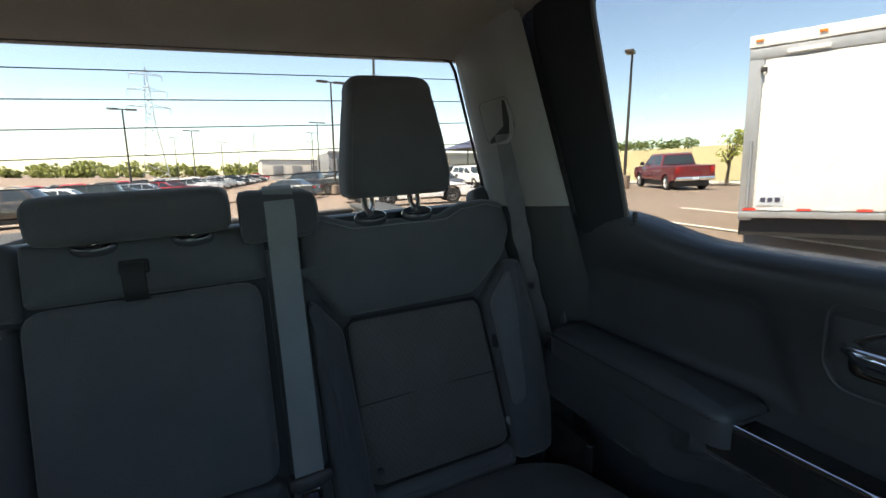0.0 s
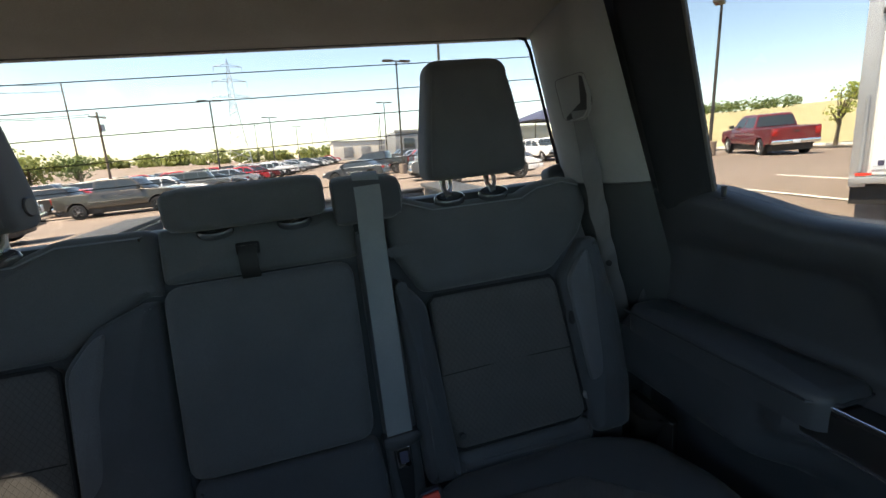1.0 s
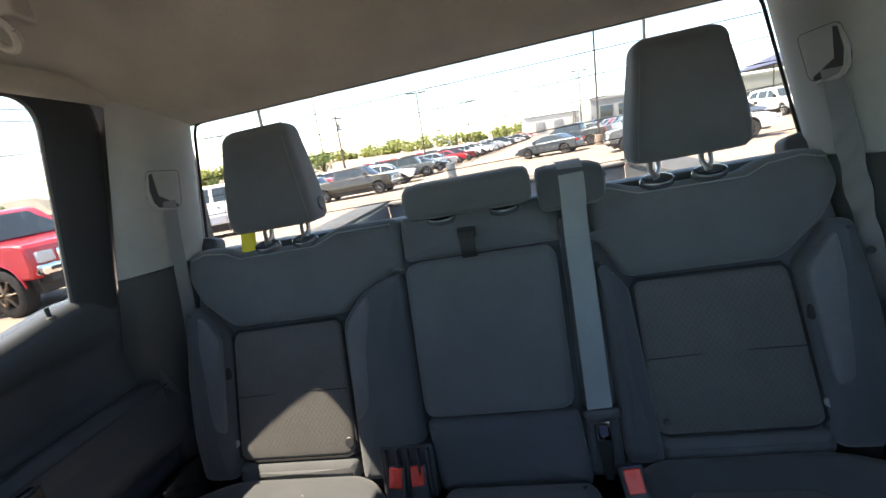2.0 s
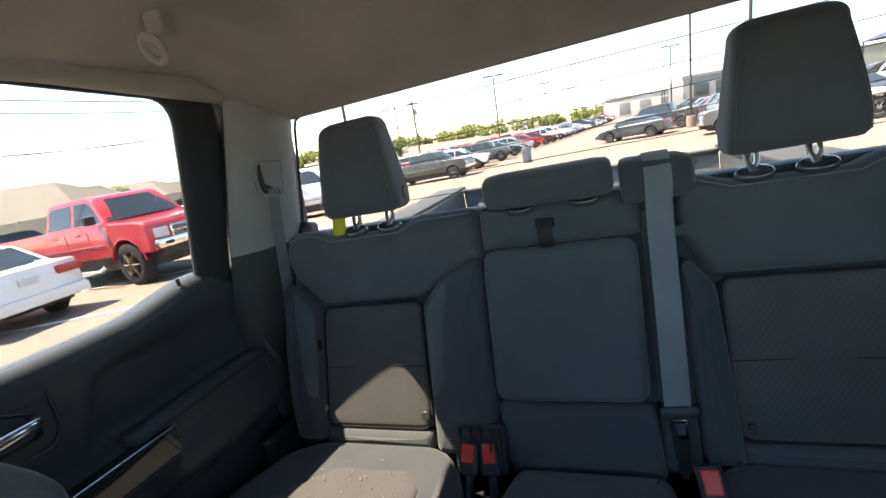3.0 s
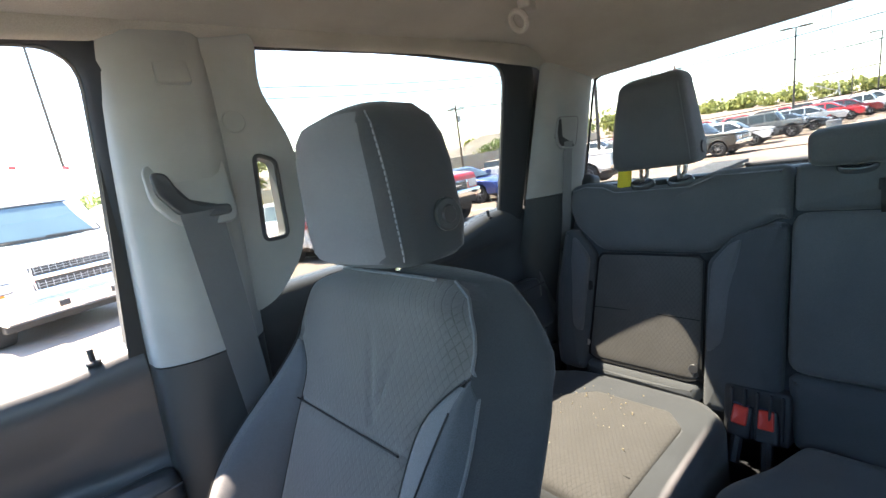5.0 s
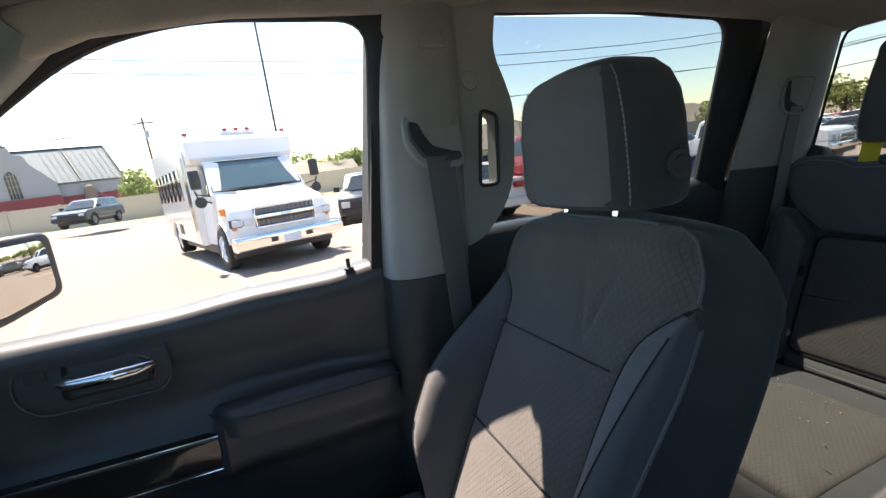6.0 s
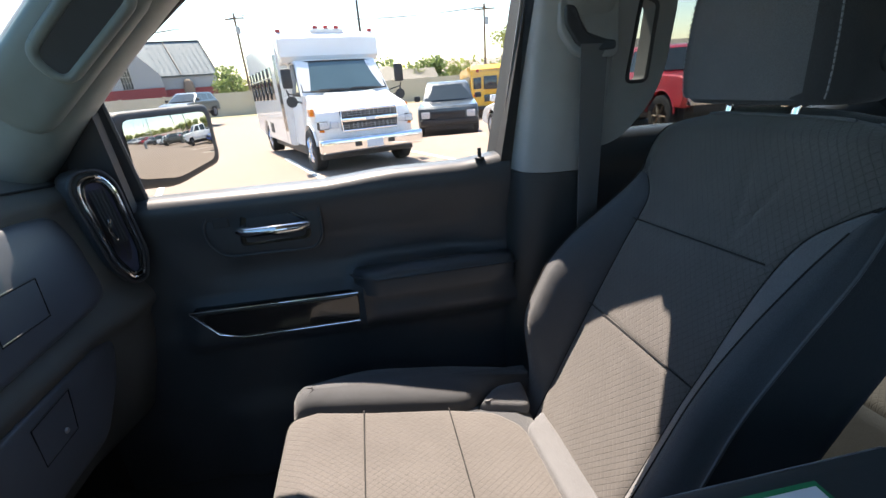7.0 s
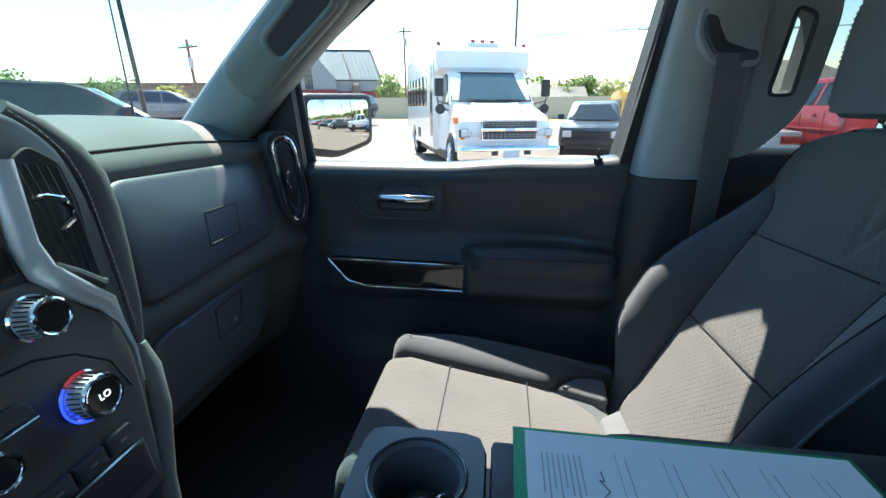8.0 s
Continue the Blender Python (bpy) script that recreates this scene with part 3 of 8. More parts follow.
def arm_pad(s, x, y0, y1, z, reach, door):
    """The padded armrest top with a stitched edge."""
    m = Matrix.Translation((0, 0, z))
    nose = 0.05 if y0 < 0 else 0.008
    c = [(s * x, y0), (s * (x - reach), y0 + nose), (s * (x - reach), y1), (s * x, y1)]
    if s < 0:
        c = c[::-1]
    a = part("armrest", pad(c, 0.018, 0.012, 0.006, 0.045, 0.03), DARK, door, "padded dark armrest", m=m)
    part("piping", tube([(s * (x - 0.01), y0 + 0.006, z - 0.004), (s * (x - reach + 0.03), y0 + nose * 0.4, z - 0.004), (s * (x - reach) - s * 0.001, y0 + nose + 0.02, z - 0.004), (s * (x - reach) - s * 0.001, y1, z - 0.004)], 0.0025, 6), DARKER, a)


def front_bulge(y, z):
    b = 0.028 + 0.016 * smooth_step(1.20, 1.27, z)
    b += 0.012 * smooth_step(1.02, 0.96, z) + 0.020 * band(z, 0.50, 0.78, 0.04) * band(y, -0.72, -0.06, 0.05)
    b += 0.040 * band(y, -0.378, 0.03, 0.016) * band(z, 0.950, 1.076, 0.030)
    b += 0.022 * band(y, -0.76, -0.36, 0.02) * band(z, 0.945, 1.050, 0.014)
    b -= 0.016 * band(y, -0.70, -0.10, 0.06) * band(z, 1.085, 1.19, 0.03)
    return b


def rear_bulge(y, z, arm=0.092):
    b = 0.028 + 0.016 * smooth_step(1.235, 1.29, z)
    b += 0.012 * smooth_step(1.06, 1.00, z) + arm * band(y, 0.715, 1.12, 0.055) * band(z, 0.95, 1.095, 0.025)
    b += 0.062 * band(y, 0.26, 0.73, 0.03) * band(z, 1.024, 1.104, 0.016)
    crease = 1.265 - 0.17 * smooth_step(0.70, 0.60, y)
    b -= 0.014 * band(z, 1.125, crease, 0.012) * band(y, 0.50, 0.98, 0.05)
    return b


def front_sill(y):
    return 1.306 - 0.012 * smooth_step(-0.25, -0.45, y) + 0.012 * smooth_step(-0.12, 0.0, y)


def rear_sill(y):
    return 1.334 + 0.034 * smooth_step(0.75, 0.97, y) + 0.008 * smooth_step(0.6, 0.4, y)


FRONT_OPEN = [(-0.012, 1.28, 0.02), (0.036, 1.784, 0.06), (-0.26, 1.788, 0.1), (-0.42, 1.750, 0.1), (-0.61, 1.628, 0.1), (-0.782, 1.505, 0.02), (-0.782, 1.28, 0.01)]
FRONT_EDGE = [(0.045, 1.26, 0.02), (0.085, 1.815, 0.05), (-0.26, 1.822, 0.1), (-0.44, 1.790, 0.1), (-0.64, 1.672, 0.1), (-0.95, 1.42, 0.02), (-0.95, 1.26, 0.01)]
REAR_OPEN = [(0.972, 1.30, 0.02), (0.964, 1.770, 0.06), (0.60, 1.790, 0.1), (0.20, 1.790, 0.04), (0.17, 1.30, 0.02)]
REAR_EDGE = [(1.058, 1.28, 0.02), (1.085, 1.800, 0.12), (0.60, 1.822, 0.1), (0.15, 1.822, 0.03), (0.12, 1.28, 0.02)]


def match(a, b):
    """Two rounded outlines with as many points each."""
    ra, rb = rounded(a, 0.02, 6), rounded(b, 0.02, 6)
    return [(p.x, p.y) for p in ra], [(p.x, p.y) for p in rb]


def glass_pts(poly, s, d):
    return [(s * (side_x(z) + d), y, z) for y, z, *_ in poly]


for s, tag in ((-1, "passenger"), (1, "driver")):
    d = thing("front_door", s * 0.88, -0.45, 0.5, "dark front door trim with chrome handle, %s side" % tag, "car door")
    part("panel", door_panel(s, -1.00, 0.005, front_sill, front_bulge), DARK, d)
    inn, out = match(FRONT_OPEN, FRONT_EDGE)
    part("weatherstrip", tube([(s * (side_x(z) - 0.006), y, z) for y, z in out + out[:1]], 0.0045, 6), SEAL, d, "grey weatherstrip round the window frame")
    part("window_frame", sheet_ring(inn, out, 0.016, s), FRAME, d, "black soft window frame")
    part("glass_seal", tube([(s * (side_x(z) + 0.008), y, z) for y, z in inn + inn[:1]], 0.0045, 6), SEAL, d, "grey glass channel seal")
    part("door_skin", box(min(s * 0.95, s * 1.00), max(s * 0.95, s * 1.00), -1.02, 0.02, 0.45, 1.27, 0.015), bpy.data.materials["grey_body_paint"], d)
    g = part("window_glass", slab(glass_pts(FRONT_OPEN[:5] + [(-0.95, 1.40), (-0.95, 1.20), (0.0, 1.20)], s, 0.018), 0.004 * s), GLASS_CLEAR, d, "clear door glass", smooth=False)
    g.visible_shadow = False
    if s < 0:
        lock_pin(s, -0.063, 1.312, d)
        trim_spear(s, 0.801, -0.738, -0.376, 0.975, 1.042, d)
        pull_handle(s, 0.836, -0.602, -0.463, 1.211, d)
        arm_pad(s, 0.836, -0.395, 0.0, 1.080, 0.066, d)
    d = thing("rear_door", s * 0.88, 0.65, 0.5, "dark rear door trim with padded armrest, %s side" % tag, "car door")
    part("panel", door_panel(s, 0.20, 1.075, rear_sill, lambda y, z: rear_bulge(y, z, 0.092 if s > 0 else 0.055)), DARK, d)
    inn, out = match([(y - (0.030 if s > 0 and y > 0.9 else 0.0), z, r) for y, z, r in REAR_OPEN], REAR_EDGE)
    part("weatherstrip", tube([(s * (side_x(z) - 0.006), y, z) for y, z in out + out[:1]], 0.0045, 6), SEAL, d, "grey weatherstrip round the window frame")
    part("window_frame", sheet_ring(inn, out, 0.016, s), FRAME, d, "black soft window frame")
    part("glass_seal", tube([(s * (side_x(z) + 0.008), y, z) for y, z in inn + inn[:1]], 0.0045, 6), SEAL, d, "grey glass channel seal")
    part("door_skin", box(min(s * 0.95, s * 1.00), max(s * 0.95, s * 1.00), 0.05, 1.30, 0.45, 1.29, 0.015), bpy.data.materials["grey_body_paint"], d)
    g = part("window_glass", slab(glass_pts([(1.0, 1.23), (1.0, 1.78), (0.17, 1.79), (0.15, 1.23)], s, 0.018), 0.004 * s), GLASS_DOOR, d, "tinted door glass", smooth=False)
    lock_pin(s, 0.915, 1.352, d)
    trim_spear(s, 0.763, 0.34, 0.738, 1.048, 1.106, d)
    pull_handle(s, 0.832, 0.440, 0.570, 1.240, d)
    arm_pad(s, 0.836, 0.65 if s > 0 else 0.66, 1.05, 1.116, 0.100 if s > 0 else 0.062, d)

# coat hook on the headliner
hk = thing("coat_hook", -0.515, 0.79, 1.77, "taupe plastic coat hook hanging from the headliner", "coat hook")
HOOK = leather_grain("taupe_plastic", (0.36, 0.34, 0.31), 0.5)
part("base", pad([(-0.014, -0.026), (0.014, -0.026), (0.014, 0.026), (-0.014, 0.026)], 0.005, 0.004, 0, 0.03, 0.010), HOOK, hk, m=Matrix.Translation((-0.505, 0.785, 1.814)) @ pose(0, 0, 0, 180, 0, 20))
part("hook", tube([(-0.520 + 0.018 * math.cos(t), 0.772 - 0.010 * math.sin(t), 1.794 + 0.018 * math.sin(t)) for t in [2 * math.pi * k / 20 for k in range(21)]], 0.0065, 8), HOOK, hk)

# door mirror outside the passenger window
mir = thing("door_mirror", -1.05, -0.80, 1.24, "black door mirror reflecting the car park", "door mirror")
MIRROR_N = Vector((0.424, 0.906, 0.0))
mu = Vector((-0.906, 0.424, 0.0))
mm = Matrix.Translation(MIRROR_N * -1.2238) @ Matrix(((mu.x, 0, MIRROR_N.x, 0), (mu.y, 0, MIRROR_N.y, 0), (0, 1, 0, 0), (0, 0, 0, 1)))
glass_edge = [(0.560, 1.452), (0.822, 1.456), (0.820, 1.326), (0.672, 1.298), (0.557, 1.316)][::-1]
shell = [(0.538, 1.470), (0.848, 1.476), (0.846, 1.310), (0.675, 1.274), (0.534, 1.294)][::-1]


def convex(poly, r, h, bend):
    """A curved mirror glass: the outline bent over a ball of radius bend."""
    edge = dense(rounded(poly, r, 5), 0.02)
    c = sum((Vector((p.x, p.y)) for p in edge), Vector((0, 0))) / len(edge)
    rings = []
    for k in range(14):
        f = 1 - k / 14
        rings.append([(c.x + (p.x - c.x) * f, c.y + (p.y - c.y) * f, h + 0.010 - ((p.x - c.x) ** 2 + (p.y - c.y) ** 2) * f * f / (2 * bend)) for p in edge])
    return loft(rings, cap0=False)


part("housing", pad(shell, 0.012, 0.010, -0.004, 0.09, 0.03), DARKER, mir, m=mm)
part("reflector", convex(glass_edge, 0.022, 0.0125, 1.0), MIRROR, mir, "mirror glass", m=mm)
part("stalk", tube([(-0.93, -0.96, 1.28), (-1.02, -0.96, 1.29), (-1.10, -0.93, 1.33)], [0.05, 0.04, 0.05], 12), DARKER, mir)
part("sail", slab([(-0.835, -0.790, 1.28), (-0.800, -0.790, 1.500), (-0.835, -0.965, 1.40), (-0.855, -0.965, 1.28)], 0.02), DARKER, mir, smooth=False)

# ---- rear bench ----
def plane_at(o, v, w):
    """The pose of a surface: u runs along x, v up the surface, w out of it."""
    v, w = Vector(v).normalized(), Vector(w).normalized()
    u = v.cross(w)
    return Matrix(((u.x, v.x, w.x, o[0]), (u.y, v.y, w.y, o[1]), (u.z, v.z, w.z, o[2]), (0, 0, 0, 1)))


BACK = plane_at((0, 1.05, 0.90), (0, 0.27, 1), (0, -1, 0.27))


def bz(pts):
    """Outline of (x, height) to (u, v) on the bench's back; run anticlockwise."""
    out = [(p[0], (p[1] - 0.9) * 1.036, *p[2:]) for p in pts]
    area = sum(out[i][0] * out[(i + 1) % len(out)][1] - out[(i + 1) % len(out)][0] * out[i][1] for i in range(len(out)))
    return out if area > 0 else out[::-1]


def seam(pts, m, parent, h, r=0.0016, material=None, name="seam"):
    """A row of stitching laid on a surface."""
    return part(name, tube([m @ Vector((u, v, h)) for u, v in pts], r, 5), material or THREAD, parent)


bench = thing("rear_bench_seat", 0, 1.05, 0.56, "dark cloth rear bench seat with split backrest", "car seat")
part("back_shell", pad(bz([(-0.735, 0.80), (0.735, 0.80), (0.735, 1.20), (0.705, 1.375), (0.60, 1.38), (-0.60, 1.38), (-0.705, 1.385), (-0.735, 1.20)]), 0.02, -0.014, 0, 0.13, 0.03), SEAT_SIDE, bench, m=BACK)
for s in (-1, 1):
    def side(pts, s=s):
        return bz([(s * p[0], *p[1:]) for p in pts])
    tag = "passenger" if s < 0 else "driver"
    # shoulder yoke with the scooped top edge
    yoke = part("backrest_yoke", pad(side([(0.155 if s < 0 else 0.262, 1.278), (0.180 if s < 0 else 0.268, 1.285), (0.314, 1.203, 0.02), (0.606, 1.203, 0.02), (0.690, 1.270), (0.722, 1.33), (0.712, 1.392), (0.665, 1.402), (0.595, 1.396), (0.560, 1.378, 0.03), (0.365, 1.378, 0.03), (0.305, 1.402), (0.155 if s < 0 else 0.262, 1.400)]), 0.022, 0.014, 0.004, 0.10, 0.02), SEAT, bench, m=BACK)
    seam([(s * x, (z - 0.9) * 1.036) for x, z in ((0.17 if s < 0 else 0.27, 1.385), (0.300, 1.386), (0.362, 1.364), (0.56, 1.363), (0.60, 1.380), (0.66, 1.386), (0.70, 1.375))], BACK, yoke, 0.0155)
    # hinged panel with the diamond cloth
    pan = part("backrest_panel", pad(side([(0.322, 0.888), (0.630, 0.888), (0.608, 1.193), (0.322, 1.195)]), 0.012, 0.016, 0.006, 0.05, 0.03), INSERT, bench, "diamond-patterned insert panel", m=BACK)
    # the shade in the gap round the panel, laid on as a dark line
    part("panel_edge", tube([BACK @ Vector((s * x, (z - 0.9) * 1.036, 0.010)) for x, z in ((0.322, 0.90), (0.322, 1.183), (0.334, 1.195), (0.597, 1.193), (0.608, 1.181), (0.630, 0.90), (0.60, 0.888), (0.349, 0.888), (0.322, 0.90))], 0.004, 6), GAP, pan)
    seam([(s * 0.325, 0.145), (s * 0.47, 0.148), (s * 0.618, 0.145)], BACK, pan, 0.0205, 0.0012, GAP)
    for ux, uz, rr in ((0.345, 0.918, 0.007),) if s > 0 else ((0.335, 0.922, 0.012),):
        part("panel_button", disc(s * ux, (uz - 0.9) * 1.036, 0.017, rr, 0.008), DARKER, pan, m=BACK)
    part("panel_bolt", disc(s * 0.637, 0.035, 0.012, 0.011, 0.009), METAL, pan, "round metal bolt head", m=BACK)
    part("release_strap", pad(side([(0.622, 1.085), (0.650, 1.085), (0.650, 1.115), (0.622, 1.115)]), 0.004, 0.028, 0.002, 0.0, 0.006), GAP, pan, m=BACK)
    # roll of cloth under the panel
    part("backrest_roll", pad(side([(0.322, 0.835), (0.640, 0.835), (0.640, 0.884), (0.322, 0.884)]), 0.02, 0.020, 0.006, 0.05, 0.022), SEAT, bench, m=BACK)
    # side bolsters
    inner = [(0.314, 0.835), (0.314, 1.184), (0.262, 1.244), (0.178, 1.276), (0.157, 1.270), (0.160, 0.88), (0.205, 0.835)] if s < 0 else [(0.334, 0.84), (0.316, 1.184), (0.262, 1.250), (0.258, 1.20), (0.262, 0.84)]
    part("backrest_bolster", pad(side(inner), 0.02, 0.030, 0.010, 0.05, 0.02), SEAT_SIDE, bench, m=BACK)
    if s < 0:
        part("bolster_band", pad(side([(0.306, 0.965), (0.262, 1.005), (0.238, 1.238), (0.262, 1.226), (0.300, 1.180)]), 0.006, 0.036, 0.004, 0.02, 0.02), SEAT_BAND, bench, "lighter grey cloth band", m=BACK)
    part("backrest_bolster", pad(side([(0.634, 0.85), (0.616, 1.184), (0.690, 1.264), (0.720, 1.26), (0.742, 1.10), (0.742, 0.95), (0.725, 0.85)]), 0.022, 0.034, 0.010, 0.06, 0.025), SEAT_SIDE, bench, m=BACK)
    part("bolster_band", pad(side([(0.640, 0.96), (0.624, 1.182), (0.682, 1.245), (0.690, 1.10), (0.680, 0.98)]), 0.006, 0.041, 0.004, 0.02, 0.02), SEAT_BAND, bench, "lighter grey cloth band", m=BACK)
    for ux in (0.403, 0.502) if s > 0 else (0.387, 0.486):
        part("post_collar", loft([[(a * math.cos(t), b * math.sin(t), z) for t in [2 * math.pi * k / 28 for k in range(28)]] for a, b, z in ((0.034, 0.019, -0.008), (0.034, 0.019, 0.000), (0.032, 0.0175, 0.004), (0.029, 0.015, 0.0055), (0.026, 0.0125, 0.004), (0.018, 0.009, 0.001), (0.012, 0.007, 0.001))]), COLLAR, bench, "oval dark grey headrest collar", m=Matrix.Translation((s * ux, 1.174, 1.386)) @ pose(0, 0, 0, 36, 0, 0))
    part("hinge_cover", pad(side([(0.66, 1.385), (0.735, 1.385), (0.738, 1.425), (0.70, 1.438), (0.66, 1.43)]), 0.012, -0.03, 0.004, 0.07, 0.015), DARKER, bench, m=BACK)
# middle of the backrest
mid = part("middle_backrest_panel", pad(bz([(-0.150, 0.958), (0.176, 0.958), (0.184, 1.293), (-0.150, 1.293)]), 0.018, 0.030, 0.008, 0.06, 0.035), SEAT, bench, "padded fold-down middle backrest", m=BACK)
part("middle_upper", pad(bz([(-0.150, 1.297), (0.200, 1.297), (0.200, 1.345), (0.192, 1.392), (-0.150, 1.396)]), 0.018, 0.012, 0.004, 0.09, 0.012), SEAT, bench, m=BACK)
part("middle_lower", pad(bz([(-0.135, 0.80), (0.192, 0.80), (0.180, 0.954), (-0.150, 0.954)]), 0.018, 0.024, 0.008, 0.05, 0.02), SEAT_SIDE, bench, m=BACK)
part("belt_side_strip", pad(bz([(0.190, 0.82), (0.258, 0.82), (0.258, 1.345), (0.196, 1.345)]), 0.014, 0.012, 0.002, 0.05, 0.012), SEAT_SIDE, bench, m=BACK)
loop = thing("pull_strap", 0.005, 1.15, 1.29, "short black pull strap on the middle backrest", "strap")
rows = []
for z, w in ((1.347, 0.020), (1.345, 0.034), (1.330, 0.040), (1.305, 0.036), (1.290, 0.028), (1.286, 0.020)):
    c = BACK @ Vector((0.003, (z - 0.9) * 1.036, w))
    rows.append([c + Vector((dx, dy, 0)) for dx, dy in ((-0.016, 0), (0.016, 0), (0.016, 0.003), (-0.016, 0.003))])
part("webbing", loft(rows), STRAP, loop)
part("clip", pad(bz([(-0.018, 1.330), (0.022, 1.330), (0.022, 1.352), (-0.018, 1.352)]), 0.002, 0.026, 0.001, 0.01, 0.004), STRAP, loop, m=BACK)

# seat cushions: two outer ones and the middle one
SEATPAN = plane_at((0, 0.72, 0.858), (0, 1, 0.0), (0, -0.02, 1))
for s in (-1, 1):
    def flat(pts, s=s):
        out = [(s * p[0], *p[1:]) for p in pts]
        return out if s > 0 else out[::-1]
    def raised(u, v):
        """The outboard side of the cushion stands up a little."""
        return 0.036 * smooth_step(0.57, 0.70, abs(u)) * smooth_step(0.24, 0.06, v) - 0.9 * max(0.0, -0.12 - v) ** 1.3
    part("cushion", pad(flat([(0.255, -0.165), (0.745, -0.165), (0.745, 0.245), (0.640, 0.305), (0.300, 0.305), (0.240, 0.245), (0.225, 0.0)]), 0.035, 0.002, 0.004, 0.22, 0.05, shape=raised), SEAT_SIDE, bench, m=SEATPAN)
    edge_ = [(0.303, -0.155), (0.665, -0.155), (0.662, -0.06), (0.635, 0.09), (0.575, 0.165), (0.536, 0.198), (0.349, 0.203), (0.302, 0.154)]
    ins = part("cushion_insert", pad(flat(edge_), 0.012, 0.009, 0.010, 0.03, 0.012, shape=raised), INSERT, bench, "diamond-patterned cushion insert", m=SEATPAN)
    part("piping", tube([SEATPAN @ Vector((s * x, y, 0.011 + raised(x, y))) for x, y in edge_[1:] + edge_[:1]], 0.0020, 6), SEAT_BAND, ins)
    for vy in (0.08, -0.05):
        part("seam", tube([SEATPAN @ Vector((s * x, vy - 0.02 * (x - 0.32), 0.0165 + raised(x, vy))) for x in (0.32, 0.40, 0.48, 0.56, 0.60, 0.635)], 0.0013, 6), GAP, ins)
    part("seat_side_plate", pad(flat([(0.742, 0.20), (0.765, 0.20), (0.765, 0.33), (0.742, 0.33)]), 0.006, 0.055, 0, 0.12, 0.01), GLOSSBLK, bench, m=SEATPAN)
part("cushion", pad([(-0.205, -0.165), (0.215, -0.165), (0.215, 0.10), (0.195, 0.270), (-0.115, 0.270), (-0.150, 0.16), (-0.205, 0.06)], 0.035, -0.012, 0.006, 0.20, 0.03), SEAT, bench, m=SEATPAN)
part("bench_base", box(-0.74, 0.74, 0.60, 1.06, 0.56, 0.70, 0.02), DARKER, bench)

# crumbs on the sunlit cushion
bm = bmesh.new()
rnd = random.Random(4)
for _ in range(60):
    x, y = -0.5 + rnd.gauss(0, 0.09), 0.86 + rnd.gauss(0, 0.09)
    r = rnd.uniform(0.0006, 0.0016)
    if -0.64 < x < -0.36 and y < 0.94:
        box(x - r, x + r, y - r * 0.6, y + r * 0.6, 0.875, 0.8775 + r * 0.6, 0, bm)
tagged(part("crumbs", bm, plain("crumb", (0.50, 0.42, 0.30), 0.8), None, smooth=False), "pale dry crumbs scattered on the cushion insert", "crumbs", kind="stuff")

# headrests
def outer_headrest(s, cx, tag):
    h = thing("rear_headrest", cx, 1.20, 1.38, "dark cloth rear headrest on two chrome posts, %s side" % tag, "headrest", "rear headrests")
    rings = []
    prof = [(1.424, 0.094, 0.036, 1.205), (1.426, 0.104, 0.048, 1.204), (1.436, 0.111, 0.057, 1.204), (1.47, 0.111, 0.062, 1.204), (1.53, 0.103, 0.059, 1.208), (1.59, 0.094, 0.053, 1.213), (1.625, 0.088, 0.047, 1.216)]
    for k in range(1, 9):
        t = k / 8 * math.pi / 2
        prof.append((1.625 + 0.037 * math.sin(t), 0.088 - 0.034 * (1 - math.cos(t)) ** 1.3, 0.047 - 0.041 * (1 - math.cos(t)), 1.216 + 0.003 * k / 8))
    for z, a, b, cy in prof:
        rings.append(squircle(cx, cy, a, b, z, 56, 4.5))
    part("cushion", loft(rings), SEAT, h)
    for sx in (-1, 1):
        line = [(cx + sx * (a - 0.010), cy - b * 0.93 + 0.001, z) for z, a, b, cy in ((1.436, 0.111, 0.057, 1.204), (1.47, 0.111, 0.062, 1.204), (1.53, 0.103, 0.059, 1.208), (1.59, 0.094, 0.053, 1.213), (1.63, 0.087, 0.046, 1.216))]
        part("stitching", tube(line, 0.0009, 5), SEAT_BAND, h)
    for ux in (0.403, 0.502) if s > 0 else (0.387, 0.486):
        part("post", tube([(s * ux - 0.009, 1.196, 1.43), (s * ux - 0.008, 1.188, 1.406), (s * ux - 0.003, 1.182, 1.396), (s * ux, 1.178, 1.388)], [0.0048, 0.0048, 0.006, 0.008], 8), POST, h)
        part("post", tube([(s * ux + 0.010, 1.196, 1.43), (s * ux + 0.009, 1.188, 1.406), (s * ux + 0.003, 1.182, 1.396)], [0.0048, 0.0048, 0.005], 8), POST, h)
        part("post_core", rod((s * ux, 1.206, 1.386), (s * ux, 1.208, 1.43), 0.004), METAL, h)
    part("side_button", disc(cx + 0.1085, 1.212, 1.462, 0.017, 0.006, 'x'), DARKER, h, "round dark side button")
    return h


outer_headrest(-1, -0.452, "passenger")
outer_headrest(1, 0.468, "driver")
h = thing("middle_headrest", 0.015, 1.17, 1.39, "low wide dark cloth middle headrest", "headrest", "rear headrests")
part("cushion", loft([[(x, 1.165 + b * math.copysign(abs(math.cos(t)) ** 0.5, math.cos(t)), 1.428 + c * math.copysign(abs(math.sin(t)) ** 0.55, math.sin(t))) for t in [2 * math.pi * k / 28 for k in range(28)]] for x, b, c in ((-0.122, 0.020, 0.016), (-0.120, 0.034, 0.028), (-0.112, 0.042, 0.036), (-0.09, 0.045, 0.039), (0.12, 0.045, 0.039), (0.142, 0.042, 0.036), (0.150, 0.034, 0.028), (0.152, 0.020, 0.016))]), SEAT, h)
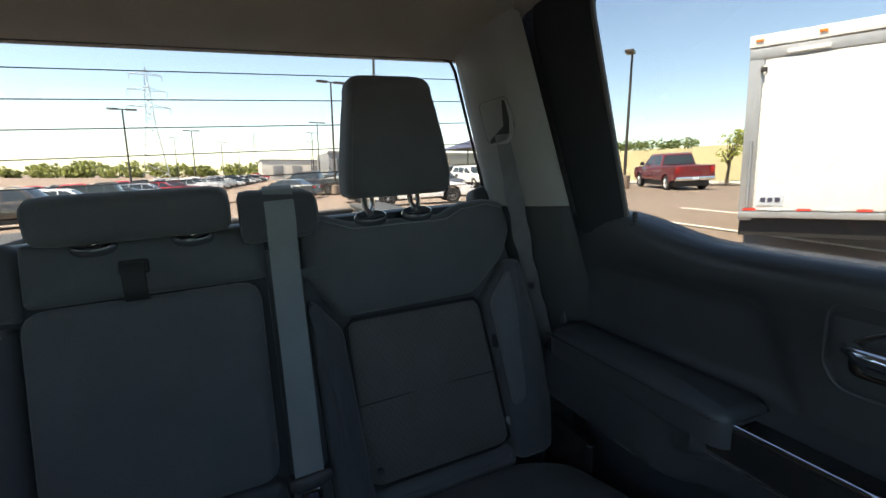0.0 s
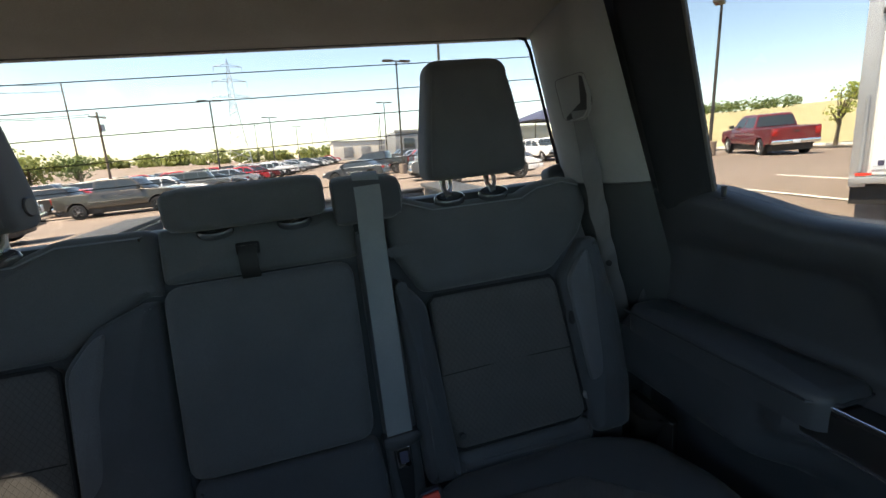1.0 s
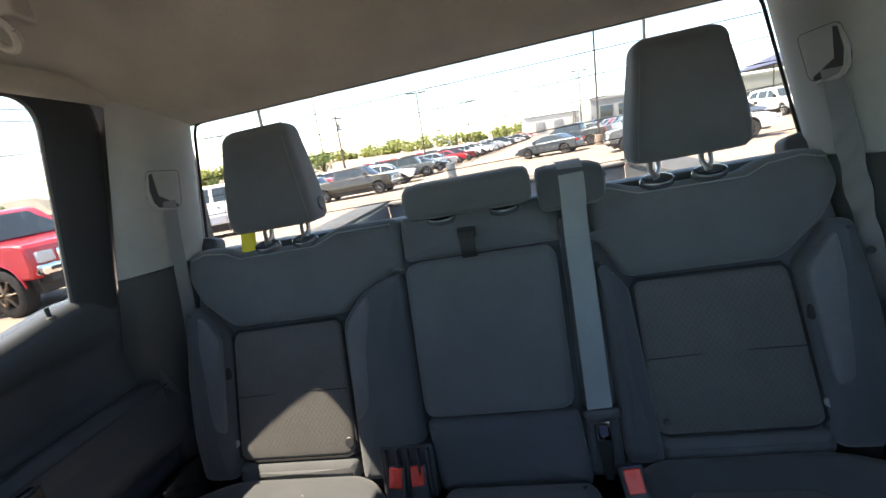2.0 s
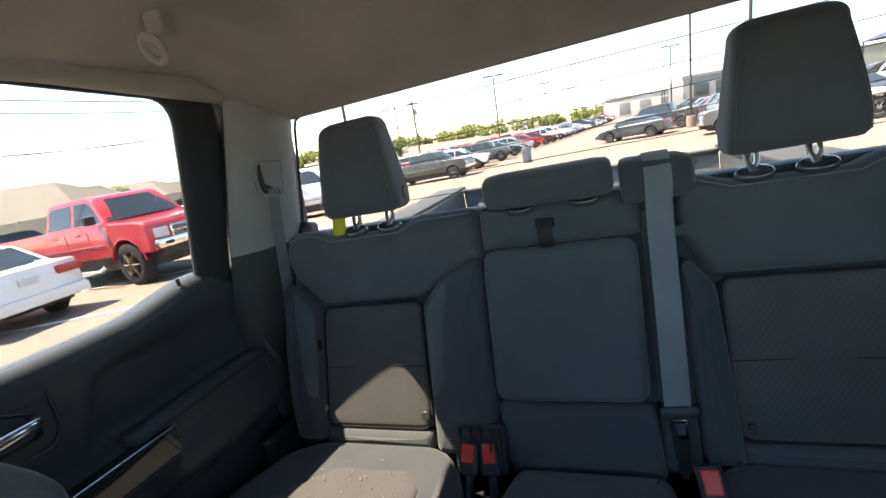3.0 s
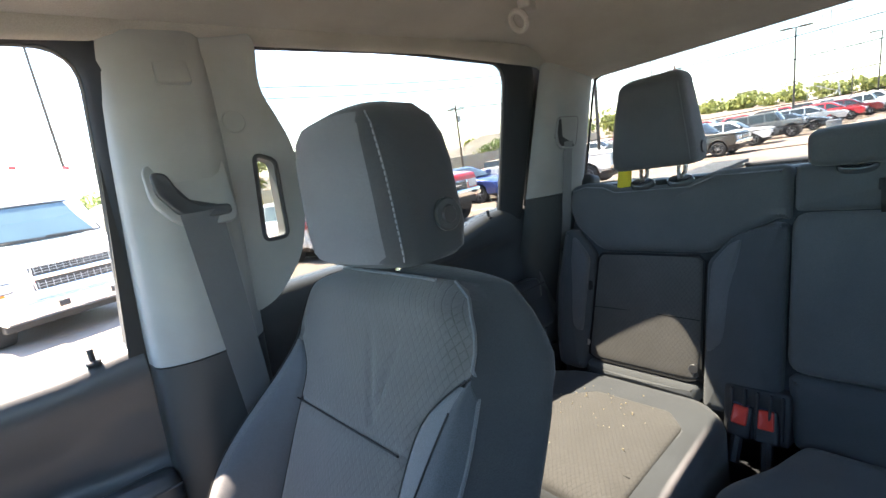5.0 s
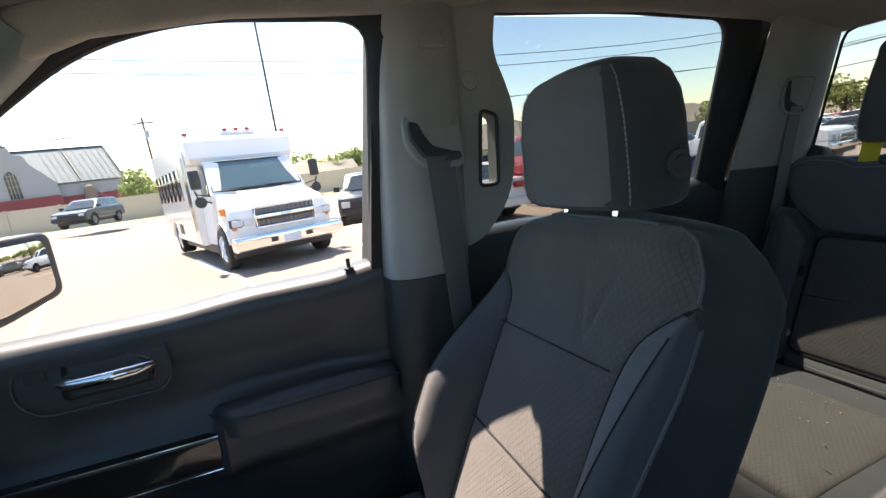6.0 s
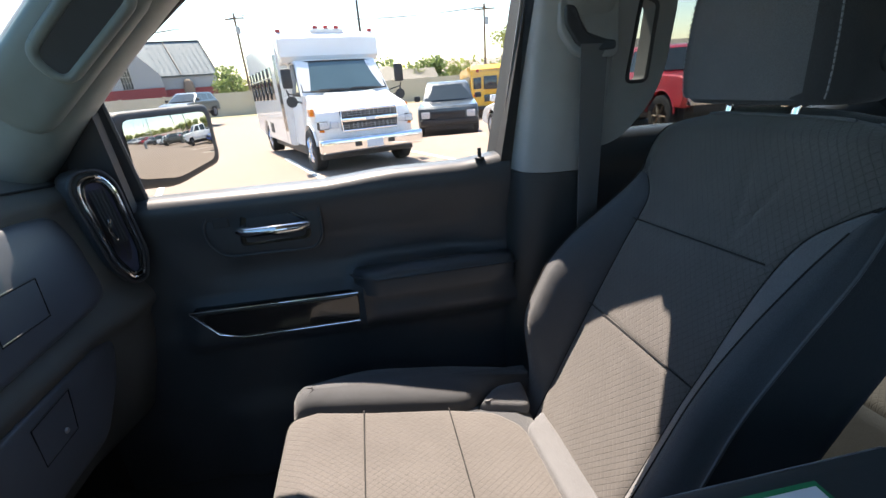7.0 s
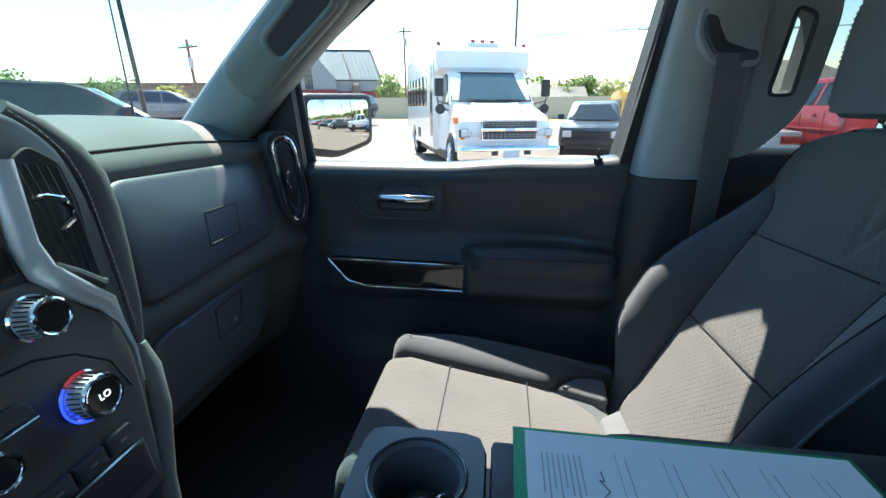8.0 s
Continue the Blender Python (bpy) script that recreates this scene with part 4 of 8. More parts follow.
for ux in (-0.050, 0.090):
    part("post_collar", loft([[(a * math.cos(t), b * math.sin(t), z) for t in [2 * math.pi * k / 28 for k in range(28)]] for a, b, z in ((0.032, 0.016, -0.008), (0.032, 0.016, 0.000), (0.030, 0.0145, 0.004), (0.027, 0.012, 0.0055), (0.024, 0.010, 0.004), (0.014, 0.006, 0.001))]), COLLAR, h, m=Matrix.Translation((ux, 1.166, 1.384)) @ pose(0, 0, 0, 38, 0, 0))
    part("post", rod((ux, 1.170, 1.386), (ux, 1.172, 1.415), 0.006), CHROME, h)
bt = thing("middle_belt", 0.23, 1.15, 0.95, "grey middle seat belt from its cloth-covered reel down the backrest", "seat belt")
part("reel_cover", loft([[(x, 1.175 + b * math.copysign(abs(math.cos(t)) ** 0.5, math.cos(t)), 1.408 + c * math.copysign(abs(math.sin(t)) ** 0.55, math.sin(t))) for t in [2 * math.pi * k / 24 for k in range(24)]] for x, b, c in ((0.164, 0.03, 0.034), (0.168, 0.046, 0.044), (0.182, 0.052, 0.047), (0.275, 0.052, 0.043), (0.292, 0.046, 0.036), (0.298, 0.03, 0.024))]), SEAT_SIDE, bt)
rows = []
for x, y, z in ((0.232, 1.205, 1.4545), (0.232, 1.165, 1.459), (0.231, 1.135, 1.450), (0.231, 1.1205, 1.428), (0.231, 1.1195, 1.395), (0.230, 1.1275, 1.365), (0.230, 1.1345, 1.335), (0.229, 1.1300, 1.300), (0.226, 1.090, 1.15), (0.222, 1.0495, 1.0), (0.221, 1.036, 0.958)):
    c = Vector((x, y, z))
    rows.append([c + Vector((-0.0245, 0, 0)), c + Vector((0.0245, 0, 0)), c + Vector((0.0245, 0.002, 0.001)), c + Vector((-0.0245, 0.002, 0.001))])
part("webbing", loft(rows), WEB, bt)
tongue = part("tongue", pad(bz([(0.188, 0.955), (0.258, 0.958), (0.262, 0.942), (0.246, 0.932), (0.202, 0.928), (0.186, 0.938)]), 0.004, 0.034, 0.002, 0.006, 0.006), DARKER, bt, "dark belt tongue", m=BACK)
part("blade", pad(bz([(0.208, 0.932), (0.236, 0.932), (0.236, 0.893), (0.208, 0.893)]), 0.002, 0.030, 0, 0.004, 0.004), CHROME, tongue, m=BACK)
part("blade_slot", pad(bz([(0.214, 0.924), (0.230, 0.924), (0.230, 0.902), (0.214, 0.902)]), 0.001, 0.0312, 0, 0.001, 0.003), INK, tongue, m=BACK)
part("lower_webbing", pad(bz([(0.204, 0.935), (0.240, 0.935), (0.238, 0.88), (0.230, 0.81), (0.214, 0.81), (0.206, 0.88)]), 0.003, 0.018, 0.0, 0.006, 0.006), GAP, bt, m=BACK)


def buckle(x, y, z, tilt, lean):
    b = thing("seat_belt_buckle", x, y, z - 0.05, "black belt buckle with a red release button", "belt buckle", "rear belt buckles")
    m = Matrix.Translation((x, y, z)) @ pose(0, 0, 0, tilt, lean, 0)
    part("body", pad([(-0.022, -0.045), (0.022, -0.045), (0.022, 0.030), (-0.022, 0.030)], 0.006, 0.012, 0.001, 0.014, 0.007), DARKER, b, m=m)
    part("button", pad([(-0.015, -0.016), (0.015, -0.016), (0.015, 0.026), (-0.015, 0.026)], 0.003, 0.017, -0.002, 0.0, 0.004), RED, b, "red release button", m=m)
    part("slit", pad([(-0.016, 0.0275), (0.016, 0.0275), (0.016, 0.0305), (-0.016, 0.0305)], 0.0004, 0.0138, 0, 0.001, 0.0008), INK, b, m=m)
    part("stalk", tube([m @ Vector((0, -0.04, 0)), m @ Vector((0, -0.10, 0.0))], 0.012, 8), DARKER, b)


buckle(-0.228, 1.000, 0.852, 62, 4)
buckle(-0.178, 1.004, 0.852, 62, -4)
buckle(0.252, 0.925, 0.885, 60, -6)
pk = thing("buckle_pocket", -0.20, 1.03, 0.80, "black moulded pocket behind the belt buckles", "buckle pocket")
part("back_plate", pad(bz([(-0.262, 0.80), (-0.138, 0.80), (-0.138, 0.912), (-0.262, 0.912)]), 0.004, 0.036, 0, 0.06, 0.01), DARKER, pk, m=BACK)
for ux in (-0.246, -0.220, -0.196, -0.172, -0.150):
    part("rib", pad(bz([(ux - 0.003, 0.815), (ux + 0.003, 0.815), (ux + 0.003, 0.906), (ux - 0.003, 0.906)]), 0.002, 0.046, 0, 0.02, 0.002), DARKER, pk, m=BACK)
yt = thing("yellow_tag", -0.545, 1.195, 1.385, "bright yellow fabric pull tag behind the seat", "tag")
part("tape", pad(bz([(-0.565, 1.378), (-0.525, 1.380), (-0.523, 1.428), (-0.563, 1.426)]), 0.002, -0.004, 0.002, 0.004, 0.003), YELLOW, yt, m=BACK)

# ---- front passenger seat ----
FB = plane_at((-0.440, -0.020, 0.815), (0, 0.46, 1), (0, -1, 0.46))
seat = thing("front_passenger_seat", -0.44, -0.15, 0.56, "dark cloth front seat with diamond-patterned inserts", "car seat")


def curve(*pts):
    """A smooth line through (v, u) pairs."""
    def f(v):
        if v <= pts[0][0]:
            return pts[0][1]
        for i, ((v0, u0), (v1, u1)) in enumerate(zip(pts, pts[1:])):
            if v <= v1:
                k = (v - v0) / (v1 - v0)
                m0 = (u1 - pts[i - 1][1]) / (v1 - pts[i - 1][0]) if i else (u1 - u0) / (v1 - v0)
                m1 = (pts[i + 2][1] - u0) / (pts[i + 2][0] - v0) if i + 2 < len(pts) else (u1 - u0) / (v1 - v0)
                d = v1 - v0
                return (2 * k ** 3 - 3 * k * k + 1) * u0 + (k ** 3 - 2 * k * k + k) * m0 * d + (3 * k * k - 2 * k ** 3) * u1 + (k ** 3 - k * k) * m1 * d
        return pts[-1][1]
    return f


in_r = curve((-0.08, 0.128), (0.095, 0.130), (0.221, 0.131), (0.294, 0.135), (0.37, 0.138), (0.45, 0.147), (0.50, 0.162), (0.536, 0.192), (0.56, 0.217))
in_l = curve((-0.08, -0.152), (0.25, -0.148), (0.385, -0.143), (0.436, -0.139), (0.475, -0.136), (0.50, -0.147), (0.53, -0.180))
mid_r = curve((-0.08, 0.172), (0.30, 0.178), (0.45, 0.187), (0.519, 0.201), (0.56, 0.218))
out_r = curve((-0.08, 0.238), (0.10, 0.240), (0.277, 0.234), (0.416, 0.227), (0.481, 0.225), (0.551, 0.219), (0.60, 0.208), (0.627, 0.190), (0.645, 0.165), (0.655, 0.135))
out_l = curve((-0.08, -0.222), (0.20, -0.240), (0.34, -0.232), (0.42, -0.218), (0.50, -0.196), (0.53, -0.188), (0.56, -0.205), (0.59, -0.214), (0.615, -0.203), (0.635, -0.178), (0.655, -0.122))


def back_h(u, v):
    """How far the backrest's cloth stands out."""
    mid = -0.006 + 0.004 * math.cos(u * 10) - 0.030 * smooth_step(0.60, 0.66, v) ** 2
    for inn, out, sg in ((in_r, out_r, 1), (in_l, out_l, -1)):
        a, b = inn(v), out(v)
        if sg * u > sg * a and v < 0.55:
            t = min(1.0, (u - a) / (b - a))
            if sg > 0:
                mid += 0.052 * smooth_step(0.54, 0.24, v) * math.sin(min(1.0, t / 0.66) * math.pi / 2) ** 1.2 - 0.018 * smooth_step(0.60, 1.0, t) ** 2
            else:
                mid += 0.080 * smooth_step(0.55, 0.26, v) * smooth_step(-0.02, 0.18, v) * math.sin(min(1.0, t / 0.75) * math.pi / 2)
        mid -= 0.0035 * math.exp(-((u - a) / 0.0045) ** 2) * (1 if v < 0.55 else 0)
        if sg * u > 0:
            mid -= 0.014 * smooth_step(0.52, 0.60, v) * smooth_step(0.75, 1.0, u / b) ** 2
    return mid


def patch(lo, hi, v0, v1, nu, nv, dip=()):
    """A piece of the backrest's cloth between two lines."""
    rows = []
    for j in range(nv + 1):
        v = v0 + (v1 - v0) * j / nv
        a, b = lo(v), hi(v)
        row = []
        for i in range(nu + 1):
            u = a + (b - a) * i / nu
            h = back_h(u, v)
            for line in dip:
                h -= 0.0035 * math.exp(-((v - line(u)) / 0.004) ** 2)
            row.append((u, v, h))
        rows.append(row)
    rows = [[(row[0][0], row[0][1], row[0][2] - 0.02)] + row + [(row[-1][0], row[-1][1], row[-1][2] - 0.02)] for row in rows]
    return loft(rows, closed=False)


def seam_up(u):
    return 0.446 + 0.050 * u


def seam_low(u):
    return 0.255 + 0.025 * u


rows = []
for j in range(46):
    cap = max(0, j - 36) / 9
    v = -0.08 + 0.735 * min(j, 36) / 36 + 0.020 * math.sin(cap * math.pi / 2)
    k = math.cos(cap * math.pi / 2) ** 0.7 if cap < 1 else 0.04
    l, r = out_l(min(v, 0.655)), out_r(min(v, 0.655))
    hl, hr = back_h(l, min(v, 0.655)) - 0.001, back_h(r, min(v, 0.655)) - 0.001
    deep = 0.130 * (1 - 0.22 * smooth_step(0.58, 0.66, v))
    ring = []
    for i in range(29):
        a = math.pi * i / 28
        c, q = math.copysign(abs(math.cos(a)) ** 0.62, math.cos(a)), math.sin(a) ** 0.62
        flank = math.sin(2 * a) * smooth_step(-0.10, 0.02, v) * (1 - 0.4 * smooth_step(0.57, 0.67, v))
        x = (r * c + (0.246 - 0.81 * r) * max(0.0, flank)) if c > 0 else (-l * c + (0.272 + 0.81 * l) * min(0.0, flank))
        w = (hr if c > 0 else hl) * (1 - q) - deep * q
        ring.append((x, w))
    ring += [(l * 0.6, -0.035), (r * 0.6, -0.035)]
    rows.append([(x * k, v, -0.07 + (w + 0.07) * k) for x, w in ring])
part("back_shell", loft(rows), FLANK, seat, "side and back cloth darkened as shade", m=FB)


def upper_lo(v):
    return in_l(v) if v < 0.525 else out_l(v) + 0.001


def upper_hi(v):
    return in_r(v) if v < 0.56 else out_r(v) - 0.001


def crease(bm):
    """The faint V pressed into the upper cloth."""
    for q in bm.verts:
        q.co.z -= 0.0035 * max(0.0, 1 - abs(abs(q.co.x - 0.070) - (q.co.y - 0.470) * 0.30) / 0.008) * smooth_step(0.60, 0.54, q.co.y) * (1 if q.co.y > 0.466 else 0)
    return bm


part("backrest_upper", crease(patch(upper_lo, upper_hi, 0.446, 0.655, 60, 44, (seam_up,))), INSERT, seat, "diamond-patterned upper backrest", m=FB)
part("backrest_insert", patch(in_l, in_r, 0.255, 0.446, 30, 30, (seam_up, seam_low)), INSERT, seat, "diamond-patterned backrest insert", m=FB)
part("backrest_insert", patch(in_l, in_r, -0.08, 0.255, 30, 36, (seam_low,)), INSERT, seat, "diamond-patterned backrest insert", m=FB)
part("backrest_bolster", patch(out_l, in_l, -0.08, 0.524, 24, 48), SEAT_SIDE, seat, m=FB)
part("bolster_band", patch(in_r, mid_r, -0.08, 0.548, 16, 50), SEAT_BAND, seat, "lighter grey cloth band", m=FB)
part("backrest_bolster", patch(mid_r, out_r, -0.08, 0.556, 20, 50), SEAT_SIDE, seat, m=FB)
for f in (seam_up, seam_low):
    us = [-0.150 + 0.0285 * k for k in range(11)]
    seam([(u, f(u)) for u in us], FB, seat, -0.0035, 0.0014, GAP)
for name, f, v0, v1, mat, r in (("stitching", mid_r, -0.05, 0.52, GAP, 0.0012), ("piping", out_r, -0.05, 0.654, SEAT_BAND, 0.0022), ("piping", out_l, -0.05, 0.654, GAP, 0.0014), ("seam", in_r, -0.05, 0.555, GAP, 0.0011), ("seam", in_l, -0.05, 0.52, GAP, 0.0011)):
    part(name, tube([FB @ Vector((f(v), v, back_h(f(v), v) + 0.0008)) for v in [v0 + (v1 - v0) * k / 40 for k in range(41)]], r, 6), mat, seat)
part("piping", tube([FB @ Vector((u, 0.653 - 0.9 * max(0.0, abs(u) - 0.08) ** 2, back_h(u, 0.65) + 0.002)) for u in [-0.118 + 0.0240 * k for k in range(11)]], 0.0022, 6), SEAT_BAND, seat)
# cushion
FC = plane_at((-0.440, -0.235, 0.838), (0, 1, -0.185), (0, 0.185, 1))
part("cushion_shell", pad([(-0.245, -0.30), (0.245, -0.30), (0.265, -0.10), (0.265, 0.22), (-0.265, 0.22), (-0.272, -0.10)], 0.06, 0.006, 0.0, 0.20, 0.10), SEAT_SIDE, seat, m=FC)
ins = part("cushion_insert", pad([(-0.150, -0.300), (0.150, -0.300), (0.140, -0.155), (0.140, 0.012), (0.132, 0.168), (-0.085, 0.160), (-0.130, 0.11), (-0.142, 0.012), (-0.142, -0.155)], 0.010, 0.017, 0.004, 0.06, 0.02, shape=lambda u, v: -0.9 * max(0.0, -0.25 - v) ** 1.2), INSERT, seat, "diamond-patterned cushion insert", m=FC)
part("cushion_rear_band", pad([(-0.082, 0.164), (0.135, 0.172), (0.135, 0.24), (-0.128, 0.215)], 0.008, 0.019, 0.003, 0.05, 0.012), SEAT_BAND, seat, "lighter grey cloth band", m=FC)
for vy in (-0.157, 0.014):
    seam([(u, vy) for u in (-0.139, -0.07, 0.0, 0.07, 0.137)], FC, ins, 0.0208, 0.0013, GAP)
for sx in (-1, 1):
    o = 1 if sx > 0 else -1
    part("cushion_bolster", pad([(sx * 0.146, -0.285), (sx * 0.205, -0.300), (sx * 0.268, -0.16), (sx * 0.278, 0.02), (sx * 0.272, 0.16), (sx * 0.250, 0.235), (sx * 0.222, 0.235), (sx * 0.200, 0.125), (sx * 0.146, 0.07)][::o], 0.036, 0.042, 0.004, 0.06, 0.05), SEAT_SIDE, seat, m=FC)
    part("cushion_corner", pad([(sx * 0.148, 0.078), (sx * 0.210, 0.135), (sx * 0.225, 0.205), (sx * 0.135, 0.195)][::o], 0.015, 0.026, 0.003, 0.05, 0.02), SEAT_BAND, seat, m=FC)
part("seat_base", box(-0.66, -0.22, -0.46, 0.02, 0.56, 0.72, 0.03), DARKER, seat)
part("side_shield", box(-0.715, -0.695, -0.45, 0.05, 0.66, 0.80, 0.008), DARKER, seat)
# headrest
fh = thing("front_headrest", -0.468, 0.28, 1.40, "two-tone grey cloth front headrest, sides darkened as shade, with a side button", "headrest")
rings = []
for z, a, b, cy in ((1.412, 0.118, 0.040, 0.300), (1.413, 0.132, 0.056, 0.300), (1.422, 0.141, 0.066, 0.302), (1.455, 0.145, 0.070, 0.303), (1.50, 0.143, 0.068, 0.302), (1.54, 0.140, 0.068, 0.303), (1.575, 0.134, 0.066, 0.303), (1.600, 0.126, 0.058, 0.300), (1.616, 0.112, 0.044, 0.296), (1.623, 0.080, 0.022, 0.292)):
    a, b, cy = a * 0.985, b * 0.94, cy - b * 0.06
    ring = squircle(-0.468, cy, a, b, z, 44, 5.5)
    rings.append([(x, y + 0.020 * ((x + 0.468) / 0.14) ** 2 * (1 if y < cy else 0.2), zz - 0.010 * ((x + 0.468) / 0.14) ** 2 * smooth_step(1.45, 1.6, zz)) for x, y, zz in ring])
part("cushion", loft(rings), FLANK, fh)
face = bmesh.new()
rows = []
for z, a, b, cy in ((1.420, 0.134, 0.064, 0.302), (1.43, 0.138, 0.0685, 0.303), (1.455, 0.140, 0.071, 0.303), (1.50, 0.138, 0.069, 0.302), (1.54, 0.135, 0.069, 0.303), (1.575, 0.129, 0.067, 0.303), (1.599, 0.121, 0.059, 0.300), (1.613, 0.107, 0.047, 0.296)):
    row = []
    for k in range(21):
        u = -1 + 2 * k / 20
        e = (1 - abs(u) ** 5.5) ** (1 / 5.5) if abs(u) < 1 else 0.0
        e = max(e, 0.88)
        row.append((-0.468 + a * u * (0.985 if u < 0 else 0.90), cy - b * e - 0.004 + 0.020 * (a * u / 0.14) ** 2, z - 0.010 * (a * u / 0.14) ** 2 * smooth_step(1.45, 1.6, z)))
    rows.append(row)
fb = loft(rows, closed=False)
up = bmesh.ops.extrude_face_region(fb, geom=list(fb.faces))
bmesh.ops.translate(fb, vec=(0, 0.012, 0), verts=[v for v in up["geom"] if isinstance(v, bmesh.types.BMVert)])
part("front_cloth", fb, SEAT_BAND, fh, "lighter grey front cloth")
for u in (0, 20):
    line = [Vector((r[u][0], r[u][1] - 0.0012, r[u][2])) for r in rows]
    bm = bmesh.new()
    for a, b in zip(line, line[1:]):
        k = max(1, round((b - a).length / 0.0075))
        for i in range(k):
            rod(a.lerp(b, (i + 0.15) / k), a.lerp(b, (i + 0.80) / k), 0.0011, 5, bm)
    part("stitching", bm, THREAD, fh, "pale dashed stitching")
part("side_button_ring", disc(-0.326, 0.320, 1.468, 0.021, 0.006, 'x', 28), LOWTRIM, fh)
part("side_button", disc(-0.323, 0.320, 1.468, 0.012, 0.005, 'x', 24), DARKER, fh, "round release button")
for ux in (-0.53, -0.41):
    part("post", rod((ux, 0.285, 1.36), (ux, 0.295, 1.43), 0.007), CHROME, fh)

# ---- dashboard and console ----
dash = thing("dashboard", 0, -1.05, 0.62, "dark grey moulded dashboard with stitched edges", "dashboard")
prof = [(-1.44, 1.34), (-1.40, 1.395), (-1.15, 1.418), (-1.04, 1.416), (-0.985, 1.404), (-0.945, 1.384), (-0.918, 1.365), (-0.902, 1.352), (-0.893, 1.338), (-0.892, 1.326), (-0.897, 1.314), (-0.896, 1.302), (-0.892, 1.285), (-0.879, 1.22), (-0.869, 1.16), (-0.866, 1.134), (-0.860, 1.126), (-0.856, 1.116), (-0.849, 1.104), (-0.846, 1.090), (-0.849, 1.077), (-0.860, 1.066), (-0.868, 1.05), (-0.872, 0.99), (-0.884, 0.93), (-0.92, 0.82), (-1.05, 0.70), (-1.30, 0.64), (-1.44, 0.80)]
rows = []
for i in range(41):
    x = -0.835 + 1.67 * i / 40
    e = smooth_step(0.52, 0.80, abs(x))
    rows.append([(x, y + 0.035 * smooth_step(0.66, 0.80, abs(x)) * smooth_step(-1.1, -0.9, y), z - 0.018 * e * smooth_step(1.30, 1.40, z)) for y, z in prof])
part("body", loft(rows), DASHPAD, dash)
fx = Matrix(((-1, 0, 0, 0), (0, 0, 1, 0), (0, 1, 0, 0), (0, 0, 0, 1)))      # u to -x, v up, w to the back


def facing(y):
    return Matrix.Translation((0, y, 0)) @ fx


lid_m = Matrix.Translation((0, -0.868, 1.20)) @ pose(0, 0, 0, 8, 0, 0) @ Matrix.Translation((0, 0, -1.20)) @ fx
lid = part("glove_box_lid", pad([(0.318, 1.128), (0.345, 1.118), (0.720, 1.130), (0.760, 1.155), (0.772, 1.262), (0.735, 1.312), (0.350, 1.326), (0.318, 1.308)], 0.012, 0.013, 0.004, 0.02, 0.035, shape=lambda u, v: -0.55 * max(0.0, v - 1.17) ** 2), LIDGREY, dash, "upper glove box lid", m=lid_m)


def lid_h(v):
    return 0.0172 - 0.55 * max(0.0, v - 1.17) ** 2


def latch(pts, m, h, parent):
    """A flush latch flap: dark lines for the gap all round, two paler bars painted in as lit edges."""
    lat = part("lid_latch", tube([m @ Vector((u, v, h(v))) for u, v in pts + pts[:1]], 0.0011, 6), GAP, parent)
    for a, b in ((pts[0], pts[1]), (pts[2], pts[3])):
        part("latch_edge", tube([m @ Vector((a[0], a[1] + 0.0022, h(a[1]) + 0.0006)), m @ Vector((b[0], b[1] + 0.0022, h(b[1]) + 0.0004))], 0.0008, 6), SEAL, lat)


latch([(0.502, 1.234), (0.606, 1.232), (0.590, 1.171), (0.490, 1.172)], lid_m, lid_h, lid)
low = part("lower_glove_box", pad([(0.285, 0.90), (0.62, 0.90), (0.700, 0.98), (0.740, 1.068), (0.360, 1.058), (0.310, 1.045), (0.290, 1.00)], 0.010, 0.010, 0.003, 0.02, 0.03), LIDGREY, dash, "lower glove box lid", m=facing(-0.866))
latch([(0.478, 1.040), (0.570, 1.046), (0.556, 0.977), (0.476, 0.974)], facing(-0.866), lambda v: 0.0128, low)
part("keyhole", disc(-0.53, -0.850, 0.995, 0.005, 0.003, 'y', 14), METAL, low)
part("top_seam", tube([(x, -0.917 + 0.035 * smooth_step(0.66, 0.80, abs(x)), 1.366 - 0.012 * smooth_step(0.52, 0.80, abs(x))) for x in [-0.79 + 0.04 * k for k in range(38)]], 0.0022, 6), GAP, dash)
# end vent
ven = thing("side_air_vent", -0.79, -0.815, 1.15, "dark air vent in a chrome ring at the dashboard's end", "air vent")
vm = plane_at((-0.772, -0.812, 1.262), (-0.05, 0.10, -1.0), (0.62, 0.78, 0.0))
ring_pts = rounded([(-0.015, -0.100), (0.018, -0.100), (0.028, -0.075), (0.024, 0.06), (0.008, 0.103), (-0.010, 0.103), (-0.025, 0.06), (-0.027, -0.07)], 0.016, 4)
part("pod", pad([(p.x * 1.5, p.y * 1.15) for p in ring_pts], 0.012, -0.004, 0, 0.06, 0.01), DARK, ven, m=vm)
part("pod_piping", tube([vm @ Vector((p.x * 1.42, p.y * 1.13, -0.001)) for p in ring_pts + ring_pts[:1]], 0.0035, 8), DARKER, ven)
part("chrome_ring", tube([vm @ Vector((p.x * 1.06, p.y * 1.02, 0.003)) for p in ring_pts + ring_pts[:1]], 0.0032, 8), CHROME, ven)
part("inner_bezel", tube([vm @ Vector((p.x * 0.90, p.y * 0.95, 0.002)) for p in ring_pts + ring_pts[:1]], 0.0045, 8), GLOSSBLK, ven)
part("cavity", pad([(p.x * 0.90, p.y * 0.94) for p in ring_pts], 0.001, 0.001, -0.012, 0.004, 0.005), INK, ven, m=vm)
for k in range(5):
    part("slat", tube([vm @ Vector((-0.012 + k * 0.006, -0.078, 0.002)), vm @ Vector((-0.010 + k * 0.005, 0.030, 0.002))], 0.0016, 6), DARK, ven)
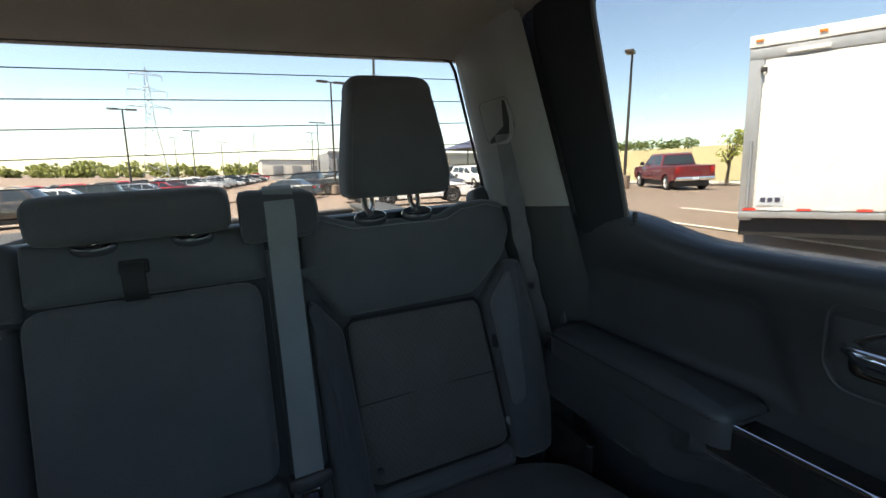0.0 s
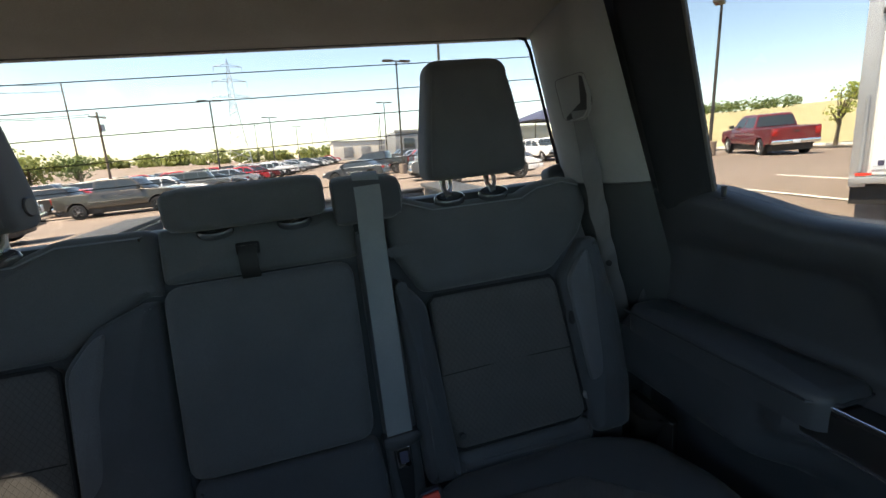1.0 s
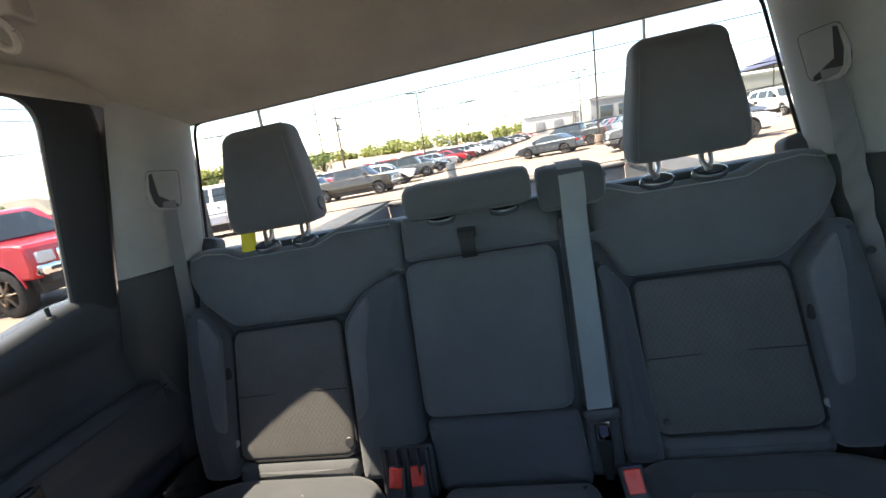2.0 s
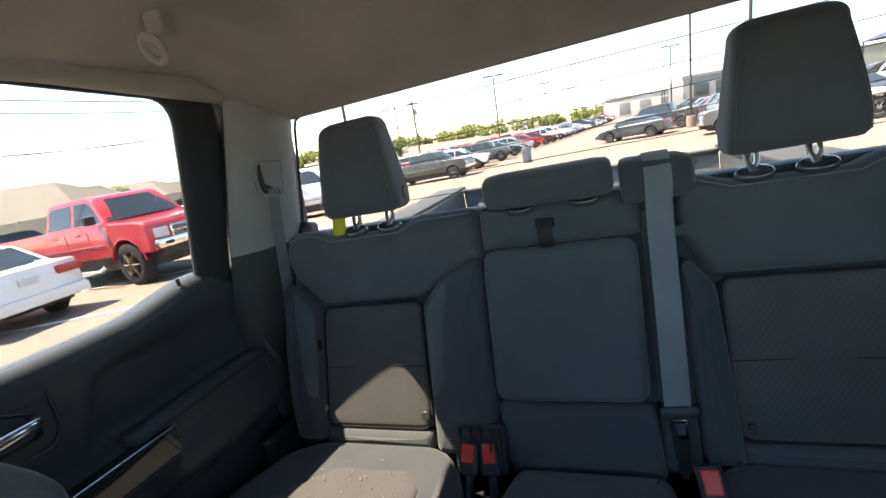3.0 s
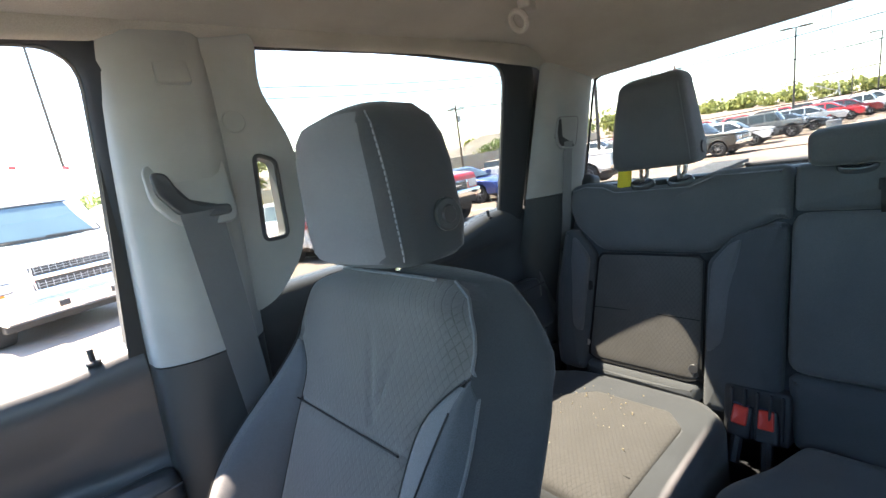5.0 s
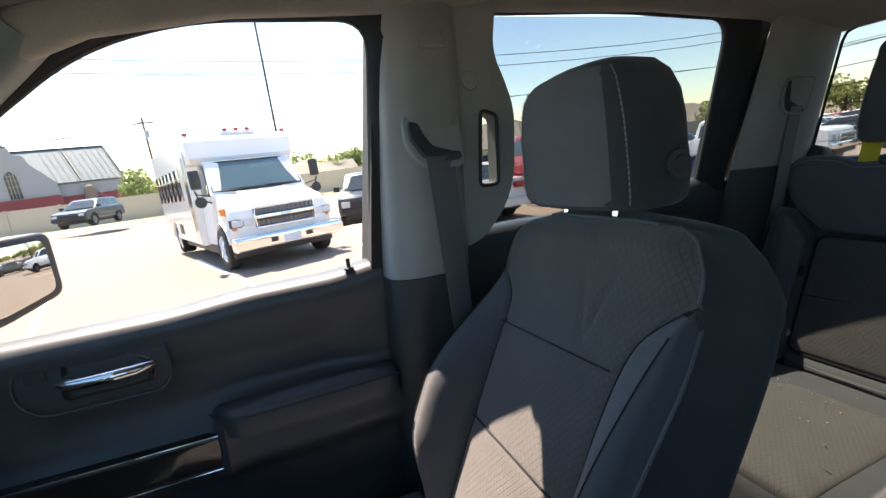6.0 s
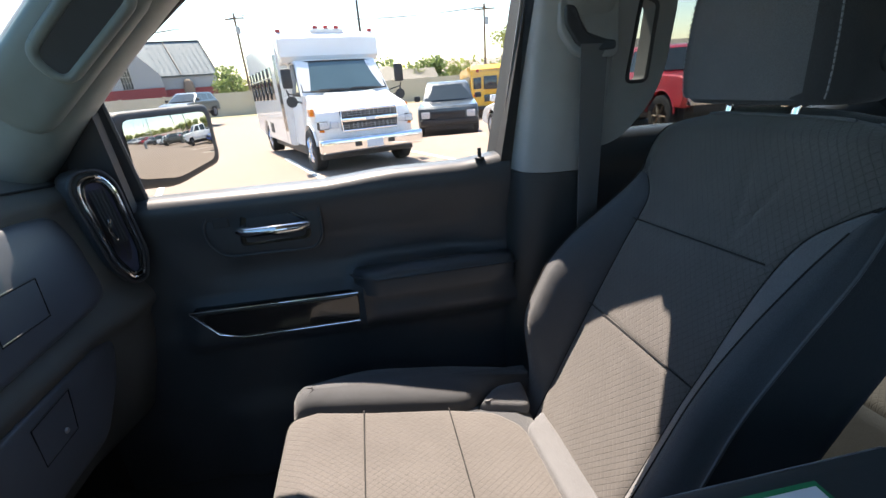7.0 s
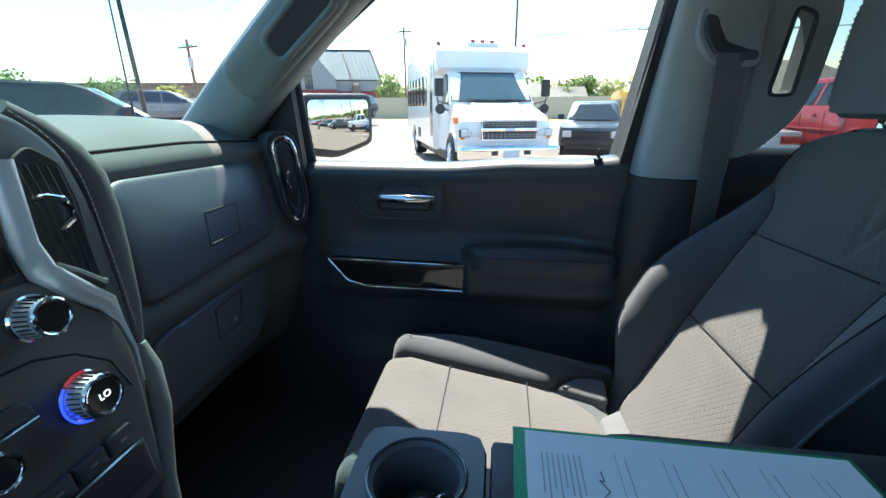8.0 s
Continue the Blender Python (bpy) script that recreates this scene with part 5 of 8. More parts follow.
part("tab", tube([vm @ Vector((0.004, -0.02, 0.008)), vm @ Vector((0.012, 0.0, 0.013)), vm @ Vector((0.006, 0.02, 0.008))], 0.0035, 8), CHROME, ven)

# centre stack
stack = thing("centre_stack", 0, -0.80, 0.9, "dark centre stack with screen, vents and chrome knobs", "centre console")
sm = Matrix.Translation((0.003, -0.722, 1.1465)) @ pose(0, 0, 0, 8, 0, 0) @ Matrix.Translation((0, 0, -1.16)) @ fx
part("housing", pad([(-0.145, 0.90), (0.145, 0.90), (0.155, 1.03), (0.172, 1.12), (0.184, 1.22), (0.187, 1.34), (0.178, 1.40), (0.155, 1.43), (0.130, 1.448), (-0.130, 1.448), (-0.155, 1.43), (-0.178, 1.40), (-0.187, 1.34), (-0.184, 1.22), (-0.172, 1.12), (-0.155, 1.03)], 0.010, -0.010, 0.0, 0.14, 0.02), DARK, stack, m=sm)
line = [sm @ Vector((u, v, -0.006)) for u, v in ((0.132, 1.446), (0.154, 1.427), (0.174, 1.399), (0.181, 1.371), (0.182, 1.338), (0.182, 1.288), (0.181, 1.235), (0.178, 1.180))]
stitches = bmesh.new()
for a, b in zip(line, line[1:]):
    k = max(1, round((b - a).length / 0.007))
    for i in range(k):
        rod(a.lerp(b, (i + 0.15) / k), a.lerp(b, (i + 0.75) / k), 0.0007, 5, stitches)
part("side_stitching", stitches, THREAD, stack, "pale dashed stitching")
part("side_roll", tube([sm @ Vector((u, v, -0.030)) for u, v in ((0.142, 1.450), (0.168, 1.428), (0.192, 1.400), (0.205, 1.370), (0.206, 1.330), (0.202, 1.275), (0.196, 1.210), (0.188, 1.150))], [0.012, 0.017, 0.021, 0.023, 0.023, 0.021, 0.017, 0.010], 12), DASHPAD, stack, "stitched padded roll")
part("control_panel", pad([(-0.140, 0.99), (0.140, 0.99), (0.155, 1.10), (0.161, 1.165), (0.156, 1.205), (0.120, 1.252), (0.09, 1.285), (-0.09, 1.285), (-0.120, 1.252), (-0.156, 1.205), (-0.161, 1.165), (-0.155, 1.10)], 0.004, -0.004, 0.0, 0.02, 0.012), leather_grain("grey_panel_plastic", (0.10, 0.095, 0.09), 0.55), stack, "dark grey control panel", m=sm)
part("silver_bezel", tube([sm @ Vector((u, v, 0.0)) for u, v in ((0.100, 1.400), (0.097, 1.371), (0.092, 1.320), (0.098, 1.289), (0.121, 1.261), (0.149, 1.233), (0.158, 1.205), (0.163, 1.166), (0.157, 1.124))], [0.012, 0.012, 0.012, 0.013, 0.013, 0.011, 0.003, 0.0016, 0.0014], 10, flat=0.5), SATIN, stack, "satin silver bezel")
part("screen", pad([(-0.088, 1.292), (0.080, 1.292), (0.080, 1.405), (-0.088, 1.405)], 0.002, -0.002, 0, 0.01, 0.006), GLOSSBLK, stack, "black display screen", m=sm)
vent = part("vent", pad([(0.113, 1.295), (0.150, 1.258), (0.159, 1.263), (0.168, 1.346), (0.163, 1.392), (0.137, 1.412), (0.116, 1.400), (0.106, 1.345)], 0.002, -0.006, -0.006, 0.01, 0.008), RUBBER, stack, "dark air vent", m=sm)
for k in range(5):
    part("slat", tube([sm @ Vector((0.114 + k * 0.010, 1.396 - k * 0.002, -0.002)), sm @ Vector((0.120 + k * 0.009, 1.352, 0.0)), sm @ Vector((0.123 + k * 0.008, 1.290 - k * 0.006, -0.002))], 0.0012, 6), RUBBER, vent)
part("vent_tab", tube([sm @ Vector(p) for p in ((0.112, 1.360, 0.006), (0.120, 1.360, 0.014), (0.131, 1.355, 0.017), (0.136, 1.345, 0.017), (0.135, 1.334, 0.015), (0.126, 1.325, 0.008))], [0.003, 0.0035, 0.004, 0.004, 0.004, 0.003], 8), CHROME, vent)
part("vent_lip", tube([sm @ Vector(p) for p in ((0.112, 1.292, 0.002), (0.130, 1.276, 0.003), (0.150, 1.256, 0.003), (0.158, 1.258, 0.001))], [0.003, 0.005, 0.006, 0.003], 8), DARK, vent)


def knob(u, v, r, glow, word):
    k = part("knob", disc(u, v, -0.004, r * 1.10, 0.008, n=32), CHROME, stack, "chrome ringed knob", m=sm)
    part("grip", disc(u, v, 0.003, r * 0.95, 0.022, n=40, r2=r * 0.88), SATIN, k, m=sm)
    for i in range(28):
        a = 2 * math.pi * i / 28
        part("ridge", rod(sm @ Vector((u + r * 0.97 * math.cos(a), v + r * 0.97 * math.sin(a), 0.006)), sm @ Vector((u + r * 0.91 * math.cos(a), v + r * 0.91 * math.sin(a), 0.022)), 0.0012, 4), CHROME, k)
    part("rim", tube([sm @ Vector((u + r * 0.83 * math.cos(a), v + r * 0.83 * math.sin(a), 0.025)) for a in [2 * math.pi * i / 32 for i in range(33)]], 0.0022, 8), CHROME, k)
    part("face", disc(u, v, 0.020, r * 0.78, 0.006, n=32), GLOSSBLK, k, m=sm)
    if glow:
        for a0, a1, mtl in ((2.3, 4.7, "blue"), (1.35, 2.2, "red")):
            n = Nodes("%s_light_ring" % mtl)
            n.set(Emission_Color=(0.03, 0.06, 1.0) if mtl == "blue" else (0.9, 0.03, 0.03), Emission_Strength=0.55 if mtl == "blue" else 0.12, Base_Color=(0.02, 0.02, 0.05))
            part("%s_ring" % mtl, tube([sm @ Vector((u - r * 1.08 * math.cos(a0 + (a1 - a0) * i / 20) * -1, v + r * 1.08 * math.sin(a0 + (a1 - a0) * i / 20), 0.004)) for i in range(21)], 0.0012, 6), n.mat, k, "glowing %s ring" % mtl)
    if word:
        c = bpy.data.curves.new("dial_text", 'FONT')
        c.body, c.size, c.align_x, c.align_y, c.extrude = word, 0.0105, 'CENTER', 'CENTER', 0.0003
        tmp = new("tmp", c)
        me = bpy.data.meshes.new_from_object(tmp)
        bpy.data.objects.remove(tmp)
        b = bmesh.new()
        b.from_mesh(me)
        n = Nodes("lit_display_text")
        n.set(Emission_Color=(0.9, 0.95, 1.0), Emission_Strength=0.5, Base_Color=(0.8, 0.8, 0.8))
        part("dial_text", b, n.mat, k, "lit characters", m=sm @ Matrix.Translation((u, v, 0.0268)), smooth=False)


knob(0.072, 1.252, 0.0210, False, "")
knob(0.087, 1.153, 0.0250, True, "LO")
knob(-0.014, 1.148, 0.0190, False, "")
for k in range(3):
    part("key", pad([(0.010 + k * 0.038, 1.070), (0.046 + k * 0.038, 1.070), (0.045 + k * 0.038, 1.093), (0.009 + k * 0.038, 1.093)], 0.003, 0.003, 0.001, 0.01, 0.003), DARK, stack, "dark flush key", m=sm)
    part("key_mark", box(0.024 + k * 0.038, 0.032 + k * 0.038, 1.080, 1.083, 0.0035, 0.0042), THREAD, stack, m=sm)
part("key_edge", tube([sm @ Vector((0.004, 1.066, 0.003)), sm @ Vector((0.124, 1.066, 0.003))], 0.0024, 6), CHROME, stack, "bright edge below the keys")
part("key_plinth", pad([(0.0, 1.010), (0.132, 1.010), (0.132, 1.063), (0.0, 1.063)], 0.004, -0.001, 0, 0.006, 0.006), DARKER, stack, m=sm)
part("panel_groove", tube([sm @ Vector((u, v, -0.0035)) for u, v in ((0.0, 1.214), (0.025, 1.215), (0.061, 1.212), (0.098, 1.197), (0.131, 1.168), (0.143, 1.128))], 0.0014, 6), GAP, stack)
part("switch", pad([(-0.03, 1.164), (0.042, 1.164), (0.042, 1.178), (0.034, 1.185), (-0.03, 1.185)], 0.002, 0.0, 0.001, 0.008, 0.004), DARK, stack, "dark rocker switch", m=sm)
part("switch_edge", tube([sm @ Vector((-0.03, 1.162, 0.0015)), sm @ Vector((0.042, 1.163, 0.0015))], 0.0016, 6), CHROME, stack)
part("small_button", pad([(0.022, 1.231), (0.040, 1.231), (0.040, 1.248), (0.022, 1.248)], 0.002, 0.0, 0.001, 0.008, 0.003), DARKER, stack, m=sm)
part("knee_pad", tube([sm @ Vector((u, v, -0.022)) for u, v in ((0.188, 1.160), (0.187, 1.125), (0.178, 1.07), (0.164, 1.03), (0.147, 0.98), (0.130, 0.88))], [0.008, 0.016, 0.018, 0.018, 0.018, 0.018], 12), leather_grain("grey_knee_pad", (0.17, 0.175, 0.17), 0.55), stack, "grey padded knee bolster")

console = thing("floor_console", 0, -0.25, 0.56, "dark floor console with cup holders and padded lid", "centre console")
part("body", box(-0.160, 0.160, -0.44, 0.13, 0.56, 1.032, 0.02), DARK, console)
top = bmesh.new()
hole = [(-0.078 + 0.043 * math.cos(2 * math.pi * k / 32), -0.362 + 0.043 * math.sin(2 * math.pi * k / 32)) for k in range(32)]
sq = []
for k in range(32):
    a = 2 * math.pi * k / 32
    c, s_ = math.cos(a), math.sin(a)
    q = (abs(c) ** 7 + abs(s_) ** 7) ** (1 / 7)
    sq.append((-0.078 + 0.068 * c / q, -0.362 + 0.068 * s_ / q))
rings = [[(x, y, 1.03) for x, y in sq], [(x, y, 1.078) for x, y in sq], [(-0.078 + (x + 0.078) * 0.97, -0.362 + (y + 0.362) * 0.97, 1.085) for x, y in sq], [(-0.078 + (x + 0.078) * 1.10, -0.362 + (y + 0.362) * 1.10, 1.086) for x, y in hole], [(x, y, 1.082) for x, y in hole], [(-0.078 + (x + 0.078) * 0.9, -0.362 + (y + 0.362) * 0.9, 1.032) for x, y in hole]]
loft(rings, bm=top)
part("cup_holder", top, leather_grain("grey_console_plastic", (0.13, 0.135, 0.145), 0.4), console, "grey cup holder ring")
part("cup_ring", tube([(-0.078 + 0.049 * math.cos(a), -0.362 + 0.049 * math.sin(a), 1.087) for a in [2 * math.pi * i / 36 for i in range(37)]], 0.0018, 8), COLLAR, console)
part("tray", box(-0.145, -0.005, -0.290, -0.262, 1.03, 1.078, 0.006), DARKER, console)
part("second_tray", box(0.0, 0.15, -0.43, -0.262, 1.03, 1.078, 0.01), DARK, console)
part("lid_support", box(-0.085, 0.145, -0.195, 0.13, 1.03, 1.118, 0.012), DARKER, console)
part("lid", pad([(-0.098, -0.212), (0.165, -0.212), (0.165, 0.15), (-0.098, 0.15)], 0.022, 0.010, 0.005, 0.055, 0.045), LOWTRIM, console, "padded console lid", m=Matrix.Translation((0, 0, 1.142)))
part("lid_stitching", tube([(-0.094, -0.17 + 0.03 * k, 1.142) for k in range(10)], 0.0012, 5), THREAD, console)
ky = thing("key_fob", -0.07, -0.36, 1.033, "dark key fob with metal ring in the cup holder", "keys")
part("fob", box(-0.095, -0.062, -0.375, -0.345, 1.034, 1.052, 0.006), GLOSSBLK, ky)
part("key_ring", tube([(-0.075 + 0.013 * math.cos(a), -0.335 + 0.013 * math.sin(a), 1.056 + 0.006 * math.sin(a)) for a in [2 * math.pi * i / 20 for i in range(21)]], 0.0016, 6), CHROME, ky)
part("key_blade", box(-0.068, -0.060, -0.352, -0.318, 1.052, 1.056, 0.001), METAL, ky)
# folder with papers on the console lid
fo = thing("paper_folder", 0.03, -0.08, 1.166, "green card folder with printed papers on the console lid", "folder")
fm = Matrix.Translation((-0.070, -0.272, 1.1585)) @ pose(0, 0, 0, 0, 0, -0.5)
part("cover", box(0, 0.228, 0, 0.268, 0, 0.003, 0.001), GREEN, fo, m=fm)
sheet = part("sheet", box(0.006, 0.222, 0.010, 0.262, 0.0035, 0.005), PAPER, fo, "white printed sheet", m=fm)
rnd = random.Random(8)
for k in range(8):
    part("print_bar", box(0.030 + 0.0, 0.030 + rnd.uniform(0.03, 0.07), 0.022 + 0.0042 * k, 0.0232 + 0.0042 * k, 0.005, 0.0053), PRINT, sheet, m=fm)
for k in range(5):
    part("print_bar", box(0.024, 0.12, 0.080 + 0.036 * k, 0.0806 + 0.036 * k, 0.005, 0.0053), PRINT, sheet, m=fm)
    part("print_bar", box(0.030, 0.030 + rnd.uniform(0.02, 0.05), 0.087 + 0.036 * k, 0.0882 + 0.036 * k, 0.005, 0.0053), PRINT, sheet, m=fm)
part("pen_stroke", tube([fm @ Vector((0.045 + 0.012 * k * 0.5 + 0.004 * math.sin(k * 2.1), 0.066 + 0.005 * math.sin(k * 2.9), 0.0055)) for k in range(10)], 0.0004, 5), INK, sheet)

# ---- ground ----
UPRIGHT = {}       # what stands plumb on the sloping lot, and the height at which it keeps its place
LEVEL = []         # what is built on the level already


def ground_z(x, y):
    """The paving under the leaning truck's own axes: level with it, and falling gently away on the driver's side."""
    driver_side = -0.038 * max(0.0, x - 7.0) * (1 - smooth_step(25, 60, x)) - 0.66 * smooth_step(25, 60, x)
    behind = -0.50 * smooth_step(10, 28, y)
    across = -0.55 * (smooth_step(14.0, 17.0, -x) - smooth_step(30, 45, -x)) * (1 - smooth_step(8, 14, y)) * smooth_step(-5.0, 0.0, y)
    across += 0.76 * (smooth_step(14.0, 24.0, -x) - smooth_step(30, 50, -x)) * smooth_step(-2.0, -7.5, y)
    return driver_side + behind * (1 - smooth_step(8, 22, x)) + across


def lot_z(x, y):
    """The height of the ground: the lot's slope, which runs out behind the last row of cars."""
    return (0.0523 * max(-400.0, min(60.0, x)) + ground_z(x, y)) * (1 - smooth_step(115, 230, y))


n = Nodes("pale_concrete_paving")
big, mid_n, fine = n.noise(0.08, 5), n.noise(1.3, 5), n.noise(60.0, 3)
col = n.mix(n.span(big, 0.35, 0.65), (0.215, 0.163, 0.128), (0.268, 0.205, 0.164))
col = n.mix(n.span(mid_n, 0.45, 0.75, 0.0, 0.35), col, (0.165, 0.130, 0.100))
col = n.mix(n.span(fine, 0.3, 0.7, 0.0, 0.25), col, (0.130, 0.106, 0.086))
n.set(Base_Color=col, Roughness=0.9)
n.bump(fine, 0.004, 0.4)
PAVING = n.mat
xs = [-1500, -400, -120, -60, -45, -38, -30, -20, -17, -16, -15, -14, -6, 0, 3, 6, 10, 15, 20, 25, 32, 40, 48, 60, 120, 300, 1500]
bm = loft([[(x, y, lot_z(x, y)) for x in xs] for y in (-1500, -60, -20, 0, 8, 10, 12, 14, 17, 20, 23, 26, 28, 60, 115, 135, 155, 175, 200, 230, 1500)], closed=False)
LEVEL.append(setting("ground", bm, PAVING, "sunlit tan concrete car park paving", "ground"))

# ---- the truck's own load bed, hood and antenna ----
BODY = bpy.data.materials["grey_body_paint"]
bed = thing("load_bed", 0, 2.25, 0.6, "grey pickup load bed behind the cab", "load bed")
BEDLINE = plain("scuffed_bed_liner", (0.05, 0.05, 0.05), 0.7, vary=0.3)
part("bed_floor", box(-0.95, 0.95, 1.34, 3.20, 0.72, 0.80, 0.01), BEDLINE, bed)
for s in (-1, 1):
    part("bed_side", box(min(s * 0.80, s * 0.98), max(s * 0.80, s * 0.98), 1.34, 3.22, 0.60, 1.225, 0.02), BODY, bed)
    part("rail_cap", box(min(s * 0.78, s * 0.99), max(s * 0.78, s * 0.99), 1.34, 3.22, 1.227, 1.250, 0.01), BEDLINE, bed)
part("front_board", box(-0.80, 0.80, 1.31, 1.37, 0.60, 1.24, 0.02), BODY, bed)
gate = part("tailgate", box(-0.80, 0.80, 3.20, 3.26, 0.75, 1.20, 0.015), plain("grey_tailgate", (0.17, 0.17, 0.17), 0.6), bed, "grey tailgate inner panel")
part("gate_cap", box(-0.80, 0.80, 3.185, 3.27, 1.20, 1.222, 0.008), BEDLINE, gate)
for k in range(6):
    part("gate_hole", disc(-0.68 + 0.27 * k, 3.203, 1.165, 0.014, -0.006, 'y', 14), INK, gate)
hood = thing("hood", 0, -2.2, 0.6, "grey hood and fenders ahead of the windscreen", "hood")
part("panel", box(-0.93, 0.93, -3.0, -1.50, 0.60, 1.20, 0.06, seg=3), BODY, hood)
setting("trim_cowl", box(-0.93, 0.93, -1.56, -1.42, 0.60, 1.31, 0.02), DARKER, "black plastic cowl below the windscreen", "trim")
for s in (-1, 1):
    setting("trim_kick_panel", box(min(s * 0.84, s * 0.95), max(s * 0.84, s * 0.95), -1.50, -0.985, 0.45, 1.33, 0.02), DARKER, "black footwell side panel", "trim")
    setting("wall_side", box(min(s * 0.90, s * 0.98), max(s * 0.90, s * 0.98), -1.5, 1.30, 0.40, 0.56, 0.01), DARKER, "dark door sill panel", "wall")
    setting("trim_rear_corner_shell", box(min(s * 0.80, s * 0.97), max(s * 0.80, s * 0.97), 1.07, 1.31, 0.50, 1.32, 0.01), BODY, "painted cab corner behind the rear door", "panel")
    c = loft([[(s * 0.845, 1.075, 1.30), (s * 0.97, 1.075, 1.30), (s * 0.97, 1.33, 1.30), (s * 0.755, 1.33, 1.30)], [(s * 0.725, 1.075, 1.83), (s * 0.80, 1.075, 1.83), (s * 0.80, 1.31, 1.83), (s * 0.69, 1.31, 1.83)]])
    setting("trim_cab_corner", c, BODY, "painted cab corner beside the back window", "panel")
    c = loft([[(s * 0.83, -0.02, 1.28), (s * 0.95, -0.02, 1.28), (s * 0.95, 0.20, 1.28), (s * 0.83, 0.20, 1.28)], [(s * 0.72, 0.05, 1.84), (s * 0.80, 0.05, 1.84), (s * 0.80, 0.24, 1.84), (s * 0.72, 0.24, 1.84)]])
    setting("trim_pillar_shell", c, RUBBER, "black outer middle pillar", "panel")
ant = thing("antenna", -0.975, -1.385, 1.15, "thin black whip antenna on the fender", "antenna")
part("mast", rod((-0.975, -1.385, 1.17), (-0.966, -1.383, 1.98), 0.0032, 8, r2=0.002), RUBBER, ant)
part("base", disc(-0.975, -1.385, 1.16, 0.02, 0.03, n=14), RUBBER, ant)

# ---- vehicles ----
def arch(cy, r, z0, n=9):
    """A wheel arch in a side outline, run from front to back."""
    a0 = math.asin(min(0.95, max(-0.95, (z0 - 0.38) / r)))
    return [(cy + r * math.cos(a), 0.38 + r * math.sin(a)) for a in [a0 + (math.pi - 2 * a0) * k / n for k in range(n + 1)]]


def hull(outline_pts, half, taper_z, ends, nose=0.18):
    """A body from its side outline (y, z): wide, with rounded shoulders, its ends bowed in plan. half(z) is the half width at a height."""
    pts = [Vector(p) for p in outline_pts]
    k = len(pts)
    inner = inset(pts, 0.035)
    y0, y1 = ends
    rings = []
    for f, src in ((-1.0, inner), (-0.965, pts), (-0.75, pts), (-0.35, pts), (0.35, pts), (0.75, pts), (0.965, pts), (1.0, inner)):
        ring = []
        for p in src:
            y = p.x
            bow = nose * abs(f) ** 3
            y -= bow * smooth_step(y1 - 0.9, y1, y)
            y += 0.6 * bow * (1 - smooth_step(y0, y0 + 0.9, y))
            ring.append((f * half(p.y), y, p.y))
        rings.append(ring)
    bm = loft(rings)
    bmesh.ops.triangulate(bm, faces=[f for f in bm.faces if len(f.verts) > 4])
    return bm


def wheel(parent, x, y, r, w, s, lifted=0.0, rim=None, spokes=6):
    t = bmesh.new()
    prof = [(0.62, -0.45), (0.9, -0.5), (0.98, -0.42), (1.0, -0.2), (1.0, 0.2), (0.98, 0.42), (0.9, 0.5), (0.62, 0.45)]
    loft([[(x + w * d, y + r * q * math.cos(a), r + r * q * math.sin(a)) for q, d in prof] for a in [2 * math.pi * i / 28 for i in range(29)]], closed=False, bm=t)
    wh = part("wheel", t, TYRE, parent)
    b = bmesh.new()
    xo = x + s * w * 0.40
    loft([[(xo - s * d, y + r * q * math.cos(a), r + r * q * math.sin(a)) for a in [2 * math.pi * i / 24 for i in range(24)]] for q, d in ((0.64, 0.0), (0.60, -0.012), (0.56, 0.02), (0.55, 0.05))], cap0=False, cap1=False, bm=b)
    disc(xo - s * 0.02, y, r, r * 0.17, 0.03, 'x', 14, bm=b)
    for i in range(spokes):
        a = 2 * math.pi * i / spokes
        tube([(xo + s * 0.01, y + r * 0.12 * math.cos(a), r + r * 0.12 * math.sin(a)), (xo + s * 0.0, y + r * 0.58 * math.cos(a), r + r * 0.58 * math.sin(a))], [r * 0.11, r * 0.08], 6, b, flat=0.4)
    part("rim", b, rim or RIM, wh)
    part("hub_recess", disc(xo - s * 0.055, y, r, r * 0.52, 0.004, 'x', 20), DARKTRIM, wh)


def quad_pane(name, pts, parent, material=None):
    return part(name, slab(pts, 0.012), material or CARGLASS, parent, smooth=False)


def bar(x0, x1, y0, y1, z0, z1, r=0.02):
    return box(x0, x1, y0, y1, z0, z1, r)


KINDS = {
    # nose y, tail y, half width, front axle, rear axle, wheel radius, sill z
    "pickup": (2.92, -2.95, 0.99, 1.95, -1.85, 0.40, 0.52),
    "suv": (2.42, -2.40, 0.95, 1.48, -1.42, 0.37, 0.42),
    "sedan": (2.38, -2.36, 0.91, 1.42, -1.38, 0.33, 0.32),
    "jeep": (2.12, -2.10, 0.92, 1.40, -1.40, 0.40, 0.52),
}


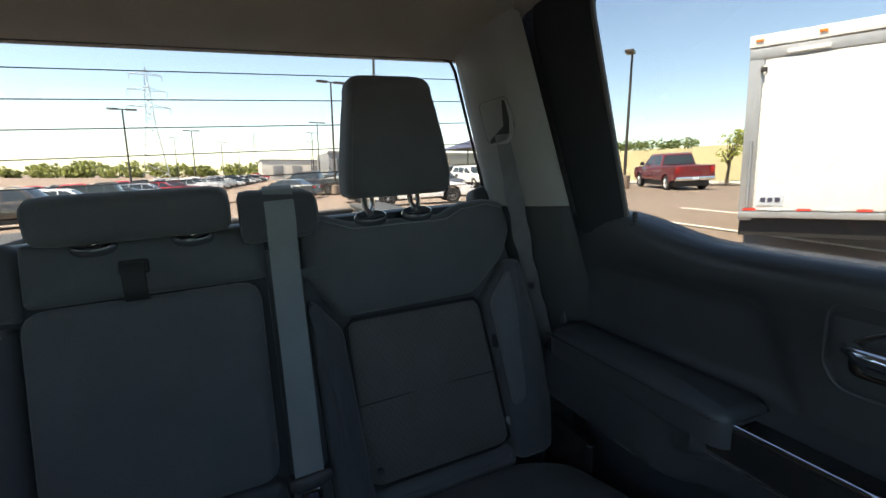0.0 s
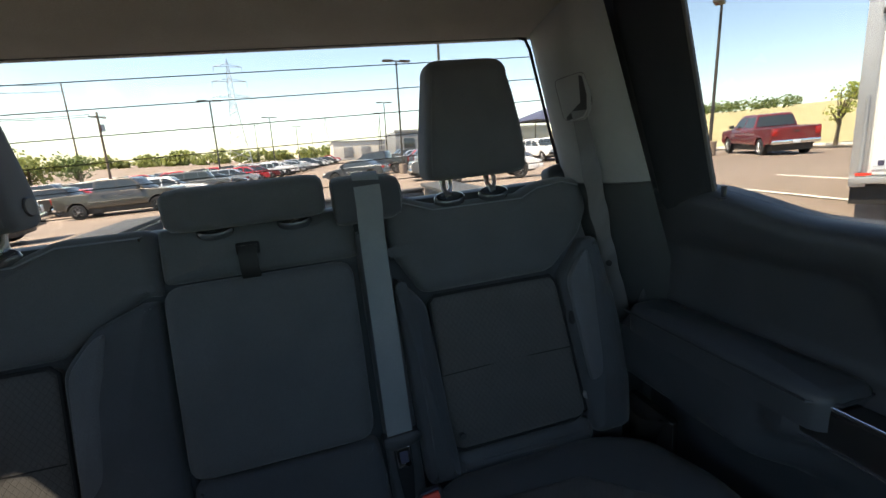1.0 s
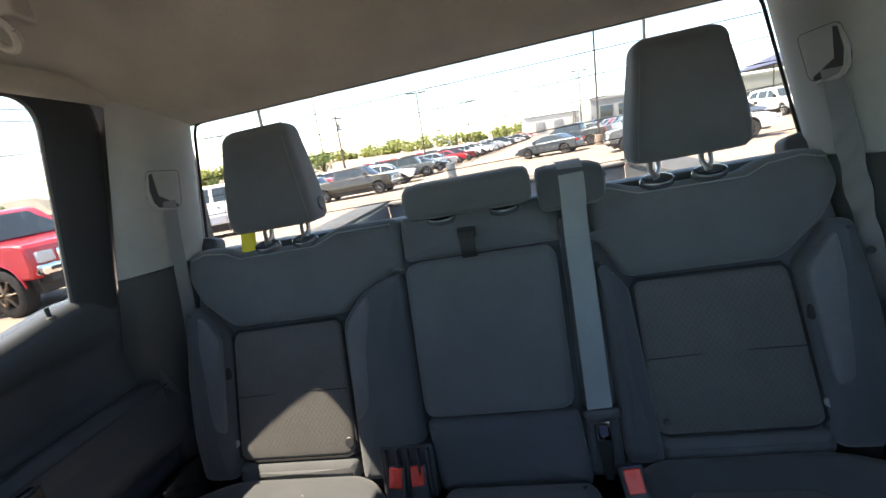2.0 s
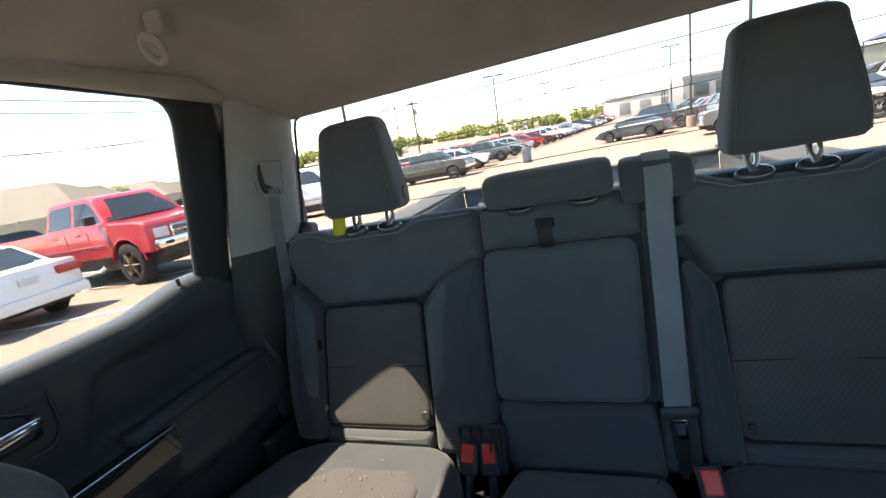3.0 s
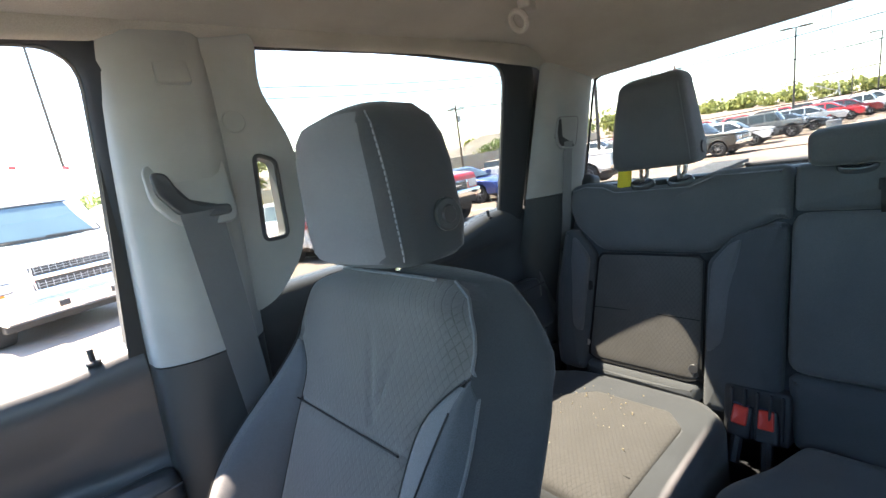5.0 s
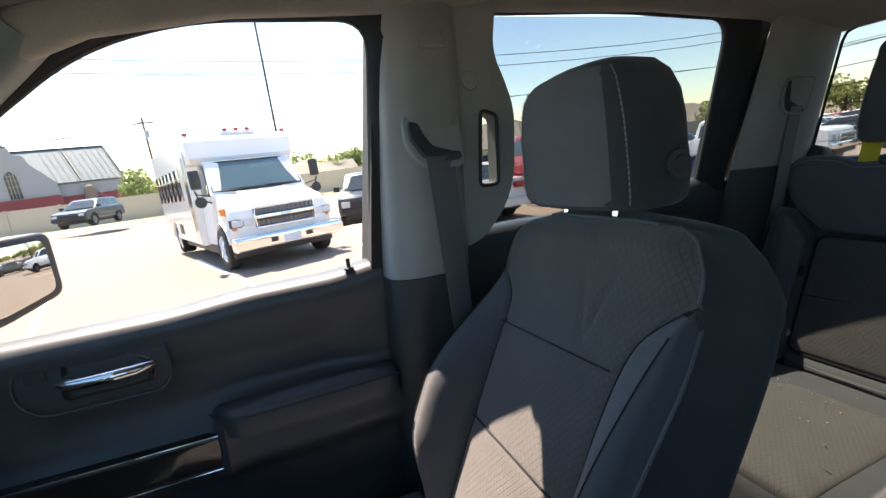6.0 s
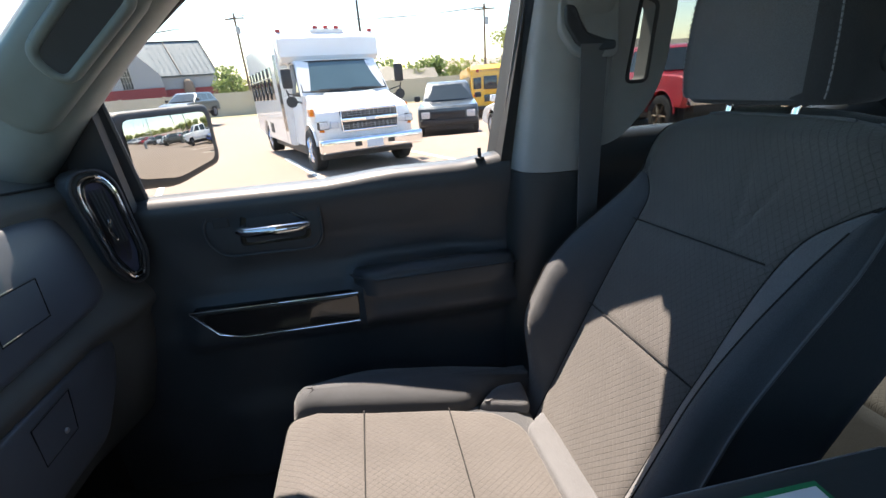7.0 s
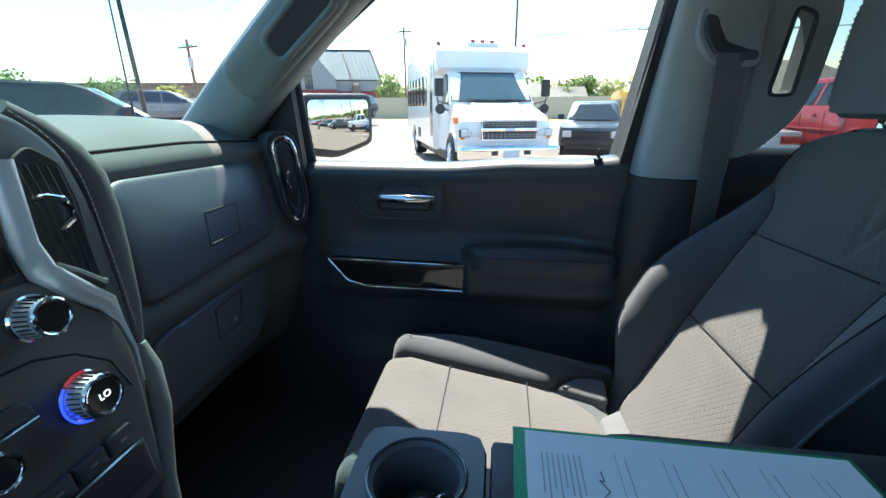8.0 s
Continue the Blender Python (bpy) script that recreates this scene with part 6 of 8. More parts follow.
def vehicle(kind, material, label, name, detail=1, lift=0.0, rim=None, group="parked vehicles", bright=None, longer=0.0, tyre=0.0):
    """A parked vehicle facing +y, standing at the origin; detail 0 leaves out what is too small to see far off."""
    nose, tail, hw, ya, yb, r, sill = KINDS[kind]
    tail, yb, r = tail - longer, yb - longer * 0.7, r + tyre
    v = thing(name, 0, 0, 0, label, "truck" if kind == "pickup" else "car", group)
    r += lift * 0.25
    up = lift
    ra = r + 0.09
    def lower(top):
        pts = [(nose - 0.10, sill + up), (nose, sill + 0.16 + up)]
        pts += top
        pts += [(tail, sill + 0.2 + up), (tail + 0.08, sill + 0.05 + up)]
        base = []
        for cy in (yb, ya):
            a0 = math.asin(max(-0.9, min(0.9, (sill + up - r) / ra)))
            base += [(cy + ra * math.cos(a), r + ra * math.sin(a)) for a in [math.pi - a0 - (math.pi - 2 * a0) * k / 10 for k in range(11)]]
        return pts + base
    if kind == "pickup":
        top = [(nose, 0.90 + up), (nose - 0.02, 1.08 + up), (nose - 0.09, 1.145 + up), (nose - 0.35, 1.185 + up), (1.75, 1.235 + up), (1.55, 1.25 + up), (1.35, 1.27 + up), (-1.10, 1.285 + up), (-1.12, 1.20 + up), (-1.17, 1.20 + up), (-1.19, 1.262 + up), (tail + 0.05, 1.275 + up), (tail, 1.25 + up)]
        cab = [(1.56, 1.22 + up), (0.96, 1.80 + up), (0.82, 1.865 + up), (0.55, 1.90 + up), (-0.70, 1.905 + up), (-0.90, 1.88 + up), (-0.99, 1.80 + up), (-1.10, 1.22 + up)]
        sides = [[(1.24, 1.31), (0.84, 1.73), (0.60, 1.79), (0.20, 1.79), (0.20, 1.31)], [(0.08, 1.31), (0.08, 1.79), (-0.70, 1.79), (-0.84, 1.72), (-0.90, 1.31)]]
        ws_, bw_ = ((1.50, 1.28), (1.00, 1.775)), ((-1.008, 1.78), (-1.088, 1.32))
    elif kind == "jeep":
        top = [(nose, 0.95 + up), (nose - 0.05, 1.10 + up), (0.95, 1.16 + up), (tail + 0.02, 1.16 + up)]
        cab = [(0.98, 1.12 + up), (0.62, 1.76 + up), (0.4, 1.80 + up), (-1.9, 1.80 + up), (tail + 0.03, 1.12 + up)]
        sides = [[(0.80, 1.20), (0.52, 1.70), (0.05, 1.72), (0.05, 1.20)], [(-0.02, 1.20), (-0.02, 1.72), (-0.85, 1.72), (-0.85, 1.20)], [(-0.95, 1.20), (-0.95, 1.72), (-1.80, 1.72), (-1.92, 1.20)]]
        ws_, bw_ = ((0.97, 1.20), (0.66, 1.73)), ((-1.93, 1.74), (-2.04, 1.22))
    elif kind == "suv":
        top = [(nose, 0.72), (nose - 0.06, 0.90), (nose - 0.25, 0.98), (1.15, 1.08), (0.9, 1.10), (-1.8, 1.14), (tail + 0.05, 1.06)]
        cab = [(1.25, 1.05), (0.40, 1.60), (0.1, 1.68), (-1.5, 1.70), (-1.9, 1.64), (-2.28, 1.08)]
        sides = [[(0.88, 1.15), (0.30, 1.54), (-0.05, 1.58), (-0.05, 1.15)], [(-0.13, 1.15), (-0.13, 1.58), (-0.95, 1.59), (-0.95, 1.17)], [(-1.03, 1.18), (-1.03, 1.59), (-1.62, 1.57), (-1.85, 1.22)]]
        ws_, bw_ = ((1.18, 1.12), (0.46, 1.58)), ((-1.96, 1.58), (-2.22, 1.16))
    else:
        top = [(nose, 0.58), (nose - 0.08, 0.72), (nose - 0.4, 0.82), (1.05, 0.95), (0.85, 0.96), (-1.45, 1.00), (-1.75, 1.00), (tail + 0.05, 0.98)]
        cab = [(1.15, 0.92), (0.25, 1.38), (0.0, 1.43), (-0.65, 1.43), (-1.0, 1.38), (-1.72, 0.97)]
        sides = [[(0.80, 1.00), (0.18, 1.32), (-0.10, 1.35), (-0.10, 1.00)], [(-0.17, 1.00), (-0.17, 1.35), (-0.70, 1.34), (-1.28, 1.06), (-1.25, 1.01)]]
        ws_, bw_ = ((1.08, 0.98), (0.31, 1.36)), ((-1.06, 1.35), (-1.62, 1.01))
    if kind != "pickup" and kind != "jeep":
        up = 0.0
    ph = 1.27 + up if kind == "pickup" else cab[0][1] + 0.05
    def half(z, k=hw):
        return k * (1 - 0.035 * ((z - 0.75 - up) / 0.5) ** 2 if z < ph else 1) 
    def cab_half(z):
        return hw * ((0.92 if kind == "pickup" else 0.955) - 0.30 * (z - ph + 0.05) * (1.0 if kind != "jeep" else 0.25) / 0.6 * 0.6)
    body = part("body", hull(lower(top), half, 0, (tail, nose), 0.20 if kind == "sedan" else 0.12), material, v, sharp=28)
    part("cabin", hull(cab, cab_half, 0, (cab[-1][0], cab[0][0]), 0.10), material, v, sharp=28)
    for s in (-1, 1):
        for poly in sides:
            p = [(s * (cab_half(z + up) - 0.008), y, z + up) for y, z in (poly if s > 0 else poly[::-1])]
            quad_pane("side_window", p, v)
        for cy in (ya, yb):
            wheel(v, s * (hw - 0.13), cy, r, 0.24 + tyre, s, rim=rim)
    for (a, b, name_, d) in ((ws_[0], ws_[1], "windscreen", 1), (bw_[1], bw_[0], "rear_window", -0.6)):
        w0, w1 = cab_half(a[1] + up) * 0.92, cab_half(b[1] + up) * 0.90
        off = 0.018 * (1 if d > 0 else -1)
        g = bmesh.new()
        lo = [(f * w0, a[0] + off - d * 0.10 * abs(f) ** 3, a[1] + up + 0.015) for f in (-1, -0.6, -0.2, 0.2, 0.6, 1)]
        hi = [(f * w1, b[0] + off - d * 0.10 * abs(f) ** 3, b[1] + up + 0.015) for f in (-1, -0.6, -0.2, 0.2, 0.6, 1)]
        loft([lo, hi], closed=False, bm=g)
        e = bmesh.ops.extrude_face_region(g, geom=list(g.faces))
        bmesh.ops.translate(g, vec=(0, -off * 1.6, -0.02), verts=[q for q in e["geom"] if isinstance(q, bmesh.types.BMVert)])
        part(name_, g, CARGLASS, v)
    zf = {"pickup": (0.74, 0.99), "jeep": (0.86, 1.06), "suv": (0.66, 0.84), "sedan": (0.56, 0.70)}[kind]
    for s in (-1, 1):
        x0, x1 = sorted((s * hw * 0.60, s * hw * 0.88))
        part("headlight", bar(x0, x1, nose - 0.16, nose - 0.005, zf[0] + up + 0.04, zf[1] + up, 0.03), LAMPCLEAR, v)
        t0, t1 = sorted((s * hw * (0.72 if kind != "sedan" else 0.50), s * hw * (0.93 if kind != "sedan" else 0.965)))
        tz = {"pickup": (0.90, 1.22), "jeep": (0.85, 1.05), "suv": (0.86, 1.04), "sedan": (0.76, 0.91)}[kind]
        part("tail_light", bar(t0, t1, tail - 0.01, tail + (0.16 if kind != "sedan" else 0.34), tz[0] + up, tz[1] + up, 0.03), LAMPRED, v)
        m0, m1 = sorted((s * (hw - 0.02), s * (hw + 0.20)))
        part("mirror", bar(m0, m1, cab[0][0] - 0.42, cab[0][0] - 0.28, ph + 0.02, ph + 0.20, 0.04), DARKTRIM if kind != "sedan" else material, v)
    part("grille", bar(-hw * 0.56, hw * 0.56, nose - 0.08, nose + 0.006, zf[0] + up - 0.02, zf[1] + up, 0.02), bright or (DARKTRIM if kind != "pickup" else CHROME), v)
    if kind == "pickup" and detail:
        for q in range(2):
            part("grille_mesh", bar(-hw * 0.52, hw * 0.52, nose - 0.05, nose + 0.012, zf[0] + up + 0.01 + 0.125 * q, zf[0] + up + 0.105 + 0.125 * q, 0.01), DARKTRIM, v)
            for w_ in range(2):
                part("grille_rib", bar(-hw * 0.51, hw * 0.51, nose + 0.004, nose + 0.018, zf[0] + up + 0.038 + 0.125 * q + 0.034 * w_, zf[0] + up + 0.046 + 0.125 * q + 0.034 * w_, 0.002), RIM if bright is None else DARKTRIM, v)
        part("front_valance", bar(-hw * 0.80, hw * 0.80, nose - 0.30, nose - 0.02, sill - 0.12 + up, sill + 0.06 + up, 0.03), DARKTRIM, v)
        for s in (-1, 1):
            x0, x1 = sorted((s * hw * 0.60, s * hw * 0.78))
            part("fog_lamp", bar(x0, x1, nose + 0.03, nose + 0.056, sill + 0.10 + up, sill + 0.17 + up, 0.01), DARKTRIM, v)
            x0, x1 = sorted((s * hw * 0.84, s * hw * 0.975))
            part("corner_lamp", bar(x0, x1, nose - 0.36, nose - 0.12, zf[0] + up + 0.05, zf[1] + up - 0.01, 0.03), LAMPCLEAR, v)
            for cy in (ya, yb):
                ring_ = [(s * (hw - 0.012), cy + (ra + 0.012) * math.cos(a_), r + (ra + 0.012) * math.sin(a_)) for a_ in [0.12 + (math.pi - 0.24) * k / 14 for k in range(15)]]
                part("arch_lip", tube(ring_, 0.022, 6), material, v)
        part("tailgate_handle", bar(-0.10, 0.10, tail - 0.015, tail + 0.02, 1.05 + up, 1.12 + up, 0.01), DARKTRIM, v)
    if kind == "pickup":
        # the hull is closed here; a flat dark sheet stands for the open bed
        part("bed_well", bar(-hw * 0.84, hw * 0.84, tail + 0.10, -1.22, 1.255 + up, 1.270 + up, 0.003), DARKTRIM, v)
        part("rear_cab_panel", bar(-hw * 0.80, hw * 0.80, -1.125, -1.10, 1.10 + up, 1.30 + up, 0.004), material, v)
    bmat = bright or (CHROME if kind == "pickup" else DARKTRIM)
    part("front_bumper", bar(-hw * 0.93, hw * 0.93, nose - 0.24, nose + 0.05, sill + 0.04 + up, sill + 0.24 + up, 0.05), bmat if kind != "sedan" else material, v)
    part("rear_bumper", bar(-hw * 0.93, hw * 0.93, tail - 0.06, tail + 0.16, sill + 0.02 + up, sill + 0.22 + up, 0.05), bmat if kind != "sedan" else material, v)
    part("rear_plate", bar(-0.15, 0.15, tail - 0.075, tail - 0.055, sill + 0.06 + up, sill + 0.20 + up, 0.004) if kind != "sedan" else bar(-0.15, 0.15, tail - 0.02, tail + 0.02, 0.72, 0.84, 0.004), PLATE, v)
    part("underbody", box(-hw * 0.82, hw * 0.82, tail + 0.3, nose - 0.3, 0.24 + up * 0.8, sill + 0.16 + up, 0.02), DARKTRIM, v)
    for s in (-1, 1) if detail else ():
        for q in ((0.45, -0.45) if kind != "jeep" else (0.2, -0.8)):
            h0, h1 = sorted((s * (hw - 0.03), s * (hw + 0.012)))
            part("door_handle", bar(h0, h1, q - 0.18, q - 0.02, ph - 0.17, ph - 0.14, 0.008), DARKTRIM if detail < 2 else material, v)
            zz = [sill + 0.20 + up + (ph - 0.10 - sill - 0.20 - up) * k / 5 for k in range(6)]
            part("door_gap", tube([(s * (half(z_) - 0.0005), q + 0.38 - 0.02 * k, z_) for k, z_ in enumerate(zz)], 0.005, 5), DARKTRIM, v)
        part("side_moulding", tube([(s * (half(sill + 0.30 + up) + 0.002), y_, sill + 0.30 + up) for y_ in (ya - ra - 0.12, 0.0, yb + ra + 0.12)], 0.016, 6), material, v)
    return v


def stand(v, x, y, hx, hy, z=None):
    v.matrix_basis = pose(x, y, ground_z(x, y) if z is None else z, 0, 0, math.degrees(math.atan2(-hx, hy)))
    return v


PAINTS = {k: paint(k + "_paint", c, m_) for k, c, m_ in (
    ("white", (0.78, 0.78, 0.77), 0.0), ("silver", (0.45, 0.46, 0.47), 0.5), ("grey", (0.12, 0.125, 0.13), 0.4), ("black", (0.012, 0.012, 0.014), 0.2),
    ("red", (0.52, 0.018, 0.03), 0.1), ("dark_red", (0.17, 0.007, 0.013), 0.3), ("blue", (0.03, 0.07, 0.28), 0.3), ("tan", (0.055, 0.048, 0.040), 0.4), ("slate", (0.03, 0.045, 0.06), 0.4))}
LOOKS = {"white": "white", "silver": "silver", "grey": "dark grey", "black": "black", "red": "red", "dark_red": "deep red", "blue": "blue", "tan": "brown-grey", "slate": "dark blue-grey"}
NAMES = {"pickup": "pickup_truck", "suv": "suv_car", "sedan": "sedan_car", "jeep": "off_road_car"}
WORDS = {"pickup": "crew cab pickup truck", "suv": "family SUV", "sedan": "four-door sedan", "jeep": "boxy off-road car"}
STOCK = {}


def parked(kind, colour, x, y, hx, hy, z=None, where="parked in the sunlit car park"):
    """One more parked vehicle; the first of each look is built, the rest share its meshes."""
    far = math.hypot(x, y) > 44
    key = (kind, colour, far)
    if key not in STOCK:
        STOCK[key] = vehicle(kind, PAINTS[colour], "%s %s %s" % (LOOKS[colour], WORDS[kind], "in the far rows" if far else where), NAMES[kind], 0 if far else 1)
        return stand(STOCK[key], x, y, hx, hy, z)
    m = pose(x, y, ground_z(x, y) if z is None else z, 0, 0, math.degrees(math.atan2(-hx, hy)))
    return copy_thing(STOCK[key], m)


# the singular ones near the truck
lifted = stand(vehicle("pickup", PAINTS["red"], "lifted bright red crew cab pickup with large tyres", "pickup_truck", 2, 0.15, plain("dusty_wheel", (0.20, 0.16, 0.12), 0.6, metal=0.3), longer=0.35, tyre=0.03), -11.19, 7.56, 0.998, -0.075)
for s in (-1, 1):
    part("side_step", tube([Vector((s * 1.02, 1.1, 0.50)), Vector((s * 1.06, 0.9, 0.42)), Vector((s * 1.06, -0.8, 0.42)), Vector((s * 1.02, -1.0, 0.50))], 0.04, 8), CHROME, lifted)
for k in range(5):
    part("roof_marker", box(-0.62 + 0.31 * k - 0.04, -0.62 + 0.31 * k + 0.04, 0.70, 0.84, 1.925, 1.955, 0.01), LAMPAMBER, lifted)
stand(vehicle("sedan", PAINTS["white"], "white four-door sedan with red tail lamps", "sedan_car", 2), -11.25, 4.35, -1.0, -0.05)
stand(vehicle("pickup", PAINTS["dark_red"], "deep red crew cab pickup truck by the kerb", "pickup_truck", 2), 21.75, 17.75, 0.48, 0.88, -0.56)
stand(vehicle("pickup", PAINTS["slate"], "dark blue-grey heavy pickup truck facing the drive", "pickup_truck", 2, 0.16, bright=DARKTRIM), -18.3, 3.25, 0.98, -0.20).scale = (1.07, 1.07, 1.07)
stand(vehicle("suv", PAINTS["black"], "large black SUV parked ahead of the hood", "suv_car", 2), -7.6, -8.7, -0.656, 0.755).scale = (1.12, 1.12, 1.12)
parked("suv", "slate", -34.2, -11.8, 0.988, -0.151)
parked("pickup", "tan", -10.3, 27.6, 0.985, -0.05)
parked("sedan", "slate", 2.65, 33.6, -0.90, 0.44)
parked("pickup", "black", 4.7, 37.6, -0.90, 0.44)
parked("pickup", "grey", 7.9, 25.3, -0.99, 0.12)
parked("sedan", "white", 7.0, 18.6, 0.97, -0.22)
parked("pickup", "white", -10.9, 15.0, 0.975, 0.20)
parked("sedan", "blue", -13.2, 12.2, 0.97, 0.20)
parked("pickup", "black", -24.5, 11.6, 0.1, 0.99)
parked("suv", "grey", -20.5, -16.8, -0.5, 0.87)
rnd = random.Random(12)
first = [("suv", "white"), ("jeep", "grey"), ("sedan", "slate"), ("suv", "silver"), ("suv", "red"), ("suv", "dark_red"), ("jeep", "white"), ("pickup", "white"), ("suv", "white"), ("sedan", "silver")]
pool_k, pool_c = ["suv", "sedan", "pickup", "suv"], ["white", "white", "silver", "grey", "black", "red", "slate", "tan"]
for k in range(24):
    kind, colour = first[k] if k < len(first) else (rnd.choice(pool_k), rnd.choice(pool_c))
    y = 32.6 + 4.2 * min(k, 4) + 3.3 * max(0, k - 4)
    parked(kind, colour, -7.2 - KINDS[kind][0] + 0.15 * (y - 33) + rnd.uniform(-0.3, 0.3), y, 1, 0.09)
for k in range(22):
    y = 31.5 + 3.1 * k
    parked(*(("pickup", "red") if k in (6, 9) else (rnd.choice(pool_k), rnd.choice(pool_c))), -16.6 + 0.12 * (y - 28) + rnd.uniform(-0.3, 0.3), y, -1, -0.09)
for k in range(20):
    y = 28.0 + 3.1 * k
    parked(rnd.choice(pool_k), rnd.choice(pool_c), -25.5 + 0.12 * (y - 28) + rnd.uniform(-0.3, 0.3), y, 1, 0.09)
for k in range(13):
    y = 41.0 + 3.5 * k
    parked(*(("suv", "red") if k in (2, 7) else (rnd.choice(pool_k), rnd.choice(pool_c))), 9.0 + 0.10 * (y - 28) + rnd.uniform(-0.3, 0.3), y, -1, 0.05)
for k in range(7):
    parked(rnd.choice(pool_k), rnd.choice(pool_c), 13.5 + 3.4 * k, 31.0 + 1.0 * k, 0.1, -1)
for row, (x0, y0, count) in enumerate(((-32.0, 34.0, 18), (-40.5, 44.0, 14), (19.5, 46.0, 12))):
    for k in range(count):
        y = y0 + 3.2 * k
        parked(rnd.choice(pool_k), rnd.choice(pool_c), x0 + 0.10 * (y - 28) + rnd.uniform(-0.3, 0.3), y, 1 if row % 2 else -1, 0.09)

# ---- shuttle bus ----
WHITE = PAINTS["white"]
bus = thing("shuttle_bus", 0, 0, 0, "white cutaway shuttle bus with chrome bumper", "bus")
def flat_half(k):
    return lambda z: k
def wheel_cut(cy, r, z, n=8):
    return [(cy + r * math.cos(a), z + r * math.sin(a)) for a in [math.pi * (1 - k / n) for k in range(n + 1)]]


part("coach_body", hull([(1.72, 0.42), (1.72, 2.83), (-3.25, 2.83), (-3.40, 2.70), (-3.40, 0.60)] + wheel_cut(-1.80, 0.48, 0.44), flat_half(1.15), 0, (-3.4, 1.72), 0.04), WHITE, bus, sharp=30)
part("roof_cap", hull([(1.62, 2.19), (2.06, 2.21), (2.18, 2.32), (2.16, 2.68), (1.99, 2.81), (1.62, 2.84)], lambda z: 1.15 - 0.10 * max(0.0, 2.45 - z), 0, (1.62, 2.18), 0.16), WHITE, bus, sharp=30)
part("cab", hull([(1.6, 0.45), (2.72, 0.45), (2.86, 0.95), (2.92, 1.50), (2.34, 2.22), (1.6, 2.26)], lambda z: 1.03 - 0.13 * max(0.0, z - 1.3), 0, (1.6, 2.98), 0.08), WHITE, bus, sharp=30)
part("bonnet", hull([(2.35, 0.62)] + wheel_cut(3.20, 0.49, 0.44) + [(3.80, 0.60), (3.98, 0.62), (4.05, 0.95), (4.00, 1.17), (3.84, 1.27), (2.84, 1.50)], lambda z: 1.03 - 0.20 * max(0.0, z - 0.95), 0, (2.35, 4.05), 0.24), WHITE, bus, sharp=30)
part("bonnet_bulge", hull([(2.85, 1.42), (3.70, 1.20), (3.80, 1.26), (3.62, 1.34), (2.90, 1.535)], flat_half(0.56), 0, (2.8, 3.8), 0.10), WHITE, bus, sharp=50)
b = bmesh.new()
loft([[(f * 0.94, 2.920 - 0.13 * abs(f) ** 3, 1.57) for f in (-1, -0.6, -0.2, 0.2, 0.6, 1)], [(f * 0.87, 2.425 - 0.13 * abs(f) ** 3, 2.185) for f in (-1, -0.6, -0.2, 0.2, 0.6, 1)]], closed=False, bm=b)
e = bmesh.ops.extrude_face_region(b, geom=list(b.faces))
bmesh.ops.translate(b, vec=(0, -0.02, -0.03), verts=[q for q in e["geom"] if isinstance(q, bmesh.types.BMVert)])
part("windscreen", b, plain("blue_tinted_glass", (0.075, 0.120, 0.135), 0.05, spec=0.8), bus)
part("windscreen_seal", tube([(f * 0.94, 2.920 - 0.13 * abs(f) ** 3, 1.57) for f in (-1, -0.6, -0.2, 0.2, 0.6, 1)] + [(f * 0.87, 2.425 - 0.13 * abs(f) ** 3, 2.185) for f in (1, 0.6, 0.2, -0.2, -0.6, -1)] + [(-0.94, 2.79, 1.57)], 0.022, 6), DARKTRIM, bus, "black rubber windscreen seal")
for x in (-0.42, 0.30):
    part("wiper", rod((x - 0.30, 2.92, 1.585), (x + 0.34, 2.94, 1.60), 0.012, 6), DARKTRIM, bus)
SIDEGLASS = plain("smoked_bus_glass", (0.035, 0.030, 0.028), 0.06, vary=0.2, spec=0.8)
